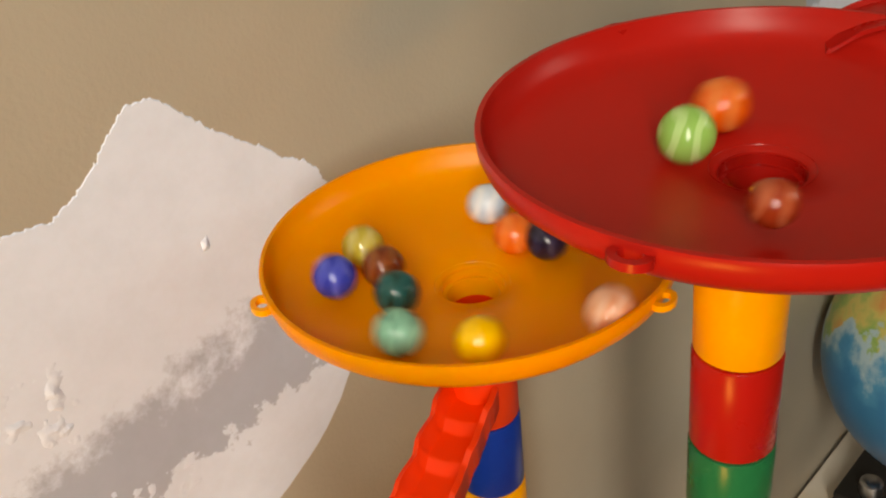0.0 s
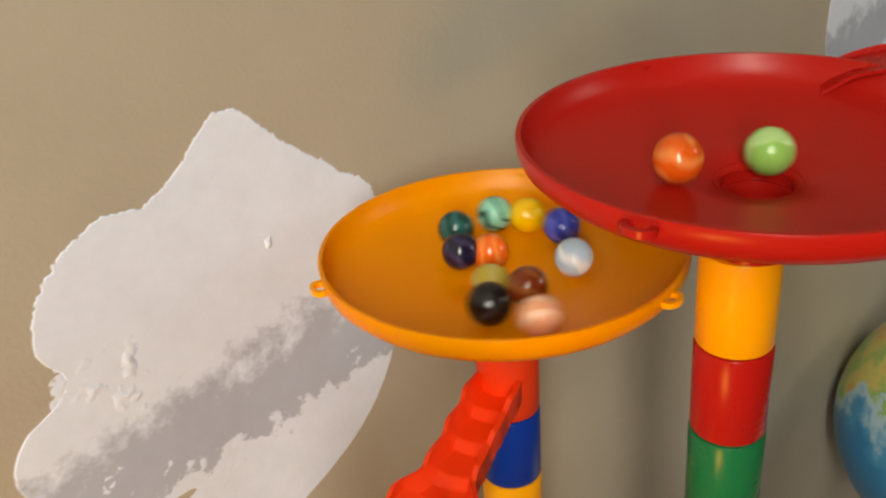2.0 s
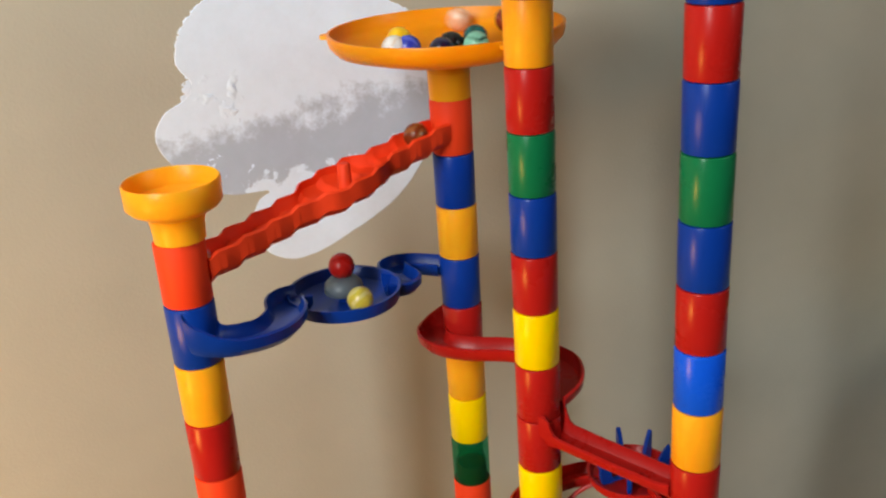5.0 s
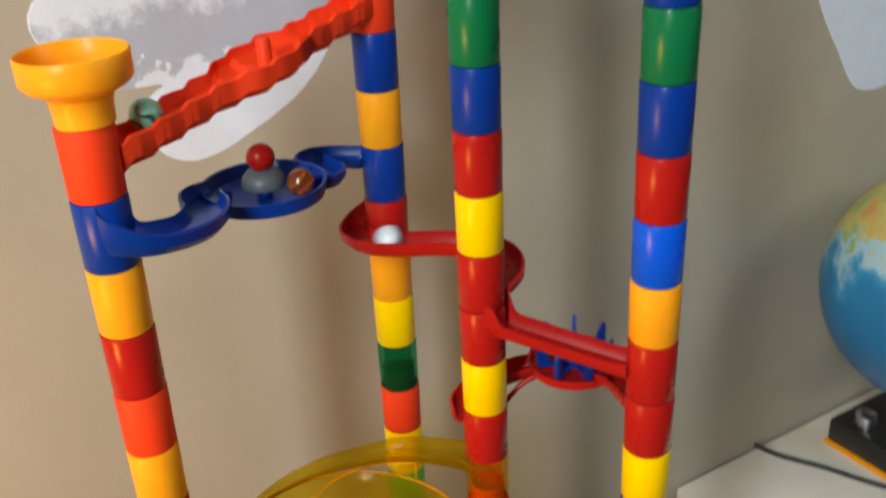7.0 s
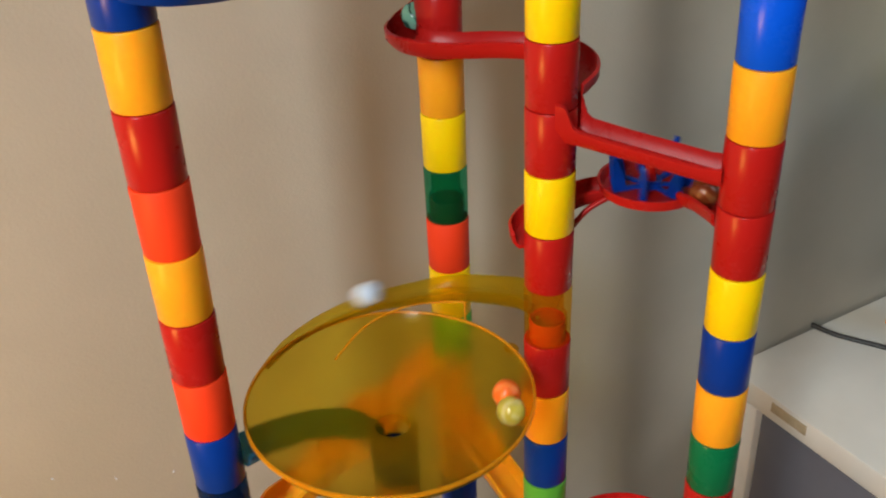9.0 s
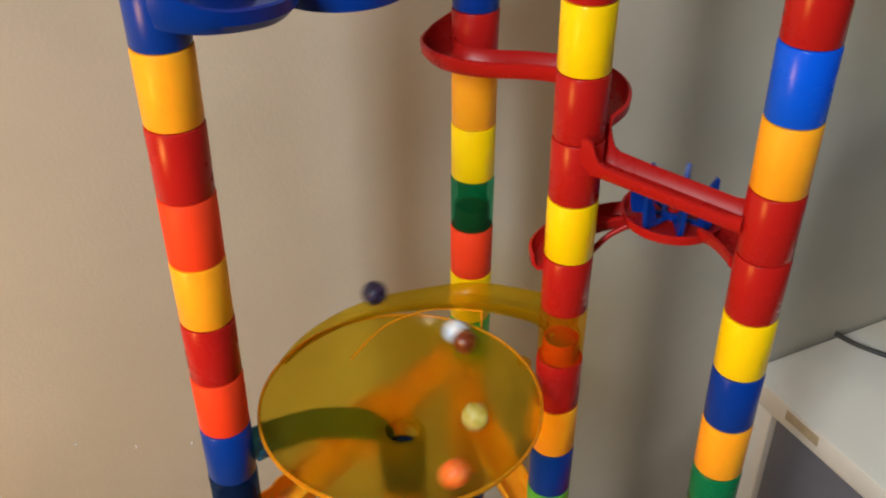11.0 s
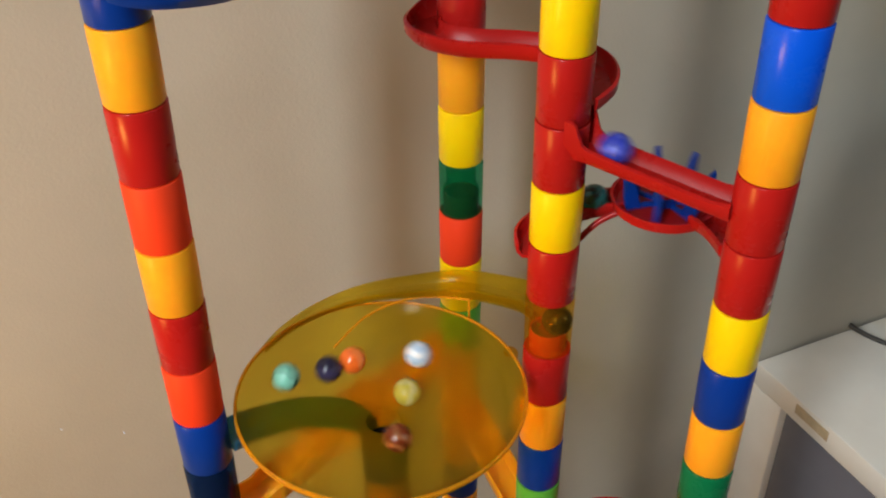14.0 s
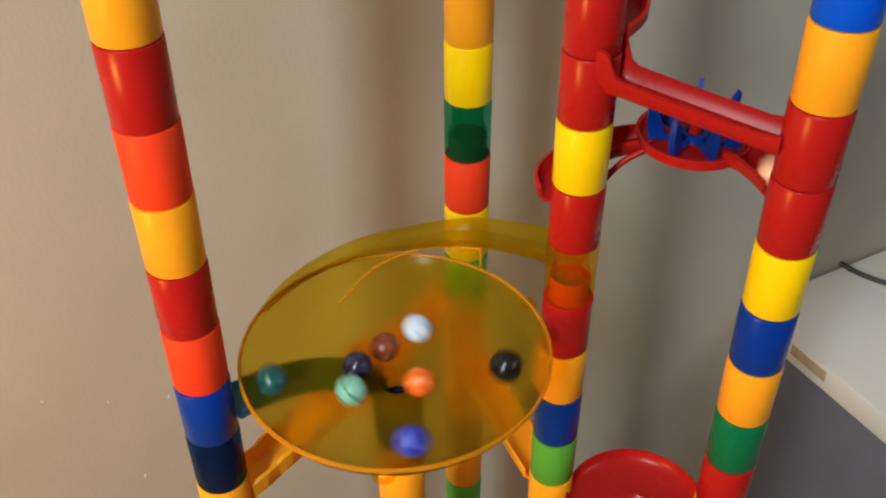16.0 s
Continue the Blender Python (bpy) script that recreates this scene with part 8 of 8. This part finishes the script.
    walk(MARBLES["white"], rolling([
        (0, 0.0664, 0.3422, 0.8359), (1.85, 0.0664, 0.3422, 0.8359), (2.2, 0.0446, 0.3620, 0.8365), (2.3, 0.0137, 0.3679, 0.8365), (2.4, -0.0272, 0.3498, 0.8365),
        (2.5, -0.0460, 0.3117, 0.8365), (2.6, -0.0332, 0.2738, 0.8351), (2.7, -0.0002, 0.2516, 0.8341), (2.8, 0.0346, 0.2509, 0.8343), (2.9, 0.0631, 0.2730, 0.8341),
        (3, 0.0788, 0.2997, 0.8357), (3.1, 0.0708, 0.3291, 0.8351), (3.2, 0.0420, 0.3487, 0.8330), (3.3, 0.0159, 0.3583, 0.8339), (3.4, -0.0132, 0.3528, 0.8347),
        (3.5, -0.0367, 0.3320, 0.8356), (3.6, -0.0386, 0.3006, 0.8344), (3.7, -0.0249, 0.2750, 0.8331), (3.8, -0.0021, 0.2617, 0.8319), (3.9, 0.0219, 0.2624, 0.8313),
        (4, 0.0397, 0.2744, 0.8311), (4.1, 0.0511, 0.2885, 0.8311), (4.2, 0.0544, 0.3065, 0.8311), (4.3, 0.0488, 0.3238, 0.8311), (4.4, 0.0355, 0.3363, 0.8311),
        (4.5, 0.0179, 0.3410, 0.8311), (4.6, 0.0002, 0.3367, 0.8311), (4.7, -0.0133, 0.3245, 0.8311), (4.8, -0.0193, 0.3073, 0.8311), (4.9, -0.0165, 0.2894, 0.8311),
        (5, -0.0054, 0.2749, 0.8311), (5.1, 0.0113, 0.2675, 0.8311), (5.2, 0.0294, 0.2690, 0.8311), (5.3, 0.0447, 0.2789, 0.8311), (5.4, 0.0534, 0.2949, 0.8311),
        (5.5, 0.0533, 0.3131, 0.8311), (5.6, 0.0446, 0.3291, 0.8311), (5.7, 0.0294, 0.3390, 0.8311), (5.8, 0.0112, 0.3405, 0.8311), (5.9, -0.0054, 0.3330, 0.8311),
        (6, -0.0165, 0.3186, 0.8311), (6.1, -0.0193, 0.3006, 0.8311), (6.2, -0.0132, 0.2834, 0.8311), (6.3, 0.0003, 0.2712, 0.8311), (6.4, 0.0180, 0.2670, 0.8311),
        (6.5, 0.0356, 0.2717, 0.8311), (6.6, 0.0488, 0.2843, 0.8311), (6.7, 0.0544, 0.3016, 0.8311), (6.8, 0.0511, 0.3195, 0.8311), (6.9, 0.0396, 0.3337, 0.8311),
        (7, 0.0228, 0.3406, 0.8311), (16, 0.0228, 0.3406, 0.8311),
    ]))
    walk(MARBLES["red_brown"], rolling([
        (0, 0.0741, 0.3292, 0.8359), (2.2, 0.0741, 0.3292, 0.8359), (2.55, 0.0705, 0.3399, 0.8365), (2.65, 0.0469, 0.3608, 0.8365), (2.75, 0.0074, 0.3649, 0.8358),
        (2.85, -0.0280, 0.3433, 0.8354), (2.95, -0.0438, 0.3107, 0.8358), (3.05, -0.0357, 0.2758, 0.8354), (3.15, -0.0116, 0.2535, 0.8349), (3.25, 0.0180, 0.2452, 0.8350),
        (3.35, 0.0479, 0.2530, 0.8352), (3.45, 0.0700, 0.2751, 0.8353), (3.55, 0.0775, 0.3056, 0.8354), (3.65, 0.0682, 0.3355, 0.8353), (3.75, 0.0452, 0.3565, 0.8352),
        (3.85, 0.0150, 0.3629, 0.8351), (3.95, -0.0142, 0.3534, 0.8350), (4.05, -0.0346, 0.3299, 0.8349), (4.15, -0.0400, 0.2991, 0.8347), (4.25, -0.0296, 0.2712, 0.8347),
        (4.35, -0.0082, 0.2527, 0.8347), (4.45, 0.0194, 0.2466, 0.8347), (4.55, 0.0465, 0.2545, 0.8347), (4.65, 0.0666, 0.2743, 0.8347), (4.75, 0.0748, 0.3013, 0.8347),
        (4.85, 0.0691, 0.3290, 0.8347), (4.95, 0.0509, 0.3506, 0.8347), (5.05, 0.0246, 0.3609, 0.8347), (5.15, -0.0034, 0.3575, 0.8347), (5.25, -0.0264, 0.3410, 0.8347),
        (5.35, -0.0387, 0.3156, 0.8347), (5.45, -0.0374, 0.2874, 0.8347), (5.55, -0.0228, 0.2632, 0.8347), (5.65, 0.0015, 0.2489, 0.8347), (5.75, 0.0298, 0.2479, 0.8347),
        (5.85, 0.0550, 0.2606, 0.8347), (5.95, 0.0712, 0.2838, 0.8347), (6.05, 0.0744, 0.3118, 0.8347), (6.15, 0.0637, 0.3380, 0.8347), (6.25, 0.0419, 0.3560, 0.8347),
        (6.35, 0.0141, 0.3613, 0.8347), (6.45, -0.0128, 0.3527, 0.8347), (6.55, -0.0324, 0.3324, 0.8347), (6.65, -0.0399, 0.3052, 0.8347), (6.75, -0.0335, 0.2776, 0.8347),
        (6.85, -0.0147, 0.2565, 0.8347), (6.95, 0.0119, 0.2469, 0.8347), (16, 0.0119, 0.2469, 0.8347),
    ]))
    walk(MARBLES["light_green"], rolling([
        (0, 0.0765, 0.2417, 0.8982), (0.1, 0.0689, 0.2183, 0.8997), (0.2, 0.0845, 0.1993, 0.9000), (0.3, 0.1050, 0.2072, 0.8996), (0.4, 0.1082, 0.2329, 0.8957),
        (0.5, 0.0879, 0.2438, 0.8952), (0.6, 0.0673, 0.2230, 0.8996), (0.7, 0.0702, 0.2027, 0.9002), (0.8, 0.0889, 0.1988, 0.9000), (0.9, 0.1037, 0.2270, 0.8952),
        (1, 0.0950, 0.2457, 0.8952), (1.1, 0.0772, 0.2334, 0.8978), (1.2, 0.0753, 0.2085, 0.8998), (1.3, 0.0911, 0.1992, 0.8999), (1.4, 0.1025, 0.2106, 0.8991),
        (1.5, 0.0981, 0.2435, 0.8952), (1.6, 0.0753, 0.2330, 0.8982), (1.7, 0.0690, 0.2146, 0.8998), (1.8, 0.0838, 0.2011, 0.8999), (1.9, 0.1052, 0.2251, 0.8959),
        (2, 0.1010, 0.2429, 0.8952), (2.1, 0.0812, 0.2351, 0.8961), (2.2, 0.0718, 0.2039, 0.9001), (2.3, 0.0830, 0.1939, 0.9003), (2.4, 0.0946, 0.2130, 0.8984),
        (2.5, 0.0809, 0.2128, 0.8993), (2.6, 0.0763, 0.2006, 0.9001), (2.7, 0.0872, 0.1919, 0.9004), (2.85, 0.0950, 0.2340, 0.8920), (2.95, 0.0950, 0.2340, 0.8600),
        (3.2, 0.0920, 0.2350, 0.7400), (3.4, 0.0920, 0.2350, 0.6600), (16, 0.0920, 0.2350, 0.6600),
    ]))
    walk(MARBLES["clear_orange"], rolling([
        (0, 0.0905, 0.2564, 0.8988), (0.1, 0.0693, 0.2446, 0.8995), (0.2, 0.0654, 0.2144, 0.9000), (0.3, 0.0813, 0.1956, 0.9003), (0.4, 0.1027, 0.1988, 0.9000),
        (0.5, 0.1112, 0.2225, 0.8982), (0.6, 0.1000, 0.2476, 0.8965), (0.7, 0.0743, 0.2447, 0.8988), (0.8, 0.0605, 0.2251, 0.9000), (0.9, 0.0678, 0.2017, 0.9004),
        (1, 0.0866, 0.1931, 0.9003), (1.1, 0.1030, 0.2019, 0.8998), (1.2, 0.1077, 0.2383, 0.8959), (1.3, 0.0875, 0.2530, 0.8983), (1.4, 0.0692, 0.2441, 0.8995),
        (1.5, 0.0662, 0.2193, 0.8998), (1.6, 0.0851, 0.1951, 0.9002), (1.7, 0.1080, 0.2063, 0.8997), (1.8, 0.1118, 0.2309, 0.8977), (1.9, 0.0929, 0.2467, 0.8956),
        (2, 0.0688, 0.2316, 0.8994), (2.1, 0.0672, 0.2080, 0.9001), (2.2, 0.0833, 0.1937, 0.9003), (2.3, 0.1028, 0.2063, 0.8996), (2.4, 0.1075, 0.2424, 0.8969),
        (2.5, 0.0914, 0.2552, 0.8985), (2.6, 0.0731, 0.2400, 0.8987), (2.7, 0.0692, 0.2086, 0.9000), (2.8, 0.0892, 0.1975, 0.9001), (2.9, 0.1076, 0.2078, 0.8996),
        (3, 0.1092, 0.2306, 0.8966), (3.1, 0.0862, 0.2400, 0.8952), (3.3, 0.0960, 0.2250, 0.9000), (3.5, 0.1120, 0.2320, 0.8980), (3.7, 0.0950, 0.2340, 0.8850),
        (3.8, 0.0950, 0.2340, 0.8600), (4, 0.0920, 0.2350, 0.7600), (4.2, 0.0920, 0.2350, 0.6760), (16, 0.0920, 0.2350, 0.6760),
    ]))
    walk(MARBLES["rust"], rolling([
        (0, 0.0838, 0.1972, 0.9001), (0.1, 0.0953, 0.1998, 0.8999), (0.2, 0.0979, 0.2244, 0.8952), (0.3, 0.0790, 0.2329, 0.8975), (0.4, 0.0709, 0.2213, 0.8995),
        (0.5, 0.0809, 0.2012, 0.9000), (0.6, 0.0999, 0.2138, 0.8984), (0.7, 0.1028, 0.2277, 0.8952), (0.8, 0.0760, 0.2196, 0.8989), (0.9, 0.0835, 0.2186, 0.8981),
        (1, 0.0898, 0.2204, 0.8966), (1.1, 0.0941, 0.2240, 0.8952), (1.2, 0.0886, 0.2103, 0.8991), (1.3, 0.0784, 0.1987, 0.9002), (1.4, 0.0777, 0.1942, 0.9004),
        (1.5, 0.0774, 0.1896, 0.9012), (1.6, 0.0950, 0.2340, 0.8850), (1.7, 0.0950, 0.2340, 0.8600), (1.9, 0.0920, 0.2350, 0.7500), (2.1, 0.0920, 0.2350, 0.6440),
        (16, 0.0920, 0.2350, 0.6440),
    ]))


motions()
